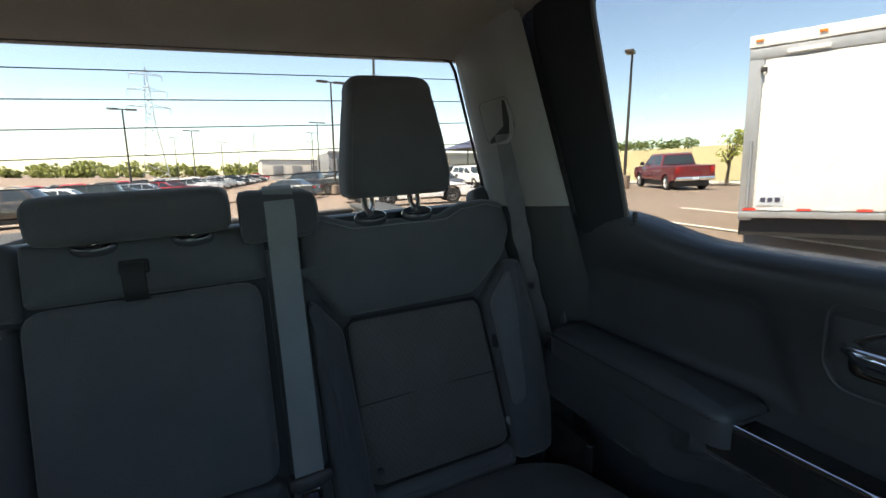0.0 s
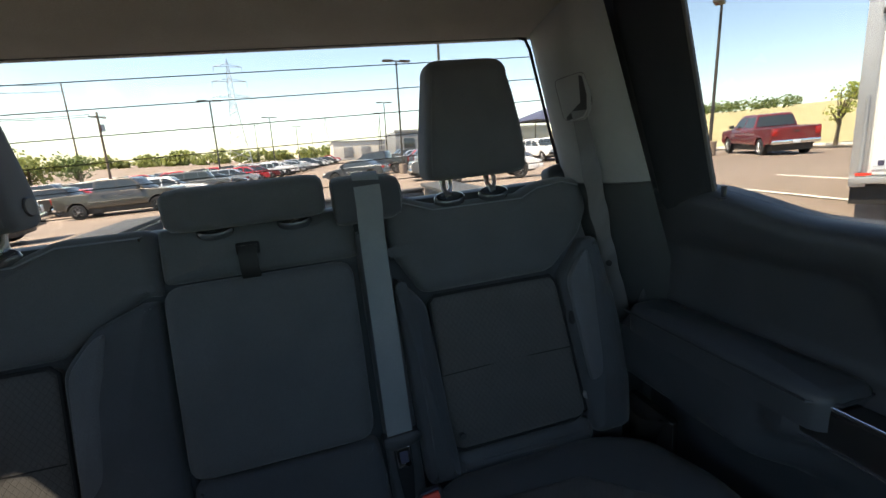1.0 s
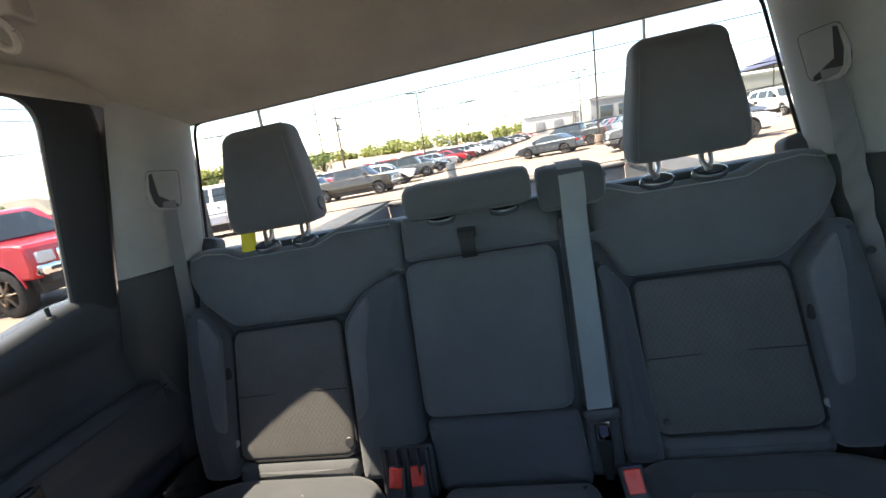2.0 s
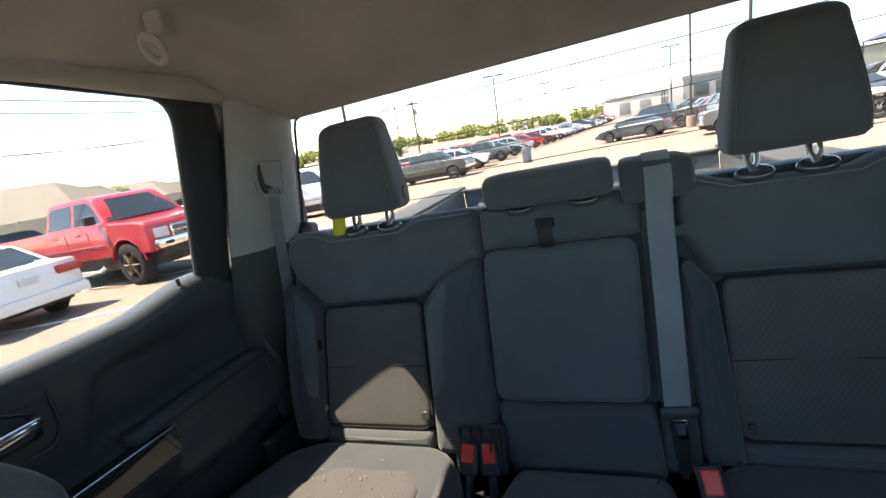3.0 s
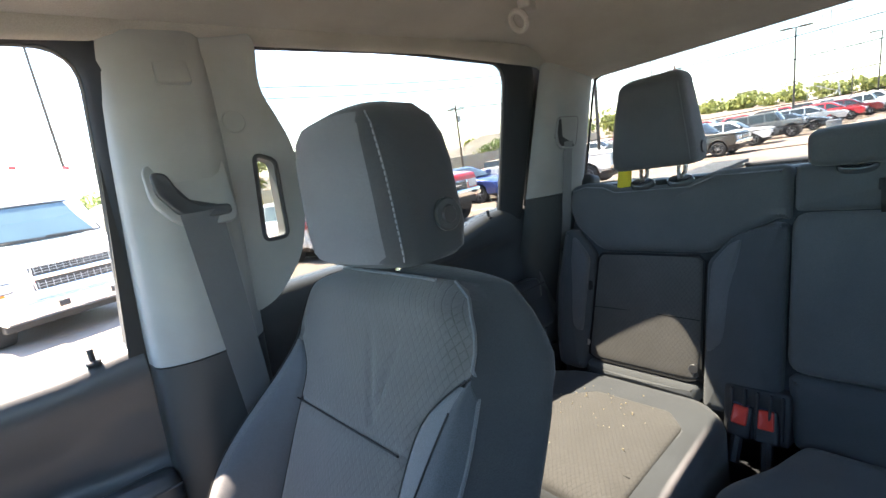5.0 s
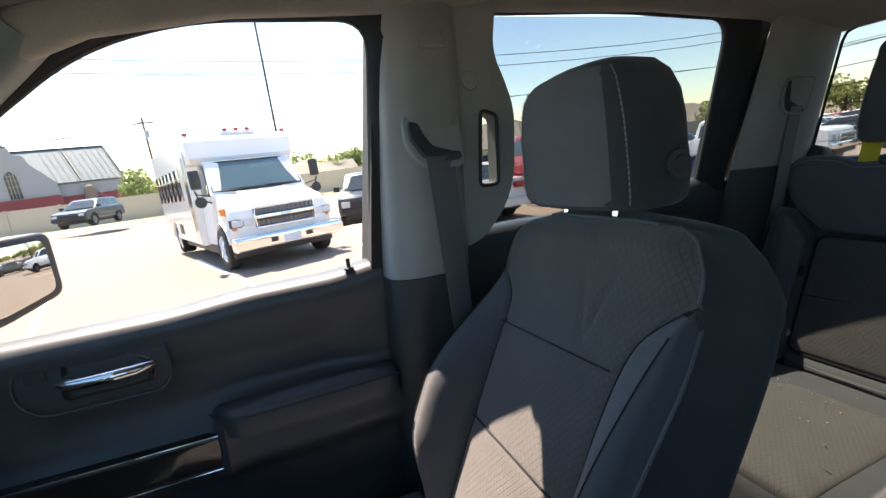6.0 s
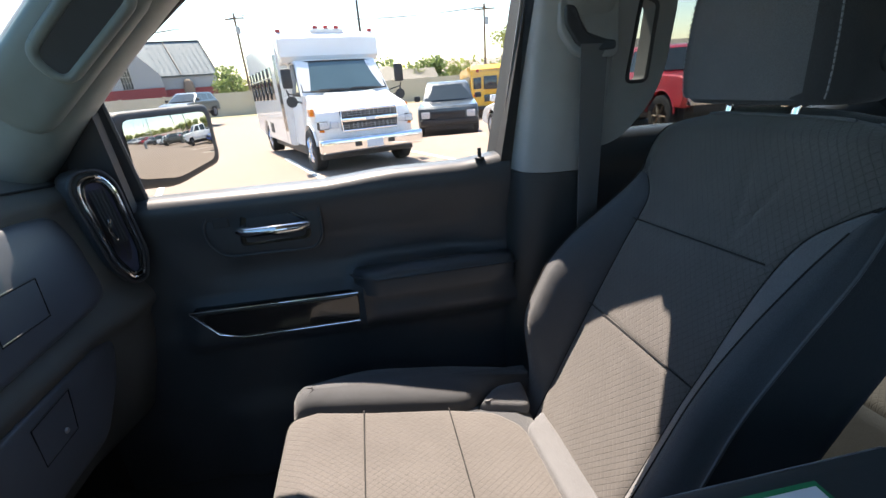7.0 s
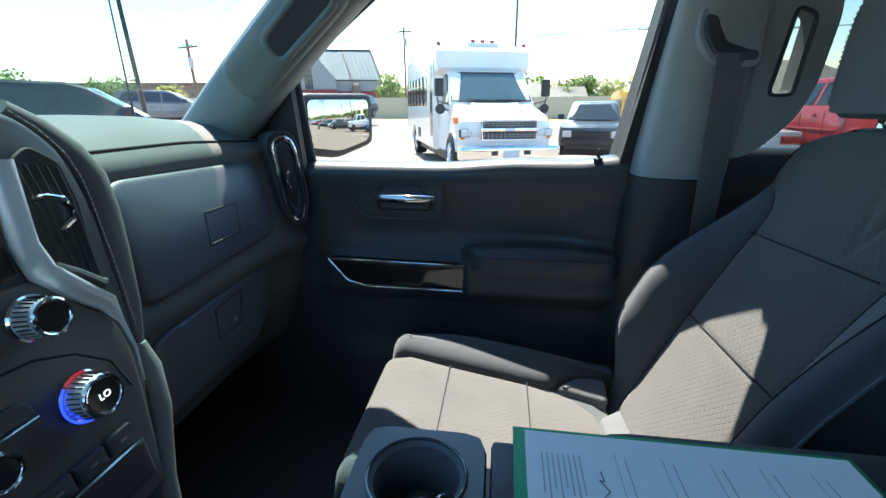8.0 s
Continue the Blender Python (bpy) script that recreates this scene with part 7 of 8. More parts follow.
for s in (-1, 1):
    def flank(y0, y1, z0, z1, d0=1.143, d1=1.160, r=0.006):
        return box(min(s * d0, s * d1), max(s * d0, s * d1), y0, y1, z0, z1, r)
    for k in range(6):
        y = -3.20 + 0.66 * k
        w = part("side_window", flank(y, y + 0.61, 1.47, 2.22), SIDEGLASS, bus)
        part("window_bar", flank(y, y + 0.61, 1.97, 2.0, 1.15, 1.168, 0.002), RIM, w)
        part("window_frame", flank(y - 0.022, y - 0.004, 1.46, 2.23, 1.146, 1.166, 0.002), DARKTRIM, w)
    part("side_crease", flank(-3.3, 1.1, 1.02, 1.05, 1.147, 1.157, 0.003), RIM, bus)
    dr = part("entry_door" if s > 0 else "side_panel", flank(1.22, 1.68, 0.50, 2.50), WHITE, bus)
    if s > 0:
        part("door_glass", flank(1.28, 1.44, 0.75, 2.42, 1.15, 1.166), SIDEGLASS, dr)
        part("door_glass", flank(1.47, 1.63, 0.75, 2.42, 1.15, 1.166), SIDEGLASS, dr)
    part("cab_window", slab([(s * 1.012, 2.78, 1.50), (s * 1.012, 2.04, 1.50), (s * 0.945, 1.97, 2.16), (s * 0.945, 2.28, 2.16)][:: s], 0.014), CARGLASS, bus, smooth=False)
    wheel(bus, s * 0.95, 3.20, 0.43, 0.26, s, rim=CHROME, spokes=8)
    wheel(bus, s * 0.94, -1.80, 0.40, 0.34, s, rim=CHROME, spokes=8)
    mr = part("bus_mirror", box(min(s * 1.14, s * 1.34), max(s * 1.14, s * 1.34), 2.84, 2.94, 1.66, 2.04, 0.04), DARKTRIM, bus, "tall black bus mirror")
    part("mirror_arm", tube([(s * 1.28, 2.87, 1.64), (s * 1.24, 2.86, 1.46), (s * 1.00, 2.82, 1.36)], 0.018, 6), DARKTRIM, mr)
    part("mirror_arm", tube([(s * 1.24, 2.86, 1.56), (s * 1.00, 2.80, 1.50)], 0.014, 6), DARKTRIM, mr)
    part("round_mirror", disc(s * 1.22, 2.90, 1.40, 0.11, 0.04, 'y', 18), DARKTRIM, mr)
    part("lamp_housing", box(min(s * 0.60, s * 1.01), max(s * 0.60, s * 1.01), 3.68, 3.965 - 0.05 * 1, 0.845, 1.005, 0.02), DARKTRIM, bus)
    for q in (0.62, 0.82):
        part("headlight", box(min(s * q, s * (q + 0.17)), max(s * q, s * (q + 0.17)), 3.72, 4.045 - 0.20 * (q / 1.03) ** 3, 0.86, 0.99, 0.02), LAMPCLEAR, bus)
    part("turn_lamp", box(min(s * 0.62, s * 0.98), max(s * 0.62, s * 0.98), 3.70, 3.86, 0.80, 0.845, 0.01), LAMPAMBER, bus)
    part("marker_lamp", box(min(s * 0.90, s * 1.06), max(s * 0.90, s * 1.06), 3.40, 3.60, 1.10, 1.24, 0.02), LAMPAMBER, bus)
    part("arch_lip", tube([(s * 1.03, 3.20 + 0.50 * math.cos(a), 0.44 + 0.50 * math.sin(a)) for a in [0.2 + 2.74 * k / 14 for k in range(15)]], 0.025, 6), WHITE, bus)
    part("roof_lamp", disc(s * 1.05, 1.88, 2.80, 0.055, 0.08, n=14), LAMPRED, bus)
for k in range(3):
    part("roof_lamp", disc(-0.24 + 0.24 * k, 1.92, 2.86, 0.055, 0.08, n=14), LAMPRED, bus)
part("lamp_bar", box(-0.38, 0.38, 1.86, 2.00, 2.80, 2.875, 0.02), WHITE, bus)
gr = part("grille", box(-0.58, 0.58, 3.92, 4.060, 0.80, 1.18, 0.03), DARKTRIM, bus, "black mesh grille")
part("grille_bar", box(-0.58, 0.58, 4.03, 4.080, 0.965, 1.035, 0.015), CHROME, gr)
for k in range(13):
    for z0 in (0.825, 1.055):
        part("grille_rib", rod((-0.54 + 0.09 * k, 4.063, z0), (-0.54 + 0.09 * k, 4.063, z0 + 0.11), 0.005, 5), GALV, gr)
for z0 in (0.86, 0.90, 1.08, 1.12, 1.155):
    part("grille_rib", rod((-0.55, 4.065, z0), (0.55, 4.065, z0), 0.004, 5), GALV, gr)
part("grille_surround", tube([(x, 4.055, z) for x, z in ((-0.57, 0.80), (0.57, 0.80), (0.59, 1.0), (0.57, 1.18), (-0.57, 1.18), (-0.59, 1.0), (-0.57, 0.80))], 0.020, 8), CHROME, gr, "chrome grille surround")
part("badge", box(-0.10, 0.10, 4.078, 4.092, 0.975, 1.025, 0.008), PLATE, gr)
part("front_bumper", box(-1.08, 1.08, 3.94, 4.20, 0.40, 0.68, 0.06, seg=3), CHROME, bus, "chrome front bumper")
for s in (-1, 1):
    part("bumper_recess", box(min(s * 0.28, s * 0.42), max(s * 0.28, s * 0.42), 4.19, 4.206, 0.50, 0.59, 0.004), DARKTRIM, bus)
part("front_plate", box(-0.17, 0.17, 4.195, 4.208, 0.45, 0.60, 0.004), PLATE, bus)
part("underbody", box(-1.0, 1.0, -3.1, 3.8, 0.26, 0.46, 0.02), DARKTRIM, bus)
part("side_hatch", box(1.143, 1.158, -0.9, -0.4, 0.62, 0.88, 0.004), DARKTRIM, bus)
bd = Vector((0.945, 0.327, 0))
stand(bus, -9.85 - 3.2 * bd.x, -0.43 - 3.2 * bd.y, bd.x, bd.y)

# ---- school bus, seen from behind ----
YEL = paint("school_bus_yellow", (0.80, 0.42, 0.015), 0.0)
sb = thing("school_bus", 0, 0, 0, "yellow school bus seen from behind", "bus")
part("body", hull([(5.0, 0.5), (5.0, 2.75), (4.6, 3.02), (-4.6, 3.05), (-4.95, 2.80), (-5.0, 0.55), (-4.2, 0.5), (-3.2, 0.5)], lambda z: 1.20 - 0.25 * max(0.0, z - 2.6), 0, (-5, 5), 0.10), YEL, sb, sharp=30)
for s in (-1, 1):
    for k in range(9):
        part("side_window", box(min(s * 1.19, s * 1.21), max(s * 1.19, s * 1.21), -4.5 + 1.0 * k, -3.7 + 1.0 * k, 1.72, 2.42, 0.006), CARGLASS, sb)
    for z in (0.95, 1.25, 1.60):
        part("rub_rail", box(min(s * 1.19, s * 1.225), max(s * 1.19, s * 1.225), -4.9, 4.9, z, z + 0.05), DARKTRIM, sb)
    for y in (-2.9, 3.2):
        wheel(sb, s * 1.0, y, 0.48, 0.30, s)
    part("tail_light", disc(s * 0.95, -4.96, 1.35, 0.09, -0.06, 'y', 16), LAMPRED, sb)
    part("warning_lamp", disc(s * 0.75, -4.95, 2.72, 0.10, -0.07, 'y', 16), LAMPRED, sb)
    part("rear_window", box(min(s * 0.55, s * 1.02), max(s * 0.55, s * 1.02), -5.02, -4.95, 1.70, 2.35, 0.006), CARGLASS, sb)
part("rear_window", box(-0.40, 0.40, -5.025, -4.95, 1.65, 2.40, 0.006), CARGLASS, sb)
part("rear_window", box(-0.40, 0.40, -5.025, -4.95, 0.95, 1.35, 0.006), CARGLASS, sb)
part("rear_bumper", box(-1.18, 1.18, -5.15, -4.95, 0.48, 0.72, 0.03), DARKTRIM, sb)
c = bpy.data.curves.new("bus_text", 'FONT')
c.body, c.size, c.align_x, c.align_y, c.extrude = "SCHOOL BUS", 0.20, 'CENTER', 'CENTER', 0.004
tmp = new("tmp", c)
me = bpy.data.meshes.new_from_object(tmp)
bpy.data.objects.remove(tmp)
b = bmesh.new()
b.from_mesh(me)
part("lettering", b, INK, sb, m=Matrix.Translation((0, -5.0, 2.72)) @ pose(0, 0, 0, 90, 0, 0), smooth=False)
stand(sb, -26.87 - 5 * 0.988, 7.55 + 5 * 0.153, -0.988, 0.153)

# ---- white box trailer ----
tr = thing("box_trailer", 0, 0, 0, "white enclosed box trailer with reflective tape", "trailer")
TRW = plain("trailer_white_sheet", (0.80, 0.80, 0.79), 0.45, vary=0.04)
ALU = plain("aluminium_frame", (0.42, 0.43, 0.44), 0.45, metal=0.6)
part("box", box(-1.28, 1.28, 0.0, 6.0, 0.55, 2.80, 0.02), TRW, tr)
part("ramp_door", box(-1.12, 1.12, -0.045, -0.002, 0.66, 2.52, 0.012), TRW, tr, "plain white rear ramp door")
for s in (-1, 1):
    part("post", box(min(s * 1.14, s * 1.29), max(s * 1.14, s * 1.29), -0.03, 0.08, 0.52, 2.66, 0.01), ALU, tr)
    part("door_hinge", box(min(s * 1.10, s * 1.17), max(s * 1.10, s * 1.17), -0.07, -0.04, 2.38, 2.44, 0.008), DARKTRIM, tr)
    wheel(tr, s * 1.05, 3.4, 0.36, 0.22, s)
    part("lock_bar", rod((s * 1.20, -0.05, 0.70), (s * 1.20, -0.05, 1.55), 0.018, 8), GALV, tr)
part("header", box(-1.29, 1.29, -0.035, 0.06, 2.54, 2.66, 0.008), ALU, tr)
part("top_rail", box(-1.30, 1.30, -0.05, 0.10, 2.68, 2.82, 0.015), TRW, tr)
part("door_lamp", box(-0.92, -0.52, -0.075, -0.036, 2.56, 2.61, 0.012), TRW, tr)
for k in range(5):
    part("marker_lamp", box(-1.20 + 0.60 * k - 0.04, -1.20 + 0.60 * k + 0.04, -0.07, -0.05, 2.74, 2.77, 0.006), LAMPAMBER, tr)
sill = part("rear_sill", box(-1.29, 1.29, -0.05, 0.10, 0.56, 0.64, 0.01), ALU, tr)
for k in range(9):
    part("tape_strip", box(-1.24 + 0.28 * k, -1.24 + 0.28 * k + 0.14, -0.056, -0.045, 0.655, 0.685), RED if k % 2 == 0 else PLATE, tr)
pl = part("number_plate", box(-1.10, -0.82, -0.060, -0.040, 0.72, 0.86, 0.004), PLATE, tr)
for k in range(3):
    part("plate_bar", box(-1.06 + 0.075 * k, -1.005 + 0.075 * k, -0.064, -0.059, 0.765, 0.825), INK, pl)
part("mud_flap", box(-1.27, 1.27, 0.06, 0.10, 0.30, 0.56, 0.01), RUBBER, tr)
part("axle_beam", box(-1.0, 1.0, 3.3, 3.5, 0.25, 0.56, 0.02), DARKTRIM, tr)
stand(tr, 6.85, 2.98, 0.85, 0.527)

# ---- galvanised bin ----
BINMETAL = plain("dull_galvanised_steel", (0.20, 0.21, 0.22), 0.45, metal=0.7, vary=0.3, grain=8.0)
bn = thing("metal_bin", -4.10, 29.0, -0.5, "galvanised round metal bin on the paving", "bin")
part("drum", loft([squircle(-4.10, 29.0, a, a, z - 0.5, 24, 2.0) for a, z in ((0.27, 0.0), (0.30, 0.02), (0.28, 0.3), (0.30, 0.32), (0.28, 0.6), (0.30, 0.62), (0.29, 0.88))]), BINMETAL, bn)
part("lid", loft([squircle(-4.10, 29.0, a, a, z - 0.5, 24, 2.0) for a, z in ((0.31, 0.87), (0.31, 0.92), (0.2, 0.98))]), BINMETAL, bn)

# ---- lamp posts, poles and pylons ----
def lamp_post(x, y, h, heads=2, turn=0.0, group="car park lamps"):
    z0 = ground_z(x, y)
    p = thing("street_lamp", x, y, z0, "dark bronze car park lamp post with flat heads", "street lamp", group)
    UPRIGHT[p] = h
    part("base", disc(x, y, z0, 0.30, 0.75, n=18, edge=0.03), PAVING, p)
    part("pole", rod((x, y, z0 + 0.7), (x, y, h), 0.085, 10, r2=0.06), STEELPOLE, p)
    c, s = math.cos(turn), math.sin(turn)
    for k in (-1, 1)[:heads]:
        m = Matrix.Translation((x, y, h)) @ pose(0, 0, 0, 0, 0, math.degrees(turn))
        part("lamp_head", box(min(k * 0.25, k * 1.05), max(k * 0.25, k * 1.05), -0.22, 0.22, -0.06, 0.06, 0.03), STEELPOLE, p, m=m)
        part("arm", box(min(0, k * 0.3), max(0, k * 0.3), -0.04, 0.04, -0.05, 0.03, 0.01), STEELPOLE, p, m=m)


for x, y, h, t in ((6.7, 34.7, 7.8, 0.1), (-8.8, 46.5, 7.4, 0.1), (-6.0, 70.1, 7.6, 0.1), (-3.6, 96.3, 7.7, 0.1), (-1.0, 120.3, 7.4, 0.1), (9.5, 61.6, 7.6, 0.1), (12.0, 85.5, 8.2, 0.1), (14.6, 108.0, 8.0, 0.1), (-12.9, 109.6, 9.7, 0.6), (7.2, 24.2, 9.5, 0.3), (-10.6, 19.3, 9.0, 0.3), (-30.0, 0.3, 12.0, 0.2), (-14.8, -13.6, 9.5, 0.4)):
    lamp_post(x, y, h, 2, t)
lamp_post(19.9, 18.9, 6.65, 1, 0.6)


def utility_pole(x, y, h):
    p = thing("utility_pole", x, y, 0, "weathered wooden utility pole with cross-arm", "utility pole", "utility poles")
    UPRIGHT[p] = h
    part("mast", rod((x, y, 0), (x, y, h), 0.16, 10, r2=0.11), WOODPOLE, p)
    part("cross_arm", box(-1.2, 1.2, -0.06, 0.06, -0.07, 0.07, 0.01), WOODPOLE, p, m=Matrix.Translation((x, y, h - 0.6)) @ pose(0, 0, 0, 0, 0, 70))
    for k in (-1.1, -0.55, 0.55, 1.1):
        part("insulator", rod((k, 0, 0.07), (k, 0, 0.25), 0.05, 8), GALV, p, m=Matrix.Translation((x, y, h - 0.6)) @ pose(0, 0, 0, 0, 0, 70))
    part("transformer", rod((0.32, 0, -2.2), (0.32, 0, -1.4), 0.22, 14), GALV, p, m=Matrix.Translation((x, y, h)) @ pose(0, 0, 0, 0, 0, 40))


POLES = [(-36.0, -26.4, 6.8), (-58.5, -13.0, 11.0), (-54.0, 15.0, 10.0), (-43.4, 41.4, 9.3), (-24.0, 62.0, 9.0)]
for q in POLES:
    utility_pole(*q)
for (x0, y0, h0), (x1, y1, h1) in zip(POLES, POLES[1:]):
    w = thing("power_line", (x0 + x1) / 2, (y0 + y1) / 2, 5, "sagging overhead power lines between poles", "power line", "power lines")
    for k in (-1.1, 1.1):
        pts = []
        for i in range(13):
            t = i / 12
            pts.append((x0 + (x1 - x0) * t + k * 0.34, y0 + (y1 - y0) * t + k * 0.94, h0 + (h1 - h0) * t - 0.35 - 3.2 * t * (1 - t)))
        part("wire", tube(pts, 0.032, 5), RUBBER, w)
for y in (-70.0, 120.0):
    p = thing("tall_utility_pole", -52, y, 0, "tall wooden pole carrying the high lines", "utility pole", "utility poles")
    UPRIGHT[p] = 20.6
    part("mast", rod((-52, y, 0), (-52, y, 22.5), 0.2, 10, r2=0.13), WOODPOLE, p)
    part("bracket", rod((-52.6, y, 20.6), (-51.4, y, 20.6), 0.05, 6), GALV, p)
hv = thing("overhead_line", -52, 25, 14, "high overhead power lines crossing the sky", "power line")
for z, d in ((14.1, 0.0), (12.75, 0.4)):
    part("wire", tube([(-52 + d, -70 + 10 * k, z + 0.0009 * (k * 10 - 95) ** 2) for k in range(20)], 0.045, 5), RUBBER, hv)


def pylon(x, y, h, w, turn):
    p = thing("lattice_pylon", x, y, 0, "tall grey steel lattice pylon", "pylon", "pylons")
    UPRIGHT[p] = h
    b = bmesh.new()
    lv = [(0, w), (0.25, w * 0.66), (0.5, w * 0.36), (0.62, w * 0.26), (0.8, w * 0.2), (1.0, 0.1)]
    fine = []
    for (t0, w0), (t1, w1) in zip(lv, lv[1:]):
        for k in range(3):
            fine.append((t0 + (t1 - t0) * k / 3, w0 + (w1 - w0) * k / 3))
    fine.append(lv[-1])
    cs = ((-1, -1), (1, -1), (1, 1), (-1, 1))
    for (t0, w0), (t1, w1) in zip(fine, fine[1:]):
        for i in range(4):
            a, c = cs[i], cs[(i + 1) % 4]
            p0, p1 = Vector((a[0] * w0, a[1] * w0, t0 * h)), Vector((a[0] * w1, a[1] * w1, t1 * h))
            q0, q1 = Vector((c[0] * w0, c[1] * w0, t0 * h)), Vector((c[0] * w1, c[1] * w1, t1 * h))
            rod(p0, p1, 0.10, 4, b)
            rod(p0, q1, 0.055, 4, b)
            rod(q0, p1, 0.055, 4, b)
    part("lattice", b, GALV, p, m=Matrix.Translation((x, y, 0)) @ pose(0, 0, 0, 0, 0, turn), smooth=False)
    for t, l in ((0.66, 6.0), (0.80, 5.5), (0.93, 4.5)):
        c = bmesh.new()
        for s in (-1, 1):
            rod((0, 0, t * h + 1.0), (s * l, 0, t * h), 0.10, 4, c)
            rod((0, 0, t * h), (s * l, 0, t * h), 0.10, 4, c)
            rod((s * l, 0, t * h), (s * l, 0, t * h - 1.8), 0.10, 4, c)
        part("cross_arm", c, GALV, p, m=Matrix.Translation((x, y, 0)) @ pose(0, 0, 0, 0, 0, turn), smooth=False)


pylon(-25.6, 174.5, 37.0, 4.0, 10)
pylon(12.0, 520.0, 44.0, 5.0, 10)

# ---- buildings ----
STUCCO = plain("pale_stucco", (0.52, 0.50, 0.46), 0.9, vary=0.08)
GREYWALL = plain("grey_metal_wall", (0.20, 0.21, 0.22), 0.6)
SHINGLE = plain("tan_roof_shingles", (0.19, 0.172, 0.145), 0.9, vary=0.25, grain=3.0)
BRICK = plain("house_brick", (0.20, 0.155, 0.12), 0.9, vary=0.2, grain=12.0)
TIN = plain("blue_grey_metal_roof", (0.085, 0.125, 0.155), 0.65, metal=0.0, vary=0.06)
MAROON = plain("maroon_wall_base", (0.22, 0.05, 0.05), 0.8)


def house(x, y, w, d, h, rise, turn, label):
    """A hip-roofed brick house."""
    m = Matrix.Translation((x, y, 0)) @ pose(0, 0, 0, 0, 0, turn)
    t = thing("house", x, y, 0, label, "house", "houses beyond the fence")
    UPRIGHT[t] = 4.0
    part("wall", box(-w / 2, w / 2, -d / 2, d / 2, 0, h, 0.02), BRICK, t, m=m)
    e = 0.5
    r = max(0.2, w / 2 - d / 2)
    lo = [(-w / 2 - e, -d / 2 - e, h - 0.1), (w / 2 + e, -d / 2 - e, h - 0.1), (w / 2 + e, d / 2 + e, h - 0.1), (-w / 2 - e, d / 2 + e, h - 0.1)]
    b = loft([[(p[0], p[1], p[2] - 0.15) for p in lo], lo, [(-r, -0.1, h + rise), (r, -0.1, h + rise), (r, 0.1, h + rise), (-r, 0.1, h + rise)]])
    part("roof", b, SHINGLE, t, m=m, sharp=20)
    gw = w * 0.22
    g = loft([[(w * 0.15 - gw, d / 2 + e + 0.6, h - 0.1), (w * 0.15 + gw, d / 2 + e + 0.6, h - 0.1), (w * 0.15 + gw, 0, h - 0.1), (w * 0.15 - gw, 0, h - 0.1)], [(w * 0.15 - 0.05, d / 2 + e + 0.6, h + rise * 0.75), (w * 0.15 + 0.05, d / 2 + e + 0.6, h + rise * 0.75), (w * 0.15 + 0.05, 0, h + rise * 0.75), (w * 0.15 - 0.05, 0, h + rise * 0.75)]])
    part("gable", g, SHINGLE, t, m=m, sharp=20)
    for k in (-0.3, 0.35):
        for s in (-1, 1):
            wn_ = part("window", box(w * k - 0.7, w * k + 0.7, min(s * (d / 2 - 0.02), s * (d / 2 + 0.03)), max(s * (d / 2 - 0.02), s * (d / 2 + 0.03)), 1.0, 2.2, 0.01), CARGLASS, t, m=m)
    part("vent_pipe", rod((0.6, 0.8, h + rise * 0.5), (0.6, 0.8, h + rise * 0.5 + 0.9), 0.08, 8), GALV, t, m=m)


HL = "brick house with tan shingle roof beyond the fence"
house(-56.0, 30.0, 17, 12, 2.7, 3.6, 25, HL)
house(-66.0, 48.0, 18, 12, 2.7, 3.0, 20, HL)
house(-52.0, 58.0, 17, 12, 2.7, 3.0, 30, HL)
house(-68.0, 4.0, 15, 11, 2.6, 2.2, 5, HL)
house(-78.0, 24.0, 16, 11, 2.7, 2.6, 15, HL)

fence = thing("concrete_fence", -58, 0, 0, "long grey concrete panel fence round the car park", "fence")
FENCE = plain("fence_concrete", (0.46, 0.41, 0.32), 0.9, vary=0.15)
line = [(-52, -75), (-57, -22), (-59, -4), (-55, 12), (-48, 24), (-46, 40), (-34, 60)]
for (x0, y0), (x1, y1) in zip(line, line[1:]):
    l = math.hypot(x1 - x0, y1 - y0)
    n_ = max(1, round(l / 4.5))
    for k in range(n_):
        xa, ya = x0 + (x1 - x0) * k / n_, y0 + (y1 - y0) * k / n_
        m = Matrix.Translation((xa, ya, 0)) @ pose(0, 0, 0, 0, 0, math.degrees(math.atan2(y1 - y0, x1 - x0)))
        part("panel", box(0.08, l / n_ - 0.08, -0.05, 0.05, -0.6, 2.65, 0.01), FENCE, fence, m=m)
        part("post", box(-0.10, 0.10, -0.12, 0.12, -0.6, 2.75, 0.015), FENCE, fence, m=m)

# church: pale gabled front, big metal roof, maroon base
ch = thing("church", -103, -40, 0, "pale church with a broad blue-grey metal roof and maroon base", "church")
UPRIGHT[ch] = 9.0
cm = Matrix(((-0.357, -0.934, 0, -102.7), (0.934, -0.357, 0, -39.3), (0, 0, 1, 0), (0, 0, 0, 1)))
PALE = plain("pale_grey_stucco", (0.30, 0.32, 0.33), 0.9, vary=0.06)
part("roof", loft([[(0.4, 0.0, 7.6), (10.9, 0.0, 7.5), (9.3, 7.0, 14.2), (-7.7, 7.0, 14.2), (-7.7, 2.0, 9.5)], [(0.4, 0.3, 7.3), (10.9, 0.3, 7.2), (9.3, 7.3, 13.9), (-7.7, 7.3, 13.9), (-7.7, 2.3, 9.2)]]), TIN, ch, m=cm, sharp=20)
for k in range(11):
    part("roof_seam", rod((0.6 + 1.0 * k, -0.02, 7.62), (-1.0 + 1.0 * k, 6.98, 14.22), 0.03, 4), TIN, ch, m=cm)
part("roof_joint", rod((4.1, -0.06, 7.62), (2.5, 6.95, 14.2), 0.13, 6), STEELPOLE, ch, m=cm)
part("rake_trim", rod((10.95, -0.05, 7.5), (9.35, 7.0, 14.25), 0.15, 6), STEELPOLE, ch, m=cm)
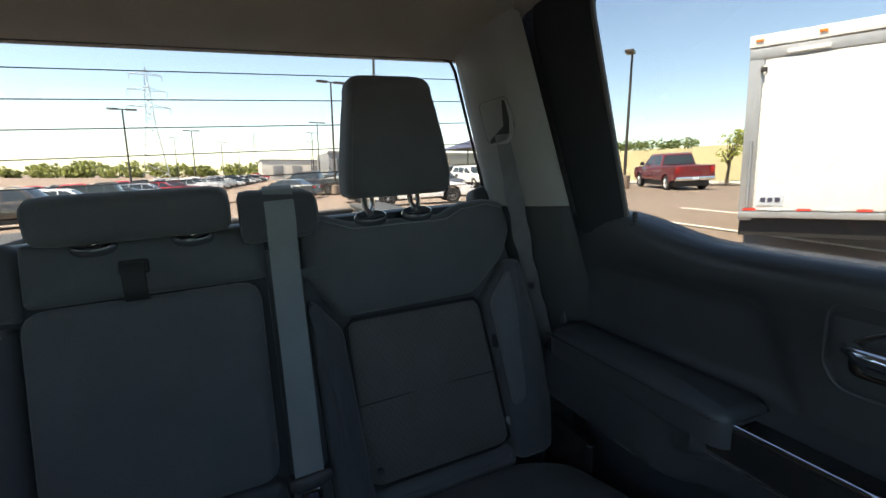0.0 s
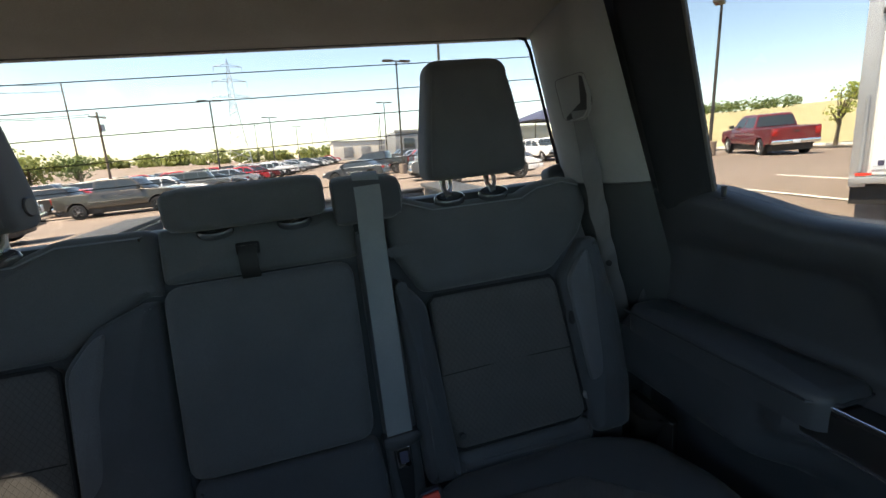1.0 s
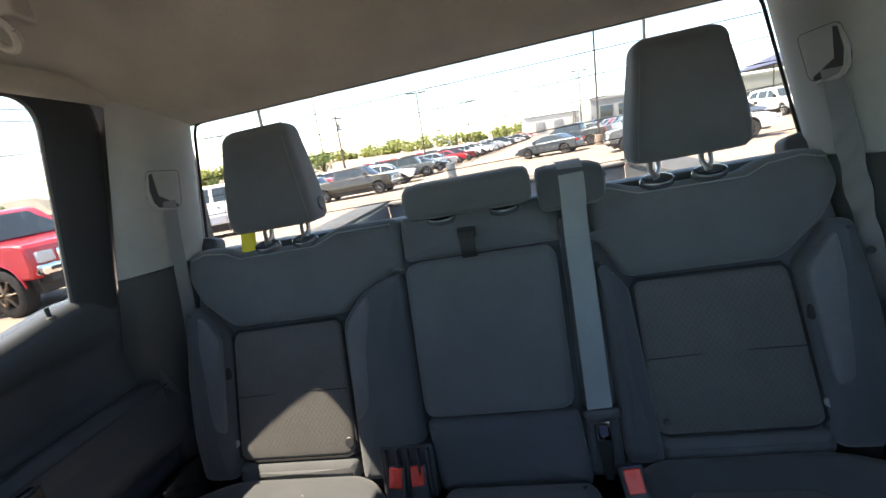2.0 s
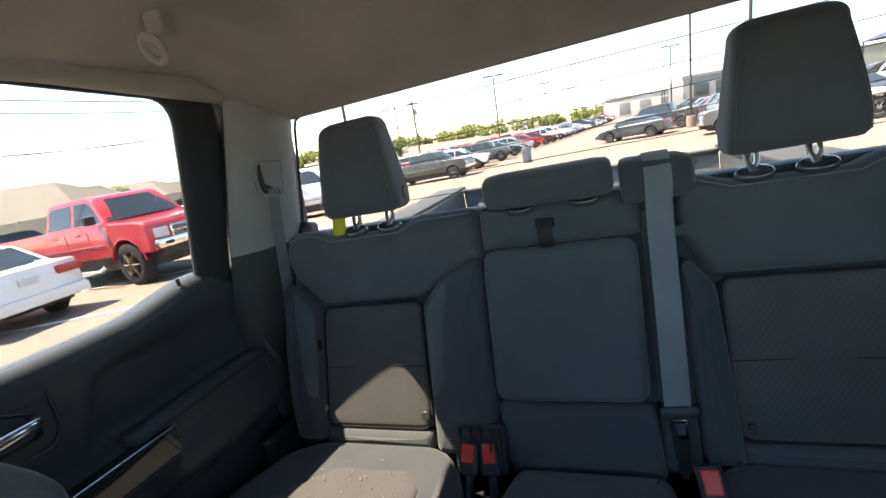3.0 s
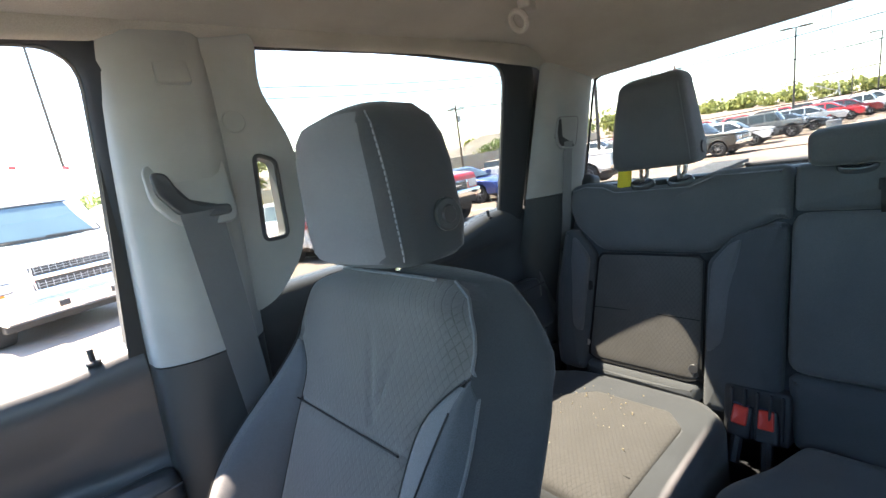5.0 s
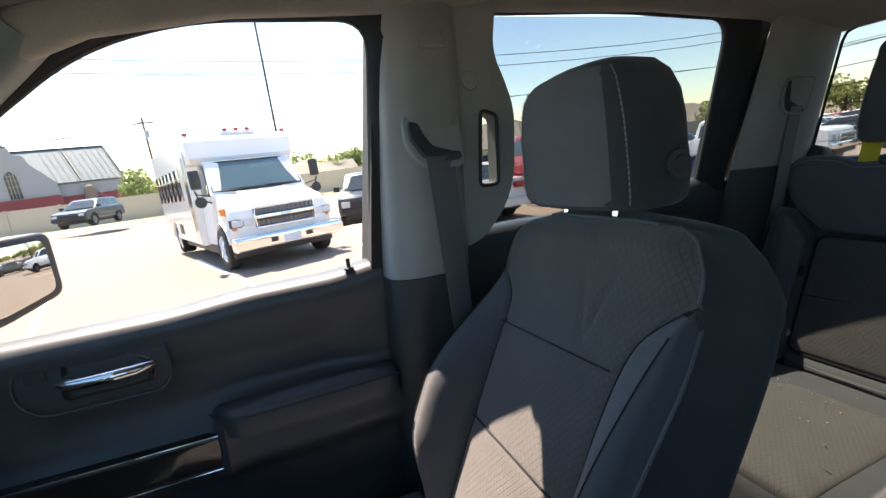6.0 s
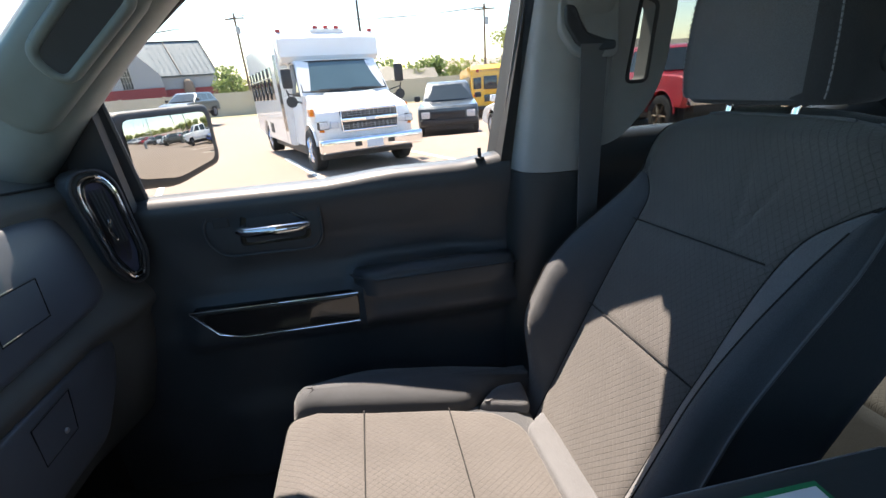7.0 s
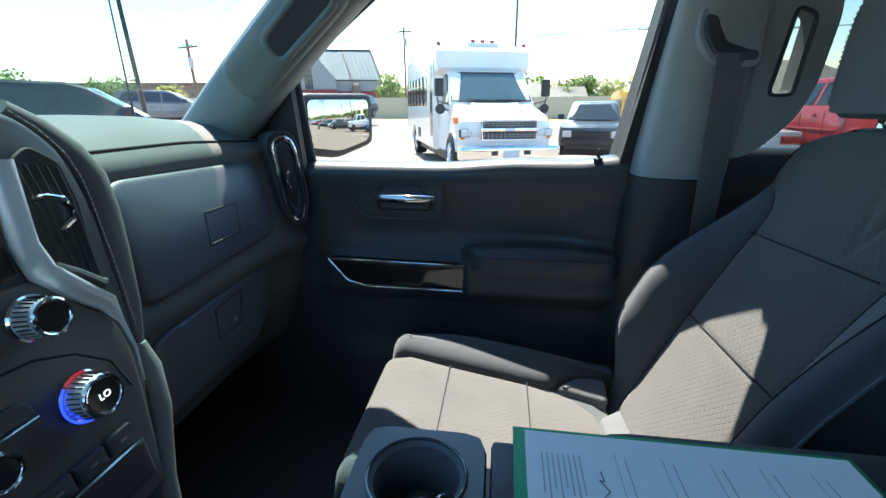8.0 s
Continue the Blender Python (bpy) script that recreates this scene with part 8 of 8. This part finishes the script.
part("ridge_cap", rod((-7.7, 7.0, 14.25), (9.3, 7.0, 14.25), 0.16, 6), STEELPOLE, ch, m=cm)
part("hall_wall", box(0.5, 10.6, 0.6, 14.0, 0.0, 7.4, 0.02), PALE, ch, m=cm)
half_front = [(6.07, 0.0), (6.07, 5.5), (5.94, 7.8), (4.42, 9.7), (3.05, 11.3), (2.32, 13.1), (1.06, 13.3), (0.94, 14.3), (0.0, 15.5)]
front = [(-5.53 + x, z) for x, z in half_front] + [(-5.53 - x, z) for x, z in half_front[-2::-1]]
part("gable_wall", loft([[(x, -0.5, z) for x, z in front], [(x, 0.4, z) for x, z in front]]), PALE, ch, m=cm, sharp=20)
win = [(-6.4, 5.6), (-4.7, 5.6), (-4.7, 9.7), (-5.1, 10.3), (-5.55, 10.5), (-6.0, 10.3), (-6.4, 9.7)]
tall = part("window", loft([[(x, -0.58, z) for x, z in win], [(x, -0.48, z) for x, z in win]]), CARGLASS, ch, "tall arched window", m=cm, sharp=20)
for x in (-6.0, -5.55, -5.1):
    part("mullion", rod((x, -0.60, 5.6), (x, -0.60, 10.2), 0.05, 4), PALE, tall, m=cm)
for z in (6.7, 7.8, 8.9, 9.7):
    part("transom", rod((-6.4, -0.60, z), (-4.7, -0.60, z), 0.05, 4), PALE, tall, m=cm)
part("cross", rod((-5.53, 0, 15.4), (-5.53, 0, 16.9), 0.05, 6, rod((-5.9, 0, 16.4), (-5.16, 0, 16.4), 0.05, 6)), STEELPOLE, ch, m=cm)
part("wall_base", box(-11.9, 0.5, -0.95, -0.55, 0.0, 5.5, 0.02), MAROON, ch, m=cm)
part("wall_base", box(0.5, 10.6, 0.2, 0.55, 0.0, 5.0, 0.02), MAROON, ch, m=cm)
part("porch_dome", loft([[(4.9 + 1.0 * math.cos(t) * f, -0.4 + 1.0 * math.sin(t) * f, z) for t in [2 * math.pi * k / 14 for k in range(14)]] for f, z in ((1, 0.0), (1, 5.4), (0.85, 6.2), (0.45, 6.7), (0.1, 6.8))]), BRICK, ch, "round brick porch", m=cm)

# warehouses behind the car park
wh = thing("warehouse", 12, 131, 0, "long pale warehouse at the end of the lot", "warehouse")
UPRIGHT[wh] = 3.0
part("wall", box(4.0, 60.0, 131.0, 165.0, -1, 4.4, 0.05), STUCCO, wh)
part("roof", box(3.8, 60.2, 130.8, 165.2, 4.4, 4.7, 0.03), GREYWALL, wh)
for k in range(5):
    part("loading_door", box(7.0 + 5 * k, 9.6 + 5 * k, 130.9, 131.02, 0, 3.0, 0.01), GREYWALL, wh)
wg = thing("dealership_building", 30, 110, 0, "dark grey showroom building with flat roof", "building")
UPRIGHT[wg] = 3.0
part("wall", box(18.5, 60.0, 109.0, 128.0, -1, 4.9, 0.05), GREYWALL, wg)
part("parapet", box(18.3, 60.2, 108.8, 109.4, 4.6, 5.2, 0.03), GREYWALL, wg)
for k in range(6):
    part("window", box(20.5 + 4 * k, 23.2 + 4 * k, 108.9, 109.02, 0.4, 3.2, 0.01), CARGLASS, wg)
lw = thing("low_building", -95, -78, 0, "long low brown building beyond the trees", "building")
UPRIGHT[lw] = 5.0
part("wall", box(-30, 30, -6, 6, 0, 6.4, 0.05), BRICK, lw, m=Matrix.Translation((-95.0, -86.0, 0)) @ pose(0, 0, 0, 0, 0, -48))
part("roof", box(-30.5, 30.5, -6.5, 6.5, 6.4, 6.9, 0.05), SHINGLE, lw, m=Matrix.Translation((-95.0, -86.0, 0)) @ pose(0, 0, 0, 0, 0, -48))
cn = thing("shade_canopy", 24, 40, 0, "dark blue shade canopy on posts", "canopy")
UPRIGHT[cn] = 3.0
part("roof", loft([[(20.5, 40, 2.7), (28.0, 40, 2.7), (28.0, 47, 2.7), (20.5, 47, 2.7)], [(24.0, 43.3, 4.1), (24.6, 43.3, 4.1), (24.6, 43.8, 4.1), (24.0, 43.8, 4.1)]]), plain("canopy_cloth", (0.05, 0.06, 0.11), 0.8), cn, sharp=20)
for x, y in ((20.8, 40.3), (27.7, 40.3), (27.7, 46.7), (20.8, 46.7)):
    part("post", rod((x, y, -0.66), (x, y, 2.75), 0.06, 8), STEELPOLE, cn)

# ---- grass, kerbs, markings ----
n = Nodes("dry_yellow_grass")
a, b2 = n.noise(0.25, 5), n.noise(14.0, 4)
col = n.mix(n.span(a, 0.35, 0.65), (0.40, 0.34, 0.17), (0.47, 0.41, 0.23))
col = n.mix(n.span(b2, 0.3, 0.7, 0.0, 0.4), col, (0.27, 0.26, 0.12))
n.set(Base_Color=col, Roughness=0.95)
n.bump(b2, 0.05)
DRY = n.mat
def strip(pts, z, t=0.03):
    return loft([[(x, y, z - 0.5) for x, y in pts], [(x, y, z + t) for x, y in pts]])
setting("grass_field", loft([[(27.0, 10.0, -0.62), (24.5, 26.0, -0.62), (22.0, 60.0, -0.62), (150, 500, 3.0), (700, 400, 5.5), (600, -100, 5.5), (60, -60, -0.5)], [(27.0, 10.0, -0.50), (24.5, 26.0, -0.50), (22.0, 60.0, -0.50), (150, 500, 3.2), (700, 400, 6.0), (600, -100, 6.0), (60, -60, -0.4)]]), DRY, "dry yellow grass field", "grass")
setting("kerb", tube([(26.9, 9.0, -0.60), (26.85, 10.0, -0.56), (24.4, 26.0, -0.56), (21.9, 60.0, -0.56)], 0.14, 6), STUCCO, "pale concrete kerb along the grass", "kerb")
setting("verge", strip([(-56, -75), (-52.5, -22), (-54.5, -4), (-51, 11), (-44, 22), (-42, 40), (-46, 42), (-52, 26), (-57, 12), (-60, -4), (-58, -22), (-60, -75)], 0.0, 0.05), DRY, "dry grass verge below the fence", "grass")
PAINTLINE = plain("worn_white_line", (0.70, 0.67, 0.60), 0.8, vary=0.2)
def marking(x0, y0, x1, y1, w=0.11):
    d = Vector((x1 - x0, y1 - y0, 0))
    q = Vector((-d.y, d.x, 0)).normalized() * w / 2
    p0, p1 = Vector((x0, y0, ground_z(x0, y0) + 0.005)), Vector((x1, y1, ground_z(x1, y1) + 0.005))
    bm = loft([[p0 - q, p1 - q, p1 + q, p0 + q], [v + Vector((0, 0, 0.006)) for v in (p0 - q, p1 - q, p1 + q, p0 + q)]])
    return setting("road_marking", bm, PAINTLINE, "worn white parking bay line", "marking")
for k in range(7):
    marking(-6.6, -9.4 + 2.9 * k + 3.0, -12.0, -11.2 + 2.9 * k + 3.0)
for k in range(5):
    marking(5.2 + 2.9 * k, 3.2, 5.9 + 2.9 * k, 9.2)
for k in range(7):
    marking(-6.0 + 0.33 * k, 28.9 + 3.3 * k + 1.5, -12.0 + 0.33 * k, 28.4 + 3.3 * k + 1.5)

# ---- trees ----
def leaf_material(name, c):
    n = Nodes(name)
    oi = n.tree.nodes.new("ShaderNodeNewGeometry")
    n.set(Base_Color=n.mix(oi.outputs["Random Per Island"], tint(c, 0.6), tint(c, 1.5)), Roughness=0.7)
    tr = n.tree.nodes.new("ShaderNodeBsdfTranslucent")
    tr.inputs[0].default_value = (*tint(c, 1.6), 1)
    mx = n.tree.nodes.new("ShaderNodeMixShader")
    mx.inputs[0].default_value = 0.4
    n.put(n.bsdf.outputs[0], mx.inputs[1])
    n.put(tr.outputs[0], mx.inputs[2])
    n.put(mx.outputs[0], n.out.inputs[0])
    return n.mat


LEAF = leaf_material("green_leaves", (0.125, 0.165, 0.060))
LEAF2 = leaf_material("yellow_green_leaves", (0.18, 0.20, 0.065))
BARK = plain("tree_bark", (0.11, 0.085, 0.06), 0.9, vary=0.3)


def leaf_cloud(blobs, per, size, rng):
    vs, fs = [], []
    for (cx, cy, cz, rx, ry, rz) in blobs:
        for _ in range(per):
            while True:
                p = Vector((rng.uniform(-1, 1), rng.uniform(-1, 1), rng.uniform(-1, 1)))
                if 0.25 < p.length < 1.0:
                    break
            p = p * (0.72 + 0.28 * rng.random() / max(p.length, 0.3) if p.length < 0.7 else 1.0)
            c = Vector((cx + p.x * rx, cy + p.y * ry, cz + p.z * rz))
            u = Vector((rng.gauss(0, 1), rng.gauss(0, 1), rng.gauss(0, 1))).normalized()
            w = u.orthogonal().normalized() * size * rng.uniform(0.6, 1.3)
            u = u.cross(w).normalized() * size * rng.uniform(0.5, 1.0)
            k = len(vs)
            vs += [c - u, c + w * 0.6, c + u, c - w * 0.6]
            fs.append((k, k + 1, k + 2, k + 3))
    me = bpy.data.meshes.new("leaves")
    me.from_pydata([tuple(v) for v in vs], [], fs)
    return me


def tree(x, y, h, w, seed, leaves=None, z0=None, label="leafy green tree beyond the car park", per=90):
    rng = random.Random(seed)
    z0 = ground_z(x, y) if z0 is None else z0
    t = thing("tree", x, y, z0, label, "tree", "trees")
    UPRIGHT[t] = z0 + h * 0.6
    b = bmesh.new()
    top = z0 + h * 0.75
    tube([(x, y, z0), (x + 0.05 * w, y, z0 + h * 0.3), (x, y + 0.03 * w, top)], [h * 0.028, h * 0.02, h * 0.006], 8, b)
    blobs = []
    for k in range(11):
        a = rng.uniform(0, 6.28)
        rr = rng.uniform(0.1, 0.33) * w
        zz = z0 + h * rng.uniform(0.38, 0.86)
        s = rng.uniform(0.16, 0.27) * w
        c = (x + rr * math.cos(a), y + rr * math.sin(a), zz)
        blobs.append((*c, s, s, s * 0.8))
        tube([(x, y, z0 + h * 0.28), (x + 0.5 * rr * math.cos(a), y + 0.5 * rr * math.sin(a), (zz + z0 + h * 0.3) / 2), c], [h * 0.012, h * 0.008, h * 0.003], 5, b)
    part("trunk", b, BARK, t)
    me = leaf_cloud(blobs, per, max(0.10, w * 0.045), rng)
    me.materials.append(leaves or LEAF)
    ob = new("crown", me)
    ob.parent = t
    ob.matrix_basis = Matrix.Translation((-x, -y, -z0))


for i, (x, y, h, w, lf) in enumerate(((-61.6, 42.8, 6.2, 4.5, LEAF), (-67.4, 43.1, 7.0, 4.5, LEAF), (-70.0, 38.0, 6.5, 5.0, LEAF), (-77.6, -19.5, 7.4, 7.0, LEAF), (-57.0, 18.3, 8.8, 5.0, LEAF2), (-64.0, 14.0, 5.6, 4.2, LEAF2), (-66.0, 8.5, 4.6, 3.8, LEAF2), (-75.0, 2.0, 6.5, 9.0, LEAF), (-80.0, 12.0, 6.8, 9.0, LEAF), (-42.0, 80.0, 7.5, 7.5, LEAF2), (-37.5, 84.0, 7.0, 6.0, LEAF), (-47.0, 76.0, 6.5, 7.0, LEAF), (-40.0, 52.0, 5.4, 6.5, LEAF2), (-46.0, 50.0, 5.0, 6.0, LEAF), (-70.0, -66.0, 6.8, 7.0, LEAF), (-62.0, -60.0, 6.0, 6.0, LEAF), (-76.0, -60.0, 6.2, 7.0, LEAF2), (-56.0, -68.0, 6.4, 7.0, LEAF), (-84.0, -55.0, 6.0, 7.0, LEAF))):
    tree(x, y, h, w, 40 + i, lf)
tree(25.6, 17.0, 3.6, 2.2, 90, leaf_material("pale_sapling_leaves", (0.30, 0.33, 0.08)), -0.55, "young yellow-green sapling on the verge", 34)

rng = random.Random(5)
for name, pts, spread, hh, lf in (
        ("far_woods", [(-260 + 14 * k, 250 + 20 * math.sin(k * 0.7)) for k in range(42)], 6, 6.5, LEAF2),
        ("far_woods", [(110 + 7 * k, 190 - 7.0 * k + 6 * math.sin(k)) for k in range(34)], 4.0, 4.2, LEAF),
        ("far_woods", [(-160, -150 + 12 * k) for k in range(24)], 7, 9.5, LEAF2),
        ("far_woods", [(-120 + 6 * k, -190 + 1.0 * k) for k in range(40)], 6, 8.0, LEAF)):
    blobs = []
    for x, y in pts:
        for _ in range(3):
            s = rng.uniform(0.6, 1.2)
            blobs.append((x + rng.uniform(-6, 6), y + rng.uniform(-6, 6), hh * 0.45 * s + (2.5 if x > 50 else 0), spread * s, spread * s, hh * 0.55 * s))
    me = leaf_cloud(blobs, 120, 0.7 if hh < 5 else 1.4, rng)
    me.materials.append(lf)
    woods = tagged(new(name, me), "hazy line of far green trees", "woods", kind="stuff")
    if pts[0][1] > 240:
        LEVEL.append(woods)

# ---- the slope: everything on the lot leans with it, posts, houses and trees stand plumb ----
for ob in [o for o in scene.objects if o.parent is None and o.type in {'EMPTY', 'MESH'} and o not in LEVEL]:
    if ob in UPRIGHT:
        p = Vector((*ob.matrix_basis.translation.xy, UPRIGHT[ob]))
        ob.matrix_basis = Matrix.Translation(LEAN @ p - p) @ ob.matrix_basis
    else:
        ob.matrix_basis = LEAN @ ob.matrix_basis
